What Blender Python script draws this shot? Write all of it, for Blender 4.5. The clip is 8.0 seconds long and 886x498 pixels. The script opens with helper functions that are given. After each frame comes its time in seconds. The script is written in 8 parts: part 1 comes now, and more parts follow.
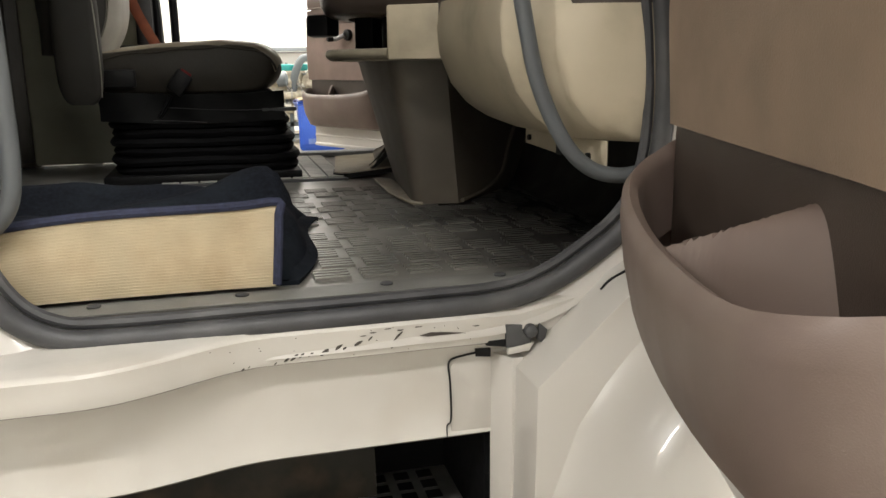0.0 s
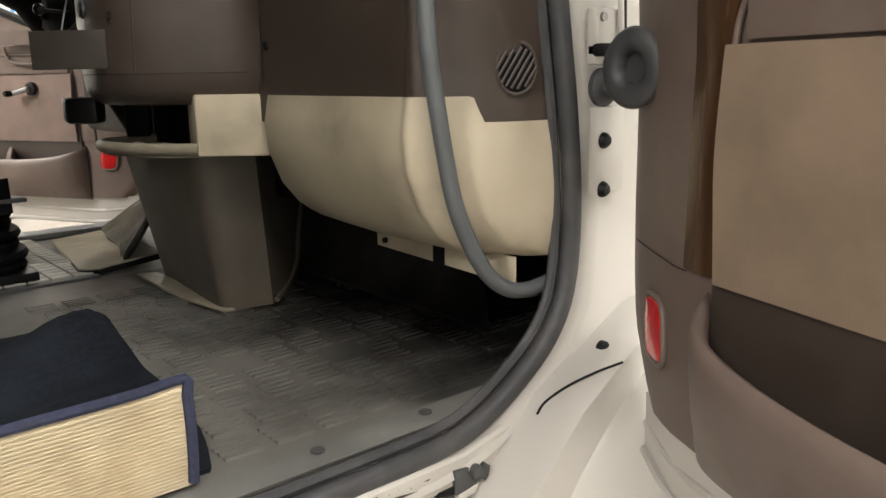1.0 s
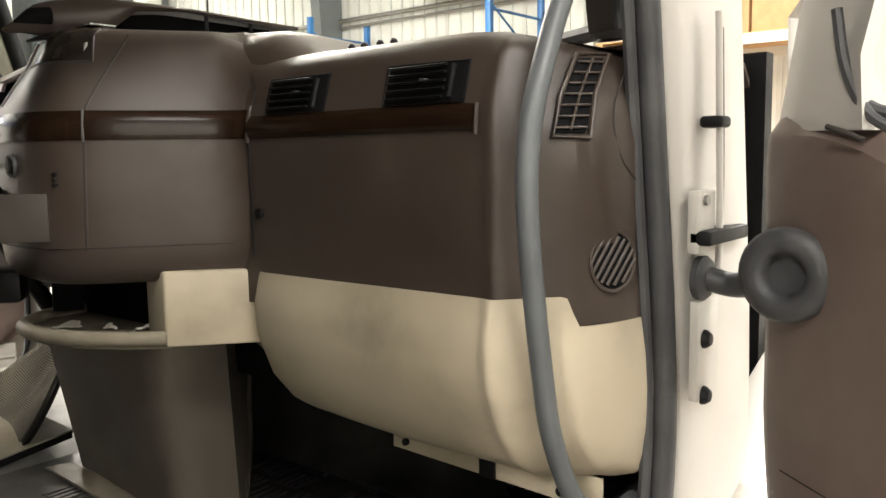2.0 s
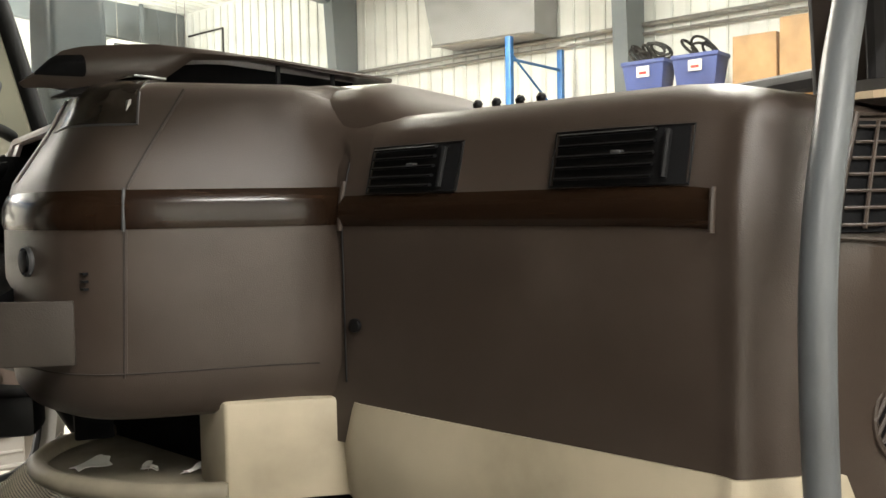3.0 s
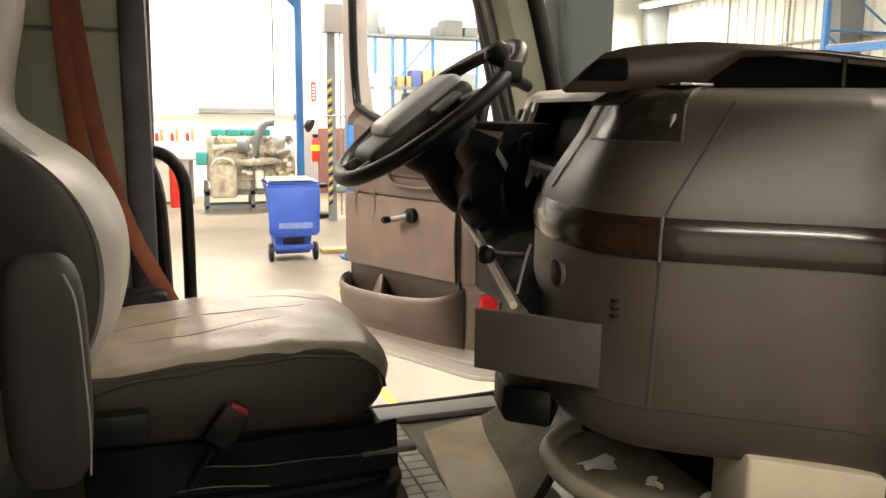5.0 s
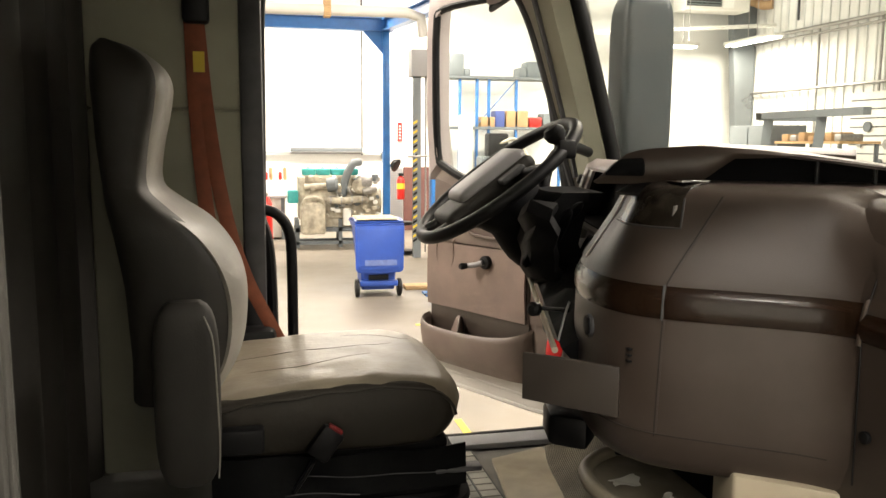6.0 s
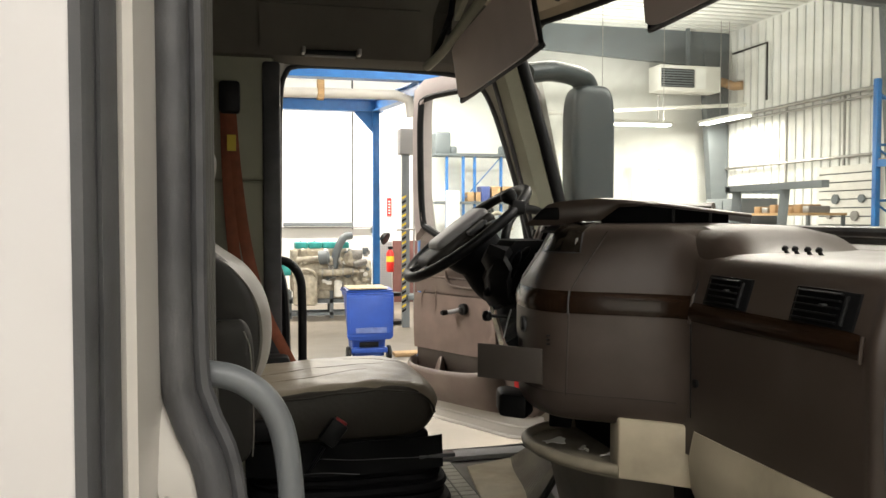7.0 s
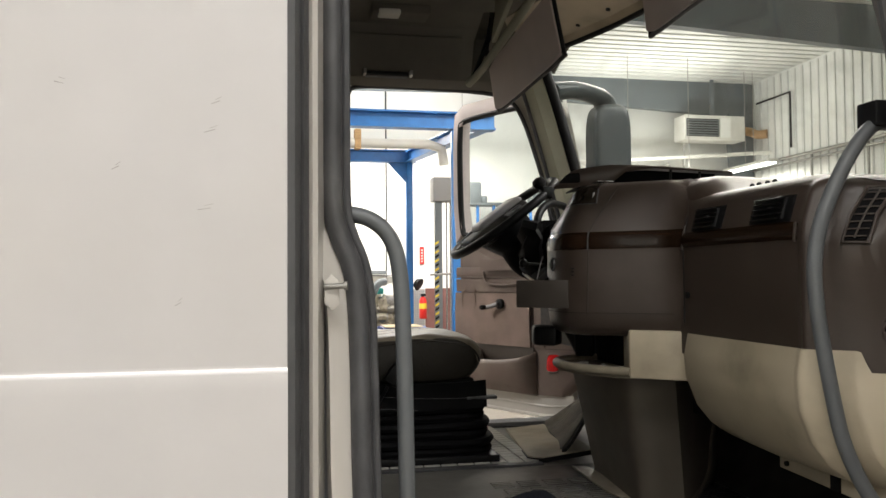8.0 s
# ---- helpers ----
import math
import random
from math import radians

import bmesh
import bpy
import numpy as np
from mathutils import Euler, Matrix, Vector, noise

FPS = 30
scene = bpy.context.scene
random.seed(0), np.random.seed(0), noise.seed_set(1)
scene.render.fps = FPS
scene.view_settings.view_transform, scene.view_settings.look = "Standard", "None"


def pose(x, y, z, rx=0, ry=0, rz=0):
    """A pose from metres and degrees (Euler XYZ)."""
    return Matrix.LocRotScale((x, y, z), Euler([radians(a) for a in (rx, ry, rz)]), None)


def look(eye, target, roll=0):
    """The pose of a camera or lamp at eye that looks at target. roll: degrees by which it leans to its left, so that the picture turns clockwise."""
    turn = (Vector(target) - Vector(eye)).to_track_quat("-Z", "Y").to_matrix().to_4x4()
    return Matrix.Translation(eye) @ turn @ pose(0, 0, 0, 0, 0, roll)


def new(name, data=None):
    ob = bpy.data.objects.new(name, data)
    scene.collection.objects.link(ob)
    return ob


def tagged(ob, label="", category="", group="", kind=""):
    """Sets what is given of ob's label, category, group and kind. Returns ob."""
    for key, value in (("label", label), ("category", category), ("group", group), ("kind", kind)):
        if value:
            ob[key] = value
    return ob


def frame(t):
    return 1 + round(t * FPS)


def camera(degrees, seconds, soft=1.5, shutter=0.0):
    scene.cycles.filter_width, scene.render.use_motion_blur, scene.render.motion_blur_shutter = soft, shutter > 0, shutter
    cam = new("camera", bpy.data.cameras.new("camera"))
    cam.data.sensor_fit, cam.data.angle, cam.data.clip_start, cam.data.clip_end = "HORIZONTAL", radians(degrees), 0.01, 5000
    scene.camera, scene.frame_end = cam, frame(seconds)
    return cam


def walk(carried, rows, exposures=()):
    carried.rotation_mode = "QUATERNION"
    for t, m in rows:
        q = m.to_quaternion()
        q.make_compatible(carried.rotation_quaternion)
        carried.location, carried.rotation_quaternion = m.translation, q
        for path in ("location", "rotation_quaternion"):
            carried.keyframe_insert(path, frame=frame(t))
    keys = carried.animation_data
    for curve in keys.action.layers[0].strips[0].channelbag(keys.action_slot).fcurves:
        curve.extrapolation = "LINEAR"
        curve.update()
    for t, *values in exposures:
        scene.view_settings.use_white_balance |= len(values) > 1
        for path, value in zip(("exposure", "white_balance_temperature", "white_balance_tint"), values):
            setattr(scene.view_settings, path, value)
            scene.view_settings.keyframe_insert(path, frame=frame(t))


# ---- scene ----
# ---- camera ----
cam = camera(57.2, 8.0, shutter=0.0)
METRES, EYE, TILT, LEAN, TURN = 3.1, 1.62, -12.8, 0.6, -15.0
ROWS = [
    (0.0, 0.0, 0.0, 0.0, 0.0, 0.0, -0.0),
    (0.5, -0.0793, 0.0326, 0.0347, -12.65, -0.97, 3.3),
    (1.0, -0.1291, 0.0707, 0.0704, -25.04, -0.27, 5.9),
    (1.5, -0.1685, 0.1216, 0.1107, -33.67, 1.78, 7.95),
    (3.0, -0.1554, 0.3001, 0.1884, -34.91, 7.85, 7.97),
    (3.5, -0.1607, 0.3295, 0.2067, -28.13, 7.59, 6.13),
    (4.0, -0.1625, 0.3459, 0.2243, -19.41, 6.1, 3.61),
    (4.5, -0.1604, 0.3465, 0.2369, -10.99, 4.3, 1.34),
    (5.0, -0.17, 0.3307, 0.2422, -3.87, 2.92, -0.27),
    (6.5, -0.1533, 0.1543, 0.2361, 2.28, 7.82, -1.31),
    (7.0, -0.1472, 0.061, 0.1928, 1.22, 10.67, -0.91),
    (7.5, -0.1391, -0.0166, 0.1448, 1.04, 13.23, -0.71),
    (8.0, -0.1569, -0.0712, 0.074, 3.36, 14.72, -0.97),
]
walk(cam, [(t, pose(-0.25, -1.316, EYE, TILT, LEAN, TURN) @ pose(METRES * x, METRES * y, METRES * z, 90 + pitch, roll, yaw)) for t, x, y, z, yaw, pitch, roll in ROWS],
     exposures=[(0.0, 0.0, 6400, 11), (1.0, 0.36, 6400, 12), (1.5, 0.56, 6500, 12), (3.0, 0.80, 6500, 10), (3.6, 0.80, 6600, 11), (4.3, 0.52, 7100, 14), (5.0, 0.46, 7200, 14), (6.4, 0.10, 6800, 12), (7.1, -0.22, 6500, 11), (8.0, -0.43, 6350, 12)])

# ---- world and lamps: a closed workshop under rows of tube fixtures ----
world = bpy.data.worlds.new("world")
scene.world = world
world.use_nodes = True
world.node_tree.nodes["Background"].inputs[0].default_value = (0.6, 0.65, 0.7, 1)
world.node_tree.nodes["Background"].inputs[1].default_value = 0.05


def area(name, at, to, sx, sy, watts, color=(1.0, 0.95, 0.87)):
    data = bpy.data.lights.new(name, "AREA")
    data.shape, data.size, data.size_y, data.energy, data.color = "RECTANGLE", sx, sy, watts, color
    ob = new(name, data)
    ob.matrix_basis = look(at, to)
    return ob


LAMPS = [  # x, y, z, length along x, length along y, watts
    (1.6, 17.6, 5.6, 5.0, 0.3, 820), (8.4, 17.0, 4.45, 2.0, 0.3, 480), (11.45, 17.95, 4.75, 0.3, 2.1, 200),
    (5.0, 8.0, 6.6, 5.0, 0.4, 720), (-6.0, 9.0, 6.6, 5.0, 0.4, 720), (5.5, 0.5, 6.6, 5.0, 0.4, 620),
    # out-of-view lamps, added to light the cab and its doors
    (-0.6, -3.7, 6.2, 5.0, 0.4, 340), (2.5, -5.0, 5.8, 4.0, 0.4, 110), (-7.0, 3.6, 6.6, 5.0, 0.4, 640), (-7.5, -1.9, 6.2, 3.0, 0.4, 400),
]
for x, y, z, sx, sy, w in LAMPS:
    area("tube_light", (x, y, z - 0.08), (x, y + 0.001, 0), sx, sy, w, (1.0, 0.92, 0.81) if y > 5 else (1.0, 0.965, 0.905))
    if w > 400:  # upward lamps with no fixture of their own, added to brighten the ceiling
        area("ceiling_fill", (x, y, z + 0.12), (x, y + 0.001, 9), sx, sy, w * (0.9 if z > 6.4 else 0.5))


# ---- materials ----
def material(name, color, rough=0.5, metal=0.0, vary=0.15, scale=6.0, bump=0.0, bump_scale=300.0, dirt=None, dirt_amount=0.0, dirt_scale=3.0, spec=0.5, coat=0.0, stretch=None, dust_shade=None):
    m = bpy.data.materials.new(name)
    m.use_nodes = True
    nt = m.node_tree
    b = nt.nodes["Principled BSDF"]
    b.inputs["Roughness"].default_value, b.inputs["Metallic"].default_value = rough, metal
    b.inputs["Specular IOR Level"].default_value = spec
    b.inputs["Coat Weight"].default_value = coat
    link = nt.links.new
    co = nt.nodes.new("ShaderNodeTexCoord")
    src = co.outputs["Object"]
    if stretch:
        mp = nt.nodes.new("ShaderNodeMapping")
        mp.inputs["Scale"].default_value = stretch
        link(src, mp.inputs["Vector"])
        src = mp.outputs["Vector"]

    def tex(sc, detail=4.0):
        n = nt.nodes.new("ShaderNodeTexNoise")
        n.inputs["Scale"].default_value, n.inputs["Detail"].default_value = sc, detail
        link(src, n.inputs["Vector"])
        return n

    def ramp(n, a, c, lo, hi):
        r = nt.nodes.new("ShaderNodeValToRGB")
        r.color_ramp.elements[0].position, r.color_ramp.elements[1].position = a, c
        r.color_ramp.elements[0].color, r.color_ramp.elements[1].color = (*lo, 1), (*hi, 1)
        link(n.outputs["Fac"], r.inputs["Fac"])
        return r

    lo, hi = [max(0, c * (1 - vary)) for c in color], [min(1, c * (1 + vary)) for c in color]
    out = ramp(tex(scale), 0.3, 0.7, lo, hi).outputs["Color"]
    if dirt:
        spread = tex(dirt_scale, 2.0 if coat else 6.0)
        if dust_shade:  # trodden dust, thickest where people climb in; the slope also paints footwell shade
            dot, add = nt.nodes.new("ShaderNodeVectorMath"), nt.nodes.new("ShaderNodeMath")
            dot.operation, dot.inputs[1].default_value = "DOT_PRODUCT", dust_shade
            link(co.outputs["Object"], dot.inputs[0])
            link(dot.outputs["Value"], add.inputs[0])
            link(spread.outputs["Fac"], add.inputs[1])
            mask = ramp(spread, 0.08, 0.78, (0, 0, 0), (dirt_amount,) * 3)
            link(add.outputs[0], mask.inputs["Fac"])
        else:
            mask = ramp(spread, 0.40, 0.85, (0, 0, 0), (dirt_amount,) * 3)
        mask.color_ramp.interpolation = "EASE"
        mix = nt.nodes.new("ShaderNodeMix")
        mix.data_type = "RGBA"
        link(mask.outputs["Color"], mix.inputs["Factor"])
        link(out, mix.inputs["A"])
        mix.inputs["B"].default_value = (*dirt, 1)
        out = mix.outputs["Result"]
    link(out, b.inputs["Base Color"])
    rr = nt.nodes.new("ShaderNodeMapRange")
    rr.inputs["To Min"].default_value, rr.inputs["To Max"].default_value = max(0.02, rough - (0.02 if coat else 0.08)), min(1, rough + (0.03 if coat else 0.1))
    link(tex(scale * 3).outputs["Fac"], rr.inputs["Value"])
    link(rr.outputs["Result"], b.inputs["Roughness"])
    if bump:
        bp = nt.nodes.new("ShaderNodeBump")
        bp.inputs["Strength"].default_value, bp.inputs["Distance"].default_value = bump, 0.001
        link(tex(bump_scale, 2.0).outputs["Fac"], bp.inputs["Height"])
        link(bp.outputs["Normal"], b.inputs["Normal"])
    return m


def glow(name, color, strength):
    m = bpy.data.materials.new(name)
    m.use_nodes = True
    b = m.node_tree.nodes["Principled BSDF"]
    b.inputs["Base Color"].default_value = (0.8, 0.8, 0.8, 1)
    b.inputs["Emission Color"].default_value, b.inputs["Emission Strength"].default_value = (*color, 1), strength
    return m


def clear(name, tint, gloss=0.08, haze=0.0):
    """Thin glazing: lets light straight through, mirrors more at a slant."""
    m = bpy.data.materials.new(name)
    m.use_nodes = True
    nt = m.node_tree
    nt.nodes.remove(nt.nodes["Principled BSDF"])
    t, g, f, mul, mix = (nt.nodes.new("ShaderNode" + k) for k in ("BsdfTransparent", "BsdfGlossy", "LayerWeight", "Math", "MixShader"))
    t.inputs["Color"].default_value, g.inputs["Roughness"].default_value = (*tint, 1), 0.01
    f.inputs["Blend"].default_value, mul.operation, mul.inputs[1].default_value = 0.15, "MULTIPLY", gloss
    nt.links.new(f.outputs["Facing"], mul.inputs[0])
    nt.links.new(mul.outputs[0], mix.inputs[0])
    nt.links.new(t.outputs[0], mix.inputs[1])
    nt.links.new(g.outputs[0], mix.inputs[2])
    last = mix
    if haze:
        d, noise_tex, r, mix2 = (nt.nodes.new("ShaderNode" + k) for k in ("BsdfDiffuse", "TexNoise", "MapRange", "MixShader"))
        noise_tex.inputs["Scale"].default_value, noise_tex.inputs["Detail"].default_value = 5.0, 9.0
        r.inputs["From Min"].default_value, r.inputs["From Max"].default_value = 0.45, 0.9
        r.inputs["To Min"].default_value, r.inputs["To Max"].default_value = haze * 0.3, haze * 2
        d.inputs["Color"].default_value = (0.7, 0.7, 0.66, 1)
        nt.links.new(noise_tex.outputs["Fac"], r.inputs["Value"])
        nt.links.new(r.outputs[0], mix2.inputs[0])
        nt.links.new(mix.outputs[0], mix2.inputs[1])
        nt.links.new(d.outputs[0], mix2.inputs[2])
        last = mix2
    nt.links.new(last.outputs[0], nt.nodes["Material Output"].inputs["Surface"])
    return m


SILL_WHITE = material("dented_white_paint", (0.56, 0.535, 0.49), 0.22, vary=0.03, scale=4, bump=0.9, bump_scale=26, dirt=(0.34, 0.29, 0.22), dirt_amount=0.22, dirt_scale=9, coat=0.5)
CAB_WHITE = material("cab_white_paint", (0.51, 0.485, 0.445), 0.28, vary=0.006, scale=2, dirt=(0.40, 0.35, 0.27), dirt_amount=0.06, dirt_scale=1.5, coat=0.4)
PANEL_WHITE = material("sleeper_white_paint", (0.535, 0.52, 0.515), 0.3, vary=0.03, dirt=(0.55, 0.50, 0.42), dirt_amount=0.12, dirt_scale=2.5, coat=0.3)
SCUFF = material("faint_grey_scuff", (0.33, 0.315, 0.30), 0.5, vary=0.2, scale=60)
CHIP = material("bare_chipped_metal", (0.05, 0.042, 0.035), 0.6, vary=0.4, scale=60)
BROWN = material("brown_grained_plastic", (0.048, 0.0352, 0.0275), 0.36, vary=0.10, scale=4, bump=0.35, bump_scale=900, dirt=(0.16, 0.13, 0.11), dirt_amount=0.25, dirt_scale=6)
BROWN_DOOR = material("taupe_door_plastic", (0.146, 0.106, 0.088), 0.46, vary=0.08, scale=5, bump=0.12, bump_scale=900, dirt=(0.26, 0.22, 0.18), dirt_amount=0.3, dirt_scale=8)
BEIGE = material("beige_plastic", (0.50, 0.435, 0.32), 0.5, vary=0.06, scale=5, bump=0.2, bump_scale=700, dirt=(0.15, 0.125, 0.085), dirt_amount=0.8, dirt_scale=5)
FABRIC = material("tan_door_cloth", (0.225, 0.163, 0.113), 0.9, vary=0.12, scale=9, bump=0.6, bump_scale=500, dirt=(0.13, 0.10, 0.07), dirt_amount=0.5, dirt_scale=7)
FABRIC_WORN = material("taupe_door_cloth", (0.22, 0.160, 0.132), 0.85, vary=0.12, scale=9, bump=0.5, bump_scale=500, dirt=(0.13, 0.10, 0.07), dirt_amount=0.4, dirt_scale=7)
WOOD = material("glossy_wood_trim", (0.017, 0.0088, 0.0048), 0.20, spec=0.35, vary=0.25, scale=6, coat=0.15, stretch=(1.2, 1.2, 20))
WOOD_UP = material("upright_wood_trim", (0.060, 0.030, 0.0135), 0.26, vary=0.30, scale=5, coat=0.3, stretch=(9, 9, 0.8))
TOWER = material("scuffed_taupe_plastic", (0.085, 0.071, 0.055), 0.5, vary=0.16, scale=5, bump=0.3, bump_scale=500, dirt=(0.16, 0.135, 0.10), dirt_amount=0.5, dirt_scale=6)
VINYL = material("scuffed_dark_vinyl", (0.038, 0.031, 0.025), 0.5, vary=0.12, scale=5, bump=0.3, bump_scale=500, dirt=(0.08, 0.068, 0.055), dirt_amount=0.5, dirt_scale=7)
SEAM = material("dark_panel_joint", (0.03, 0.024, 0.02), 0.8, vary=0.1)
RUBBER = material("black_rubber_seal", (0.046, 0.046, 0.049), 0.5, vary=0.2, scale=20, bump=0.3, bump_scale=400, dirt=(0.165, 0.16, 0.155), dirt_amount=0.4, dirt_scale=9)
SEAL_GREY = material("grey_weatherstrip", (0.060, 0.060, 0.062), 0.5, vary=0.15, scale=12, bump=0.3, bump_scale=300)
TUBE = material("grey_painted_tube", (0.105, 0.113, 0.118), 0.42, vary=0.1, scale=10, dirt=(0.08, 0.08, 0.08), dirt_amount=0.4, dirt_scale=15)
MAT = material("dusty_rubber_mat", (0.15, 0.148, 0.138), 0.42, vary=0.25, scale=5, bump=0.4, bump_scale=200, dirt=(0.42, 0.41, 0.38), dirt_amount=0.9, dirt_scale=3.2)
MAT_DARK = material("black_rubber_mat", (0.010, 0.0097, 0.009), 0.7, spec=0.15, vary=0.3, scale=6, bump=0.4, bump_scale=200, dirt=(0.085, 0.08, 0.072), dirt_amount=0.7, dirt_scale=3)
MAT_FLAP = material("dusty_ribbed_rubber", (0.11, 0.098, 0.076), 0.7, spec=0.2, vary=0.3, scale=8, dirt=(0.22, 0.19, 0.14), dirt_amount=0.8, dirt_scale=5)
PLATE = material("worn_grey_tread", (0.45, 0.44, 0.40), 0.5, vary=0.2, scale=9, bump=0.3, bump_scale=200, dirt=(0.14, 0.135, 0.12), dirt_amount=0.5, dirt_scale=5)
BOARD = material("worn_board", (0.40, 0.36, 0.275), 0.55, vary=0.25, scale=7, bump=0.3, bump_scale=120, dirt=(0.16, 0.115, 0.06), dirt_amount=0.75, dirt_scale=6)
# dust thins inwards, and that fade also puts footwell shade into the colour
MAT_DUST_SHADE = material("dusty_shaded_rubber", (0.014, 0.0135, 0.0125), 0.33, spec=0.6, vary=0.3, scale=6, bump=0.35, bump_scale=90, dirt=(0.175, 0.168, 0.15), dirt_amount=0.95, dirt_scale=4, dust_shade=(-1.0, -0.15, 0.0))
GREY_TRIM = material("grey_pillar_plastic", (0.29, 0.295, 0.30), 0.55, vary=0.08, scale=5, bump=0.3, bump_scale=400)
CURTAIN = material("grey_curtain_cloth", (0.072, 0.069, 0.062), 0.85, vary=0.15, scale=12, bump=0.5, bump_scale=500)
TRAY_DIRT = material("grimy_beige_plastic", (0.24, 0.21, 0.155), 0.5, vary=0.2, scale=12, dirt=(0.07, 0.06, 0.045), dirt_amount=0.8, dirt_scale=9)
GRIME = material("oily_black_steel", (0.016, 0.014, 0.011), 0.6, spec=0.2, vary=0.5, scale=9, dirt=(0.075, 0.048, 0.028), dirt_amount=0.7, dirt_scale=14)
# the seat's tan leather again, darkened to carry the shade on its sides
SEAT_TAN_SHADE = material("shaded_tan_leather", (0.029, 0.0245, 0.0185), 0.5, spec=0.3, vary=0.14, scale=8, bump=0.8, bump_scale=80)
MAUVE = material("mauve_grey_panel", (0.42, 0.36, 0.345), 0.45, vary=0.06, scale=6, bump=0.2, bump_scale=600)
CARPET = material("dark_navy_carpet", (0.0075, 0.009, 0.0135), 0.95, spec=0.15, vary=0.5, scale=120, bump=1.0, bump_scale=600, dirt=(0.020, 0.026, 0.033), dirt_amount=0.6, dirt_scale=6)
BINDING = material("navy_binding_tape", (0.022, 0.026, 0.055), 0.85, vary=0.25, scale=90, bump=0.6, bump_scale=500)
BACKING = material("tan_rug_backing", (0.56, 0.475, 0.325), 0.85, vary=0.14, scale=9, bump=0.6, bump_scale=350, dirt=(0.33, 0.22, 0.11), dirt_amount=0.6, dirt_scale=11)
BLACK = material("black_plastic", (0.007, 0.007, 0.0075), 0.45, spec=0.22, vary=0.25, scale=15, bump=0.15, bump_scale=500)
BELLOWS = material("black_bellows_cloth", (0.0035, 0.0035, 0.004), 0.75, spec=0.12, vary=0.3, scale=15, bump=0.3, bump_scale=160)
SKIRT = material("black_creased_vinyl", (0.003, 0.0032, 0.0035), 0.5, spec=0.11, vary=0.3, scale=12, bump=0.4, bump_scale=120)
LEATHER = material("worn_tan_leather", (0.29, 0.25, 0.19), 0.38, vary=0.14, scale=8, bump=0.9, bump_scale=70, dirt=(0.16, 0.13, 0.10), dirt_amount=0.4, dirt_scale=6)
SEAT_SIDE = material("charcoal_seat_side", (0.021, 0.0185, 0.0145), 0.6, vary=0.15, scale=8, bump=0.4, bump_scale=300)
SEAT_GREY = material("grey_backrest_leather", (0.235, 0.22, 0.19), 0.42, vary=0.12, scale=7, bump=0.35, bump_scale=200)
HEADLINER = material("grey_headliner", (0.13, 0.118, 0.098), 0.85, vary=0.1, scale=5, bump=0.4, bump_scale=500)
OLIVE = material("olive_grey_trim", (0.31, 0.305, 0.23), 0.6, vary=0.08, scale=5, bump=0.2, bump_scale=600)
BELT = material("rust_orange_webbing", (0.22, 0.058, 0.022), 0.7, vary=0.15, scale=30, bump=0.5, bump_scale=500)
CHROME = material("chromed_metal", (0.6, 0.6, 0.6), 0.15, 1.0, vary=0.08, scale=20)
STEEL = material("grey_steel", (0.35, 0.34, 0.32), 0.4, 0.8, vary=0.2, scale=25)
RED_LENS = material("red_reflector_lens", (0.62, 0.02, 0.02), 0.15, vary=0.2, scale=60, coat=0.6)
BUTTON = material("dull_red_plastic", (0.22, 0.012, 0.010), 0.5, vary=0.2, scale=60)
VISOR = material("mauve_grey_visor", (0.60, 0.51, 0.475), 0.6, vary=0.06, scale=5, bump=0.3, bump_scale=500)
MIRROR_GREY = material("slate_mirror_housing", (0.033, 0.045, 0.050), 0.4, vary=0.08, scale=4)
HUB_GREY = material("grey_moulded_pad", (0.26, 0.25, 0.255), 0.42, vary=0.08, scale=10, bump=0.2, bump_scale=600)
WINDOW_BROWN = material("smoked_brown_plastic", (0.022, 0.017, 0.013), 0.22, vary=0.25, scale=14, dirt=(0.10, 0.085, 0.07), dirt_amount=0.5, dirt_scale=30)
SCREEN = material("dark_display_glass", (0.006, 0.008, 0.012), 0.12, vary=0.1, coat=0.6)
GLASS = clear("window_glass", (0.90, 0.94, 0.93), 0.25, haze=0.02)
WINDSHIELD = clear("windshield_glass", (0.80, 0.835, 0.81), 0.20, haze=0.21)
YELLOW = material("yellow_paint", (0.65, 0.47, 0.03), 0.5, vary=0.1)
SHOP_WHITE = material("white_shop_wall", (0.82, 0.83, 0.795), 0.55, vary=0.03, scale=0.6, dirt=(0.6, 0.57, 0.5), dirt_amount=0.25, dirt_scale=0.7)
# the wall's white toned down, so the ribs' shade is in the colour
SHOP_RIB_SHADE = material("shaded_white_rib", (0.70, 0.71, 0.68), 0.5, vary=0.04, scale=1.0)
SHOP_GREY = material("grey_wainscot", (0.30, 0.30, 0.30), 0.5, vary=0.08, scale=1.5)
CONCRETE = material("worn_concrete", (0.155, 0.136, 0.11), 0.5, vary=0.12, scale=1.2, dirt=(0.23, 0.20, 0.16), dirt_amount=0.6, dirt_scale=0.9, bump=0.2, bump_scale=40)
BLUE_STEEL = material("blue_painted_steel", (0.02, 0.15, 0.42), 0.4, vary=0.12, scale=5, dirt=(0.02, 0.08, 0.25), dirt_amount=0.5, dirt_scale=4)
FRAME_GREY = material("slate_steel_frame", (0.14, 0.16, 0.17), 0.6, vary=0.08, scale=2)
BIN_BLUE = material("blue_bin_plastic", (0.012, 0.055, 0.30), 0.4, vary=0.12, scale=5)
CARTON = material("brown_cardboard", (0.42, 0.26, 0.13), 0.85, vary=0.12, scale=6)
PALLET = material("raw_pallet_wood", (0.52, 0.34, 0.17), 0.8, vary=0.2, scale=8, stretch=(1, 8, 8))
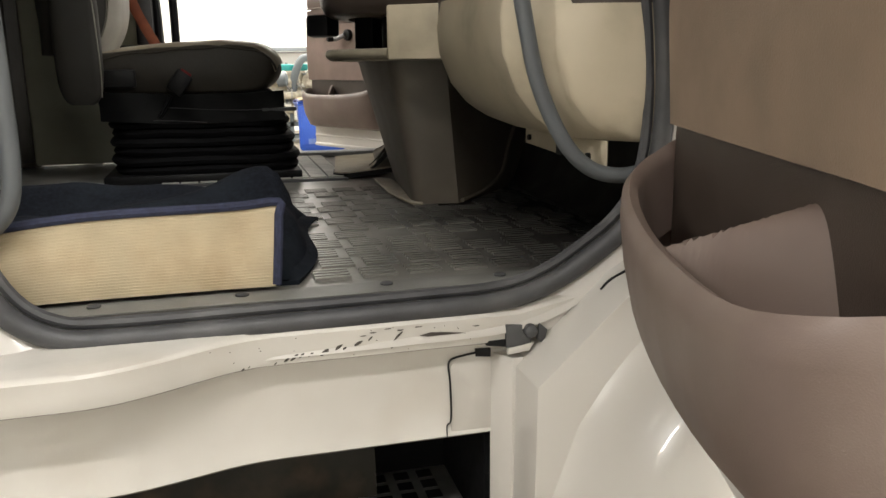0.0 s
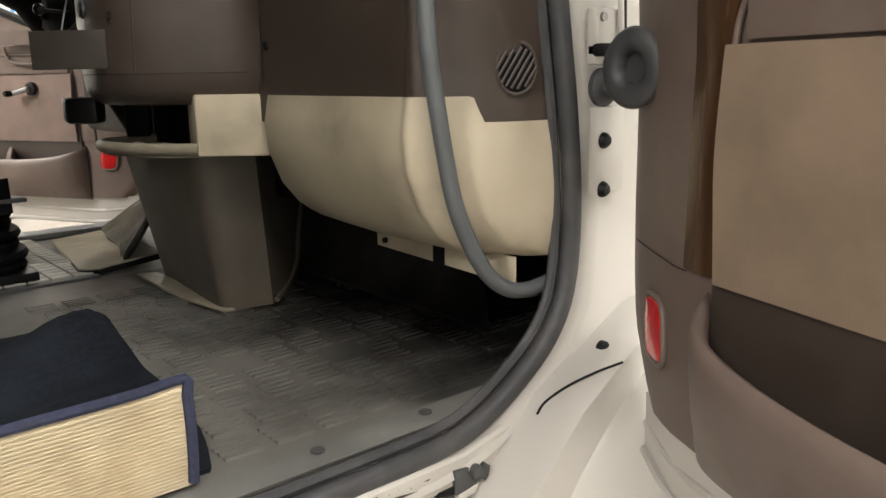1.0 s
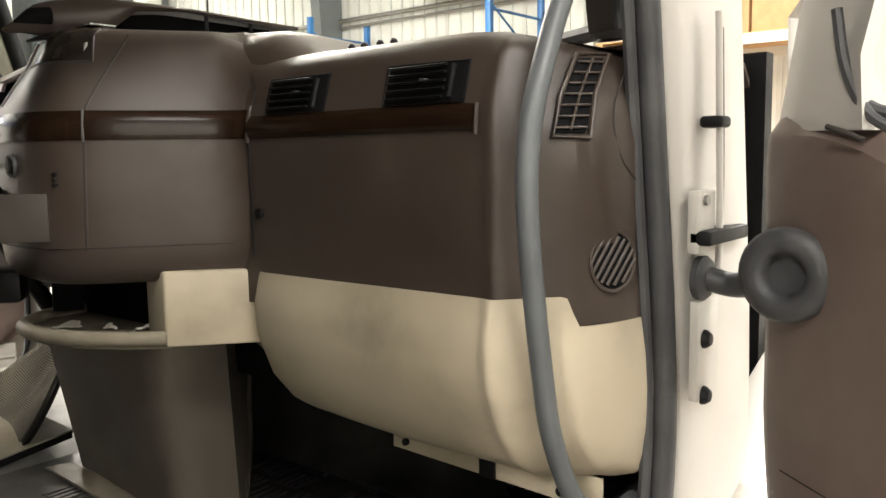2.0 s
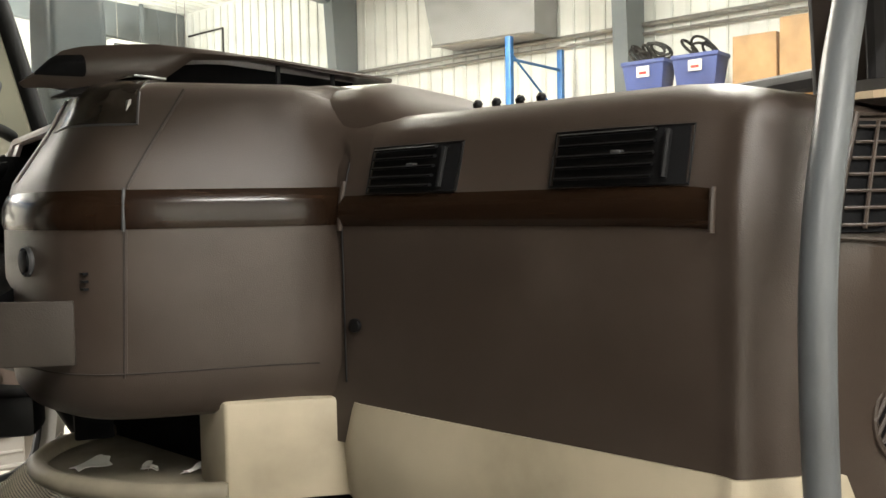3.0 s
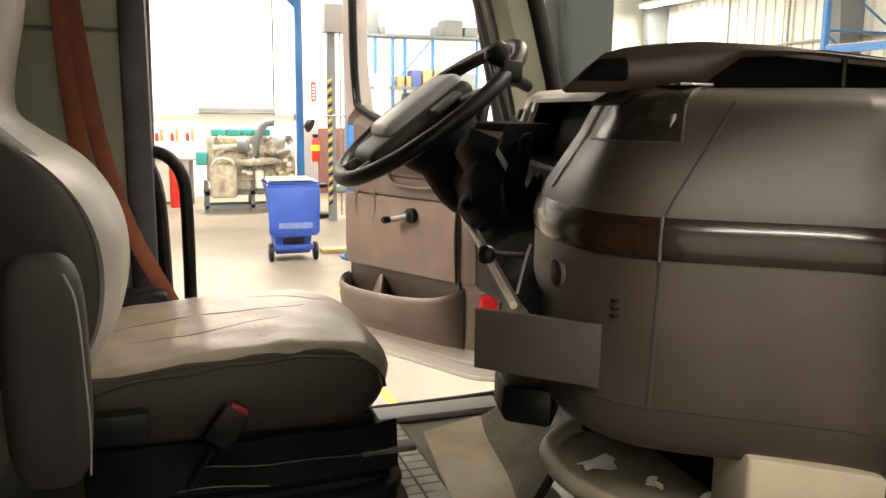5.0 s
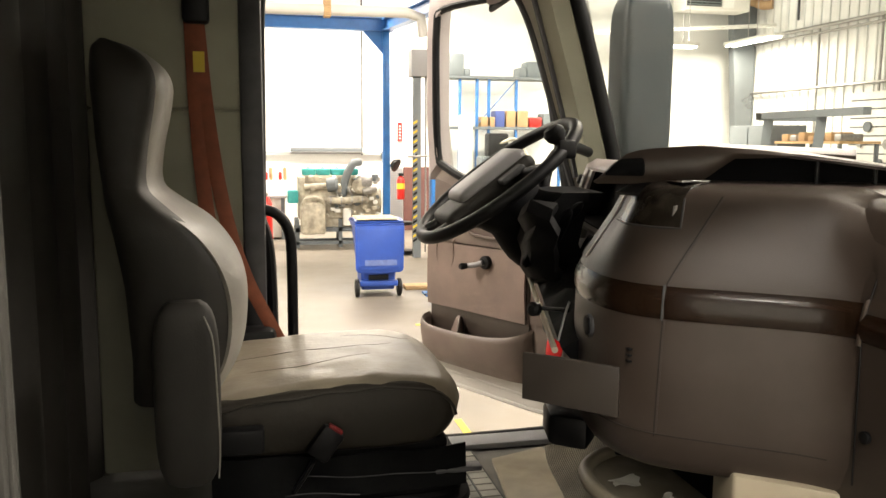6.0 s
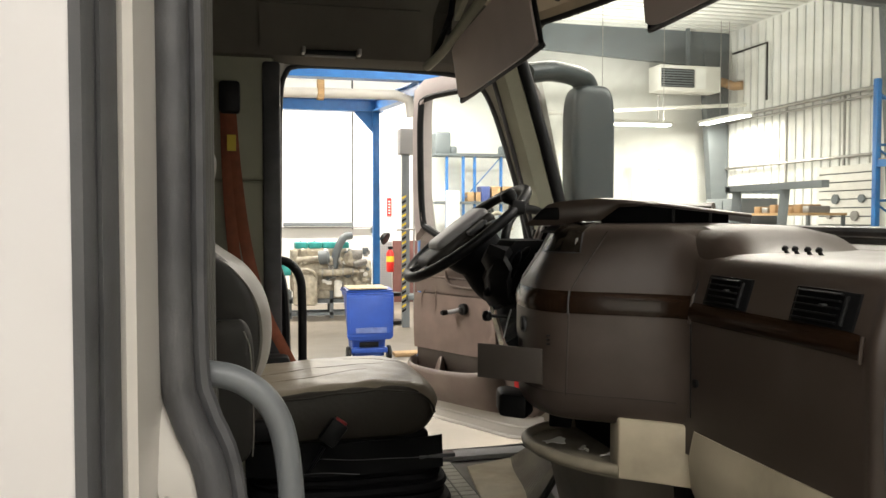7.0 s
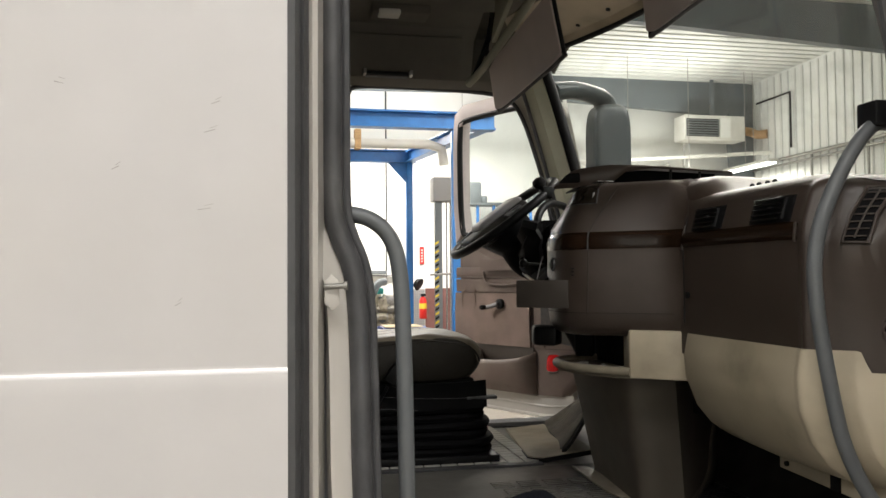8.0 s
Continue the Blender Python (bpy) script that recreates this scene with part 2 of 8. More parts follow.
ENGINE = material("greasy_engine_casting", (0.46, 0.42, 0.33), 0.5, 0.0, vary=0.3, scale=9, dirt=(0.09, 0.07, 0.05), dirt_amount=0.8, dirt_scale=5)
TEAL = material("teal_plastic_cover", (0.03, 0.33, 0.31), 0.5, vary=0.15, scale=8)
PALE = material("pale_enamel", (0.72, 0.71, 0.66), 0.45, vary=0.05, scale=4)
EXT_RED = material("red_enamel", (0.55, 0.02, 0.015), 0.3, vary=0.1)
BIN_PALE = material("faded_label", (0.10, 0.14, 0.32), 0.5, vary=0.2, scale=14)
MAROON = material("dull_maroon_panel", (0.15, 0.065, 0.055), 0.6, vary=0.15, scale=6)
TOTE = material("blue_storage_tote", (0.06, 0.09, 0.28), 0.45, vary=0.1, scale=6)
TUBE_GLOW = glow("fluorescent_tube", (1.0, 0.97, 0.92), 14.0)


# ---- mesh helpers ----
BASE = {}


def part(name, bm, mat, parent=None, label="", angle=38, smooth=True):
    """One mesh from bm, in world coordinates, under a thing (or alone)."""
    base = BASE.get(parent.name, Vector()) if parent else Vector()
    if base.length:
        bmesh.ops.translate(bm, verts=bm.verts, vec=-base)
    bmesh.ops.recalc_face_normals(bm, faces=bm.faces)
    me = bpy.data.meshes.new(name)
    bm.to_mesh(me)
    bm.free()
    me.materials.append(mat)
    if smooth:
        me.polygons.foreach_set("use_smooth", [True] * len(me.polygons))
        me.set_sharp_from_angle(angle=radians(angle))
    ob = new(name, me)
    if parent:
        ob.parent = parent
        BASE[ob.name] = base
    if label:
        ob["label"] = label
    return ob


def thing(name, at, label, category, group="", kind=""):
    ob = new(name)
    ob.empty_display_size = 0.1
    ob.location = at
    BASE[ob.name] = Vector(at)
    return tagged(ob, label, category, group, kind)


def solo(name, bm, mat, label, category, group="", kind="", angle=38):
    """A thing that is a single mesh, with its origin at its base."""
    cs = [v.co for v in bm.verts]
    at = Vector([(min(c[k] for c in cs) + max(c[k] for c in cs)) / 2 for k in range(2)] + [min(c.z for c in cs)])
    bmesh.ops.translate(bm, verts=bm.verts, vec=-at)
    ob = part(name, bm, mat, angle=angle)
    ob.location = at
    BASE[ob.name] = at
    return tagged(ob, label, category, group, kind)


def box(bm, x0, x1, y0, y1, z0, z1, b=0.0, seg=2, m=None):
    r = bmesh.ops.create_cube(bm, size=1.0)
    vs = r["verts"]
    for v in vs:
        v.co = Vector((x0 + (v.co.x + 0.5) * (x1 - x0), y0 + (v.co.y + 0.5) * (y1 - y0), z0 + (v.co.z + 0.5) * (z1 - z0)))
    if b:
        es = list({e for v in vs for e in v.link_edges})
        r = bmesh.ops.bevel(bm, geom=es, offset=b, segments=seg, profile=0.5, affect="EDGES")
        vs = list({v for f in r["faces"] for v in f.verts} | {v for v in vs if v.is_valid})
    if m is not None:
        bmesh.ops.transform(bm, matrix=m, verts=vs)
    return vs


def B(*a, **k):
    bm = bmesh.new()
    box(bm, *a, **k)
    return bm


def obox(bm, p, q, w, h, b=0.0, up=(0, 0, 1)):
    """A bar from p to q, w wide and h high."""
    p, q = Vector(p), Vector(q)
    d = (q - p)
    n = d.length
    d = d / n
    s = d.cross(Vector(up)).normalized()
    u = s.cross(d)
    m = Matrix((( *d, 0), (*s, 0), (*u, 0), (0, 0, 0, 1))).transposed()
    m.translation = p
    return box(bm, 0, n, -w / 2, w / 2, -h / 2, h / 2, b, 2, m)


def smooth_path(pts, sub=6, closed=False):
    pts = [Vector(p) for p in pts]
    n = len(pts)
    out = []
    for i in range(n if closed else n - 1):
        p1, p2 = pts[i], pts[(i + 1) % n]
        p0 = pts[i - 1] if closed or i else p1 * 2 - p2
        p3 = pts[(i + 2) % n] if closed or i + 2 < n else p2 * 2 - p1
        for k in range(sub):
            t = k / sub
            out.append(0.5 * (2 * p1 + (p2 - p0) * t + (2 * p0 - 5 * p1 + 4 * p2 - p3) * t * t + (3 * p1 - p0 - 3 * p2 + p3) * t ** 3))
    if not closed:
        out.append(pts[-1])
    return out


def tube(bm, pts, r, seg=12, sub=6, closed=False, smooth=True, flat=1.0):
    path = smooth_path(pts, sub, closed) if smooth else [Vector(p) for p in pts]
    n = len(path)
    ring_prev, first, up = None, None, None
    for i, p in enumerate(path):
        a, c = path[i - 1] if i or closed else p, path[(i + 1) % n] if i + 1 < n or closed else p
        d = (c - a).normalized()
        if up is None:
            up = Vector((0, 0, 1)) if abs(d.z) < 0.9 else Vector((1, 0, 0))
        s = d.cross(up).normalized()
        up = s.cross(d).normalized()
        rad = r(i / max(1, n - 1)) if callable(r) else r
        ring = [bm.verts.new(p + rad * (math.cos(k * 2 * math.pi / seg) * s + flat * math.sin(k * 2 * math.pi / seg) * up)) for k in range(seg)]
        if ring_prev:
            for k in range(seg):
                bm.faces.new((ring_prev[k], ring_prev[(k + 1) % seg], ring[(k + 1) % seg], ring[k]))
        first = first or ring
        ring_prev = ring
    if closed:
        for k in range(seg):
            bm.faces.new((ring_prev[k], ring_prev[(k + 1) % seg], first[(k + 1) % seg], first[k]))
    else:
        bm.faces.new(first)
        bm.faces.new(list(reversed(ring_prev)))
    return bm


def T(pts, r, **k):
    return tube(bmesh.new(), pts, r, **k)


def loft(rows, thick=0.0, close_u=False, close_v=False, caps=False, bm=None):
    """A skin over rows of points; thick: its thickness."""
    bm = bm or bmesh.new()
    vs = [[bm.verts.new(p) for p in row] for row in rows]
    n, m = len(vs), len(vs[0])
    faces = []
    for i in range(n if close_u else n - 1):
        for j in range(m if close_v else m - 1):
            q = (vs[i][j], vs[i][(j + 1) % m], vs[(i + 1) % n][(j + 1) % m], vs[(i + 1) % n][j])
            faces.append(bm.faces.new(q))
    if caps:
        faces += [bm.faces.new(vs[0]), bm.faces.new(list(reversed(vs[-1])))]
    if thick:
        bmesh.ops.recalc_face_normals(bm, faces=faces)
        bmesh.ops.solidify(bm, geom=faces, thickness=thick)
    return bm


def prism(poly, axis, lo, hi, b=0.0, bm=None, seg=2):
    """A polygon of (a, b) pairs drawn out along an axis; the pair fills the other two axes in order."""
    bm = bm or bmesh.new()
    k = "xyz".index(axis)

    def put(p, c):
        v = list(p)
        v.insert(k, c)
        return bm.verts.new(v)

    lo_vs, hi_vs = [put(p, lo) for p in poly], [put(p, hi) for p in poly]
    n = len(poly)
    fs = [bm.faces.new(lo_vs), bm.faces.new(list(reversed(hi_vs)))]
    for i in range(n):
        fs.append(bm.faces.new((lo_vs[i], hi_vs[i], hi_vs[(i + 1) % n], lo_vs[(i + 1) % n])))
    if b:
        es = list({e for f in fs for e in f.edges})
        bmesh.ops.bevel(bm, geom=es, offset=b, segments=seg, profile=0.5, affect="EDGES")
    return bm


def disc(bm, c, r, h, axis, seg=24, b=0.0):
    """A short cylinder at c, h long along axis."""
    d = Vector(axis).normalized()
    m = Matrix.Translation(c) @ d.to_track_quat("Z", "Y").to_matrix().to_4x4()
    r1 = bmesh.ops.create_cone(bm, cap_ends=True, segments=seg, radius1=r, radius2=r, depth=h, matrix=m)
    if b:
        es = [e for e in {e for v in r1["verts"] for e in v.link_edges} if sum(len(f.verts) > 4 for f in e.link_faces) == 1]
        bmesh.ops.bevel(bm, geom=es, offset=b, segments=2, profile=0.5, affect="EDGES")
    return bm


def D(*a, **k):
    return disc(bmesh.new(), *a, **k)


def lathe(prof, c, axis, seg=24, bm=None):
    """Profile pairs (radius, height) turned about an axis through c."""
    bm = bm or bmesh.new()
    m = Matrix.Translation(c) @ Vector(axis).normalized().to_track_quat("Z", "Y").to_matrix().to_4x4()
    rows = [[m @ Vector((r * math.cos(a), r * math.sin(a), h)) for a in [2 * math.pi * k / seg for k in range(seg)]] for r, h in prof]
    return loft(rows, close_v=True, caps=True, bm=bm)


def lerp(t, pairs):
    for (a, va), (b, vb) in zip(pairs, pairs[1:]):
        if t <= b:
            return va + (vb - va) * max(0, (t - a)) / (b - a)
    return pairs[-1][1]


def slab(name, x0, x1, y0, y1, z0, z1, mat, label, category, b=0.0, kind="structure"):
    return solo(name, B(x0, x1, y0, y1, z0, z1, b=b), mat, label, category, kind=kind)


# ---- workshop shell ----
slab("ground", -30, 30, -30, 34, -0.2, 0.0, CONCRETE, "worn concrete workshop floor with stains", "floor")
slab("wall_far", -16, 12.6, 20.0, 20.2, 0, 7.3, SHOP_WHITE, "white painted workshop wall behind the engine stand", "wall")
slab("wall_front", 12.4, 12.6, -5.99, 19.99, 0, 7.3, SHOP_WHITE, "white ribbed metal workshop wall", "wall")
# unseen wall, set close so it bounces lamp light into the cab
slab("wall_near", -16, 12.6, -6.2, -6.0, 0, 7.3, SHOP_WHITE, "white workshop wall out of view", "wall")
slab("wall_rear", -16.2, -16, -6.2, 20.2, 0, 7.3, SHOP_WHITE, "white workshop wall out of view", "wall")
slab("ceiling", -16.2, 12.6, -6.2, 20.2, 7.3, 7.5, SHOP_WHITE, "white ribbed metal workshop ceiling", "ceiling")

# ---- cab shell: opening outlines in the side plane (x, z) ----
OPENING = [(-0.675, 2.65), (-0.674, 2.3), (-0.673, 2.03), (-0.662, 1.965), (-0.640, 1.905), (-0.631, 1.80), (-0.628, 1.55), (-0.615, 1.38), (-0.575, 1.285), (-0.51, 1.238),
           (-0.42, 1.228), (-0.20, 1.229), (0.05, 1.231), (0.18, 1.236), (0.26, 1.258), (0.335, 1.30), (0.405, 1.355), (0.448, 1.43), (0.462, 1.55), (0.452, 1.70),
           (0.425, 1.88), (0.395, 2.08), (0.365, 2.28), (0.335, 2.48), (0.30, 2.66), (0.23, 2.76), (0.10, 2.80), (-0.30, 2.815), (-0.58, 2.80), (-0.66, 2.75)]


OPENING_FAR = [(-0.50, 2.60), (-0.505, 2.3), (-0.51, 1.9), (-0.51, 1.45), (-0.49, 1.30), (-0.42, 1.238), (-0.20, 1.229), (0.05, 1.231), (0.40, 1.235), (0.54, 1.25), (0.60, 1.31), (0.62, 1.50), (0.60, 1.75),
               (0.545, 2.0), (0.50, 2.15), (0.42, 2.42), (0.35, 2.62), (0.28, 2.71), (0.15, 2.745), (-0.20, 2.755), (-0.42, 2.745), (-0.48, 2.70)]


def lean(x, z):
    """The rear upright of a door opening stands inboard of the sill."""
    a, b = min(1, max(0, (z - 1.40) / 0.5)), min(1, max(0, (-0.25 - x) / 0.3))
    return 0.042 * a * a * (3 - 2 * a) * b * b * (3 - 2 * b)


def ring(profile, y_of, closed_profile=True, opening=OPENING, sub=4):
    """Sweeps a profile of (outward, depth) pairs round a door opening; y_of turns depth into y."""
    path = [Vector((p.x, p.y)) for p in smooth_path([(x, z, 0) for x, z in opening], sub, True)]
    n = len(path)
    rows = []
    for i, p in enumerate(path):
        d = (path[(i + 1) % n] - path[i - 1]).normalized()
        out = Vector((-d.y, d.x)) * -1
        rows.append([(p.x + out.x * o, y_of(w) + lean(p.x, p.y) * (y_of(1) - y_of(0)), p.y + out.y * o) for o, w in profile])
    return loft(rows, close_u=True, close_v=closed_profile)


def circle(r, o=0.0, w=0.0, n=10):
    return [(o + r * math.cos(2 * math.pi * k / n), w + r * math.sin(2 * math.pi * k / n)) for k in range(n)]


near, far = (lambda w: -0.085 + w), (lambda w: 2.185 - w)
for name, y_of, word in (("door_seal_passenger", near, "passenger"), ("door_seal_driver", far, "driver")):
    seal = thing("door_seal", (0, y_of(0), 1.2), "black rubber weatherstrip round the %s door opening" % word, "door seal", kind="structure")
    hole = OPENING if word == "passenger" else OPENING_FAR
    part("bulb", ring(circle(0.017, 0.0, 0.0), y_of, opening=hole), RUBBER, seal)
    part("lip", ring(circle(0.009, -0.022, 0.016, 8), y_of, opening=hole), RUBBER, seal)
    jamb = thing("door_jamb", (0, y_of(0), 1.2), "white painted steel jamb round the %s door opening" % word, "door jamb", kind="structure")
    part("flange", ring([(-0.012, 0.02), (0.012, 0.006), (0.03, -0.012), (0.05, -0.02), (0.054, 0.02), (0.02, 0.04)], y_of, opening=hole), CAB_WHITE, jamb)

cab = thing("cab_shell", (0, 1.05, 1.2), "white painted truck cab body with open doors", "truck cab", kind="structure")
# floor pan and roof
part("floor_pan", B(-2.3, 0.98, -0.035, 2.13, 1.19, 1.252), MAT, cab)
part("roof_skin", loft([[(x, y, 3.02 - 0.10 * ((y - 1.05) / 1.1) ** 4 - 0.04 * max(0, (x + 0.2)) ** 2) for y in np.linspace(-0.12, 2.22, 15)] for x in np.linspace(-2.6, 0.50, 9)], 0.04), HEADLINER, cab, "grey cloth headliner")
part("firewall", B(0.98, 1.02, -0.05, 2.15, 1.0, 2.12), BLACK, cab)
part("rear_wall", B(-2.64, -2.6, -0.12, 2.22, 1.2, 3.1), HEADLINER, cab)


LIP = [(-0.8, -0.207), (-0.54, -0.206), (-0.44, -0.204), (-0.40, -0.188), (-0.34, -0.160), (-0.29, -0.128), (-0.225, -0.104), (0.3, -0.100)]


def lip(x):
    """How far the sill's lip stands out: the sill widens towards the rear."""
    return sum(lerp(x + d, LIP) for d in (-0.03, -0.015, 0.0, 0.015, 0.03)) / 5


def sill_rows(y_of):
    rows = []
    for x in np.linspace(-0.80, 0.30, 56):
        o = lip(x)
        low = -0.064 + (o + 0.10) * 0.55
        up = lerp(x, [(-0.8, 0.03), (-0.6, 0.0), (0.2, 0.0), (0.3, 0.02)])
        dent = 0.0016 * noise.noise(Vector((x * 16, 1.3, 0))) + 0.0008 * noise.noise(Vector((x * 45, 4.1, 0)))
        prof = [(-0.02, 1.236), (-0.06, 1.232), (-0.085, 1.226), ((o - 0.09) / 2, 1.2225 + dent), (o + 0.010, 1.2205 + dent), (o + 0.003, 1.219), (o - 0.001, 1.2145), (o + dent, 1.206), (o + 0.001 + dent, 1.19), (o + 0.001, 1.175),
                (o + 0.003, 1.169), (o + 0.010, 1.165), (low - 0.006, 1.162), (low, 1.156), (low, 1.10), (low, 1.01), (low - 0.003, 1.002), (low - 0.004, 0.996), (low + 0.004, 0.990), (low + 0.03, 0.990)]
        rows.append([(x, y_of(y), z + (up if k < 12 else up * 0.4)) for k, (y, z) in enumerate(prof)])
    return rows


rng = random.Random(4)
sill = thing("door_sill", (-0.2, -0.1, 0.99), "white painted door sill with chipped paint and dark scrapes", "door sill", kind="structure")
part("rocker", loft(sill_rows(lambda y: y), 0.004), SILL_WHITE, sill)


def flake(bm, x, z, w, h, skew, r):
    """A torn patch of missing paint: a jagged outline laid on the lip."""
    n = 9
    ring_pts = []
    for k in range(n):
        a = 2 * math.pi * k / n
        q = r.uniform(0.6, 1.1)
        dx, dz = w * q * math.cos(a), h * q * math.sin(a)
        ring_pts.append((x + dx + skew * dz, z + dz))
    vs = [bm.verts.new((px, lip(px) - 0.0006, pz)) for px, pz in ring_pts]
    f = bm.faces.new(vs)
    return f


chips = bmesh.new()
for k, (x, z, w, h) in enumerate(((-0.180, 1.177, 0.004, 0.004), (-0.168, 1.180, 0.0045, 0.006), (-0.157, 1.181, 0.003, 0.005), (-0.143, 1.1815, 0.0035, 0.004), (-0.122, 1.182, 0.006, 0.006), (-0.099, 1.189, 0.005, 0.006), (-0.090, 1.186, 0.003, 0.003),
                                  (-0.068, 1.192, 0.0055, 0.0055), (-0.048, 1.198, 0.0025, 0.004), (-0.004, 1.197, 0.003, 0.008), (-0.013, 1.181, 0.003, 0.005), (-0.198, 1.172, 0.002, 0.003), (-0.247, 1.171, 0.0025, 0.003), (-0.238, 1.173, 0.0015, 0.002))):
    flake(chips, x, z, w, h, 0.9, rng)
for k in range(26):
    flake(chips, rng.uniform(-0.30, 0.14), rng.uniform(1.174, 1.214), rng.uniform(0.0006, 0.0016), rng.uniform(0.0005, 0.0014), rng.uniform(-1, 1), rng)
for x, z in ((-0.02, 1.211), (-0.045, 1.207), (0.0, 1.207), (-0.06, 1.203), (0.127, 1.202), (0.03, 1.2095)):
    flake(chips, x, z, 0.007, 0.0012, 0.0, rng)
v = [chips.verts.new((x, lip(x) - 0.0006, z)) for x, z in ((0.030, 1.1945), (0.050, 1.1985), (0.075, 1.1965), (0.104, 1.1925), (0.108, 1.1915), (0.080, 1.1915), (0.045, 1.1915))]
chips.faces.new(v)
part("paint_chips", chips, CHIP, sill, "dark chipped patches")["kind"] = "stuff"
part("scrape_edge", T([(0.108, -0.1012, 1.1915), (0.110, -0.1012, 1.185), (0.118, -0.1012, 1.180)], 0.0007, seg=5), CHIP, sill)
part("old_paint_edge", T([(-0.205, -0.1025, 1.206), (-0.222, -0.1045, 1.204), (-0.226, -0.105, 1.196), (-0.222, -0.1045, 1.186)], 0.0009, seg=5), SCUFF, sill, "edge of an older paint layer")
gap = T([(0.085, -0.0690, 0.995), (0.085, -0.0690, 1.016), (0.092, -0.0690, 1.028), (0.091, -0.0690, 1.092), (0.088, -0.0690, 1.122), (0.091, -0.0690, 1.133), (0.102, -0.0690, 1.138), (0.136, -0.0690, 1.143)], lambda t: 0.0009 + 0.0009 * min(1, 3 * t), seg=6)
part("panel_gap", gap, BLACK, sill)
part("corner_panel", prism([(0.092, 0.994), (0.092, 1.122), (0.102, 1.136), (0.136, 1.142), (0.163, 1.146), (0.19, 1.146), (0.19, 0.994)], "y", -0.0675, -0.05, 0.002), CAB_WHITE, sill)
part("panel_notch", prism([(0.136, 1.136), (0.136, 1.149), (0.163, 1.148), (0.163, 1.133)], "y", -0.0695, -0.06, 0.0006), BLACK, sill)
latch = part("lower_latch", prism([(0.178, 1.160), (0.178, 1.199), (0.206, 1.197), (0.204, 1.184), (0.222, 1.180), (0.222, 1.163)], "y", -0.1075, -0.098, 0.0008), SEAL_GREY, sill, "dark grey steel latch plate with torn edges")
part("latch_tab", prism([(0.236, 1.198), (0.250, 1.186), (0.244, 1.160), (0.232, 1.170)], "y", -0.1085, -0.10, 0.0008), SEAL_GREY, latch)
part("latch_plate", prism([(0.180, 1.148), (0.182, 1.159), (0.226, 1.166), (0.218, 1.152)], "y", -0.109, -0.10, 0.0008), SILL_WHITE, latch, "bent white lip")
part("latch_pin", lathe([(0.0, 0.010), (0.006, 0.009), (0.0105, 0.006), (0.012, 0.0), (0.012, -0.008)], (0.220, -0.108, 1.186), (0, -1, 0), 18), SEAL_GREY, latch, "worn round bolt")
part("drain_gap", prism([(0.145, 1.1655), (0.150, 1.1725), (0.182, 1.1735), (0.182, 1.160)], "y", -0.1030, -0.09, 0.0005), BLACK, sill)
part("sill_far", loft(sill_rows(lambda y: 2.10 - y), 0.004), CAB_WHITE, sill)
part("sill_strip_far", B(-0.52, 0.45, 2.03, 2.12, 1.255, 1.275, b=0.006), GREY_TRIM, sill)

# front pillar by the passenger door: face, hinge plate and bolts
pillar = thing("front_pillar", (0.52, -0.12, 1.2), "white painted front door pillar with hinge bolts", "door pillar", kind="structure")
part("face", loft([[(x + dx, y, z) for dx, y in ((-0.02, -0.075), (0.0, -0.098), (0.018, -0.108), (0.085, -0.118), (0.11, -0.135), (0.16, -0.14), (0.17, -0.06))] for x, z in
                   ((0.36, 1.25), (0.42, 1.31), (0.475, 1.40), (0.492, 1.55), (0.482, 1.70), (0.455, 1.88), (0.425, 2.08), (0.395, 2.28), (0.365, 2.48), (0.33, 2.68))], 0.004), CAB_WHITE, pillar)
hinge = part("hinge_plate", prism([(0.462, 1.595), (0.462, 1.735), (0.535, 1.735), (0.535, 1.595)], "y", -0.132, -0.118, 0.003), CAB_WHITE, pillar, "white hinge plate")
for z in (1.681, 1.602):
    part("hinge_bolt", lathe([(0.001, 0.010), (0.008, 0.009), (0.0125, 0.003), (0.0135, -0.002)], (0.482, -0.133, z), (0, -1, 0), 28), BLACK, hinge, "black round bolt")
part("low_bolt", lathe([(0.001, 0.012), (0.009, 0.010), (0.013, 0.002), (0.013, -0.01)], (0.477, -0.150, 1.335), (0, -1, 0), 28), BLACK, pillar)
part("upper_plate", B(0.452, 0.51, -0.134, -0.116, 1.80, 1.885, b=0.004), CAB_WHITE, pillar)
chk = part("door_check", B(0.452, 0.60, -0.150, -0.118, 1.812, 1.832, b=0.004), BLACK, pillar, "black door check strap")
part("channel_edge", T([(0.516, -0.136, 1.75), (0.512, -0.139, 1.82), (0.506, -0.140, 1.90), (0.490, -0.140, 2.12)], 0.005, seg=10), CAB_WHITE, pillar)
# thin dark tube stands for the shadow in the pillar's recess
part("channel_shadow_gap", T([(0.527, -0.136, 1.80), (0.518, -0.139, 1.92), (0.502, -0.140, 2.10)], 0.0025, seg=6), SEAM, pillar, "dark line for the shadow in the channel")
part("upper_stop", B(0.482, 0.52, -0.150, -0.118, 1.968, 1.984, b=0.006, seg=4), BLACK, pillar, "black rubber stop")
part("small_bolt", D((0.470, -0.136, 1.872), 0.007, 0.006, (0, 1, 0), seg=12), STEEL, pillar)
wire = thing("door_harness", (0.5, -0.17, 1.75), "black rubber cable boot between pillar and door", "cable boot")
part("pillar_collar", lathe([(0.030, -0.01), (0.031, 0.0), (0.026, 0.006), (0.020, 0.008)], (0.485, -0.13, 1.765), (0, -1, 0), 20), RUBBER, wire)
part("cable", T([(0.485, -0.13, 1.765), (0.49, -0.17, 1.758), (0.46, -0.22, 1.772), (0.42, -0.25, 1.785)], 0.017, seg=12), RUBBER, wire)
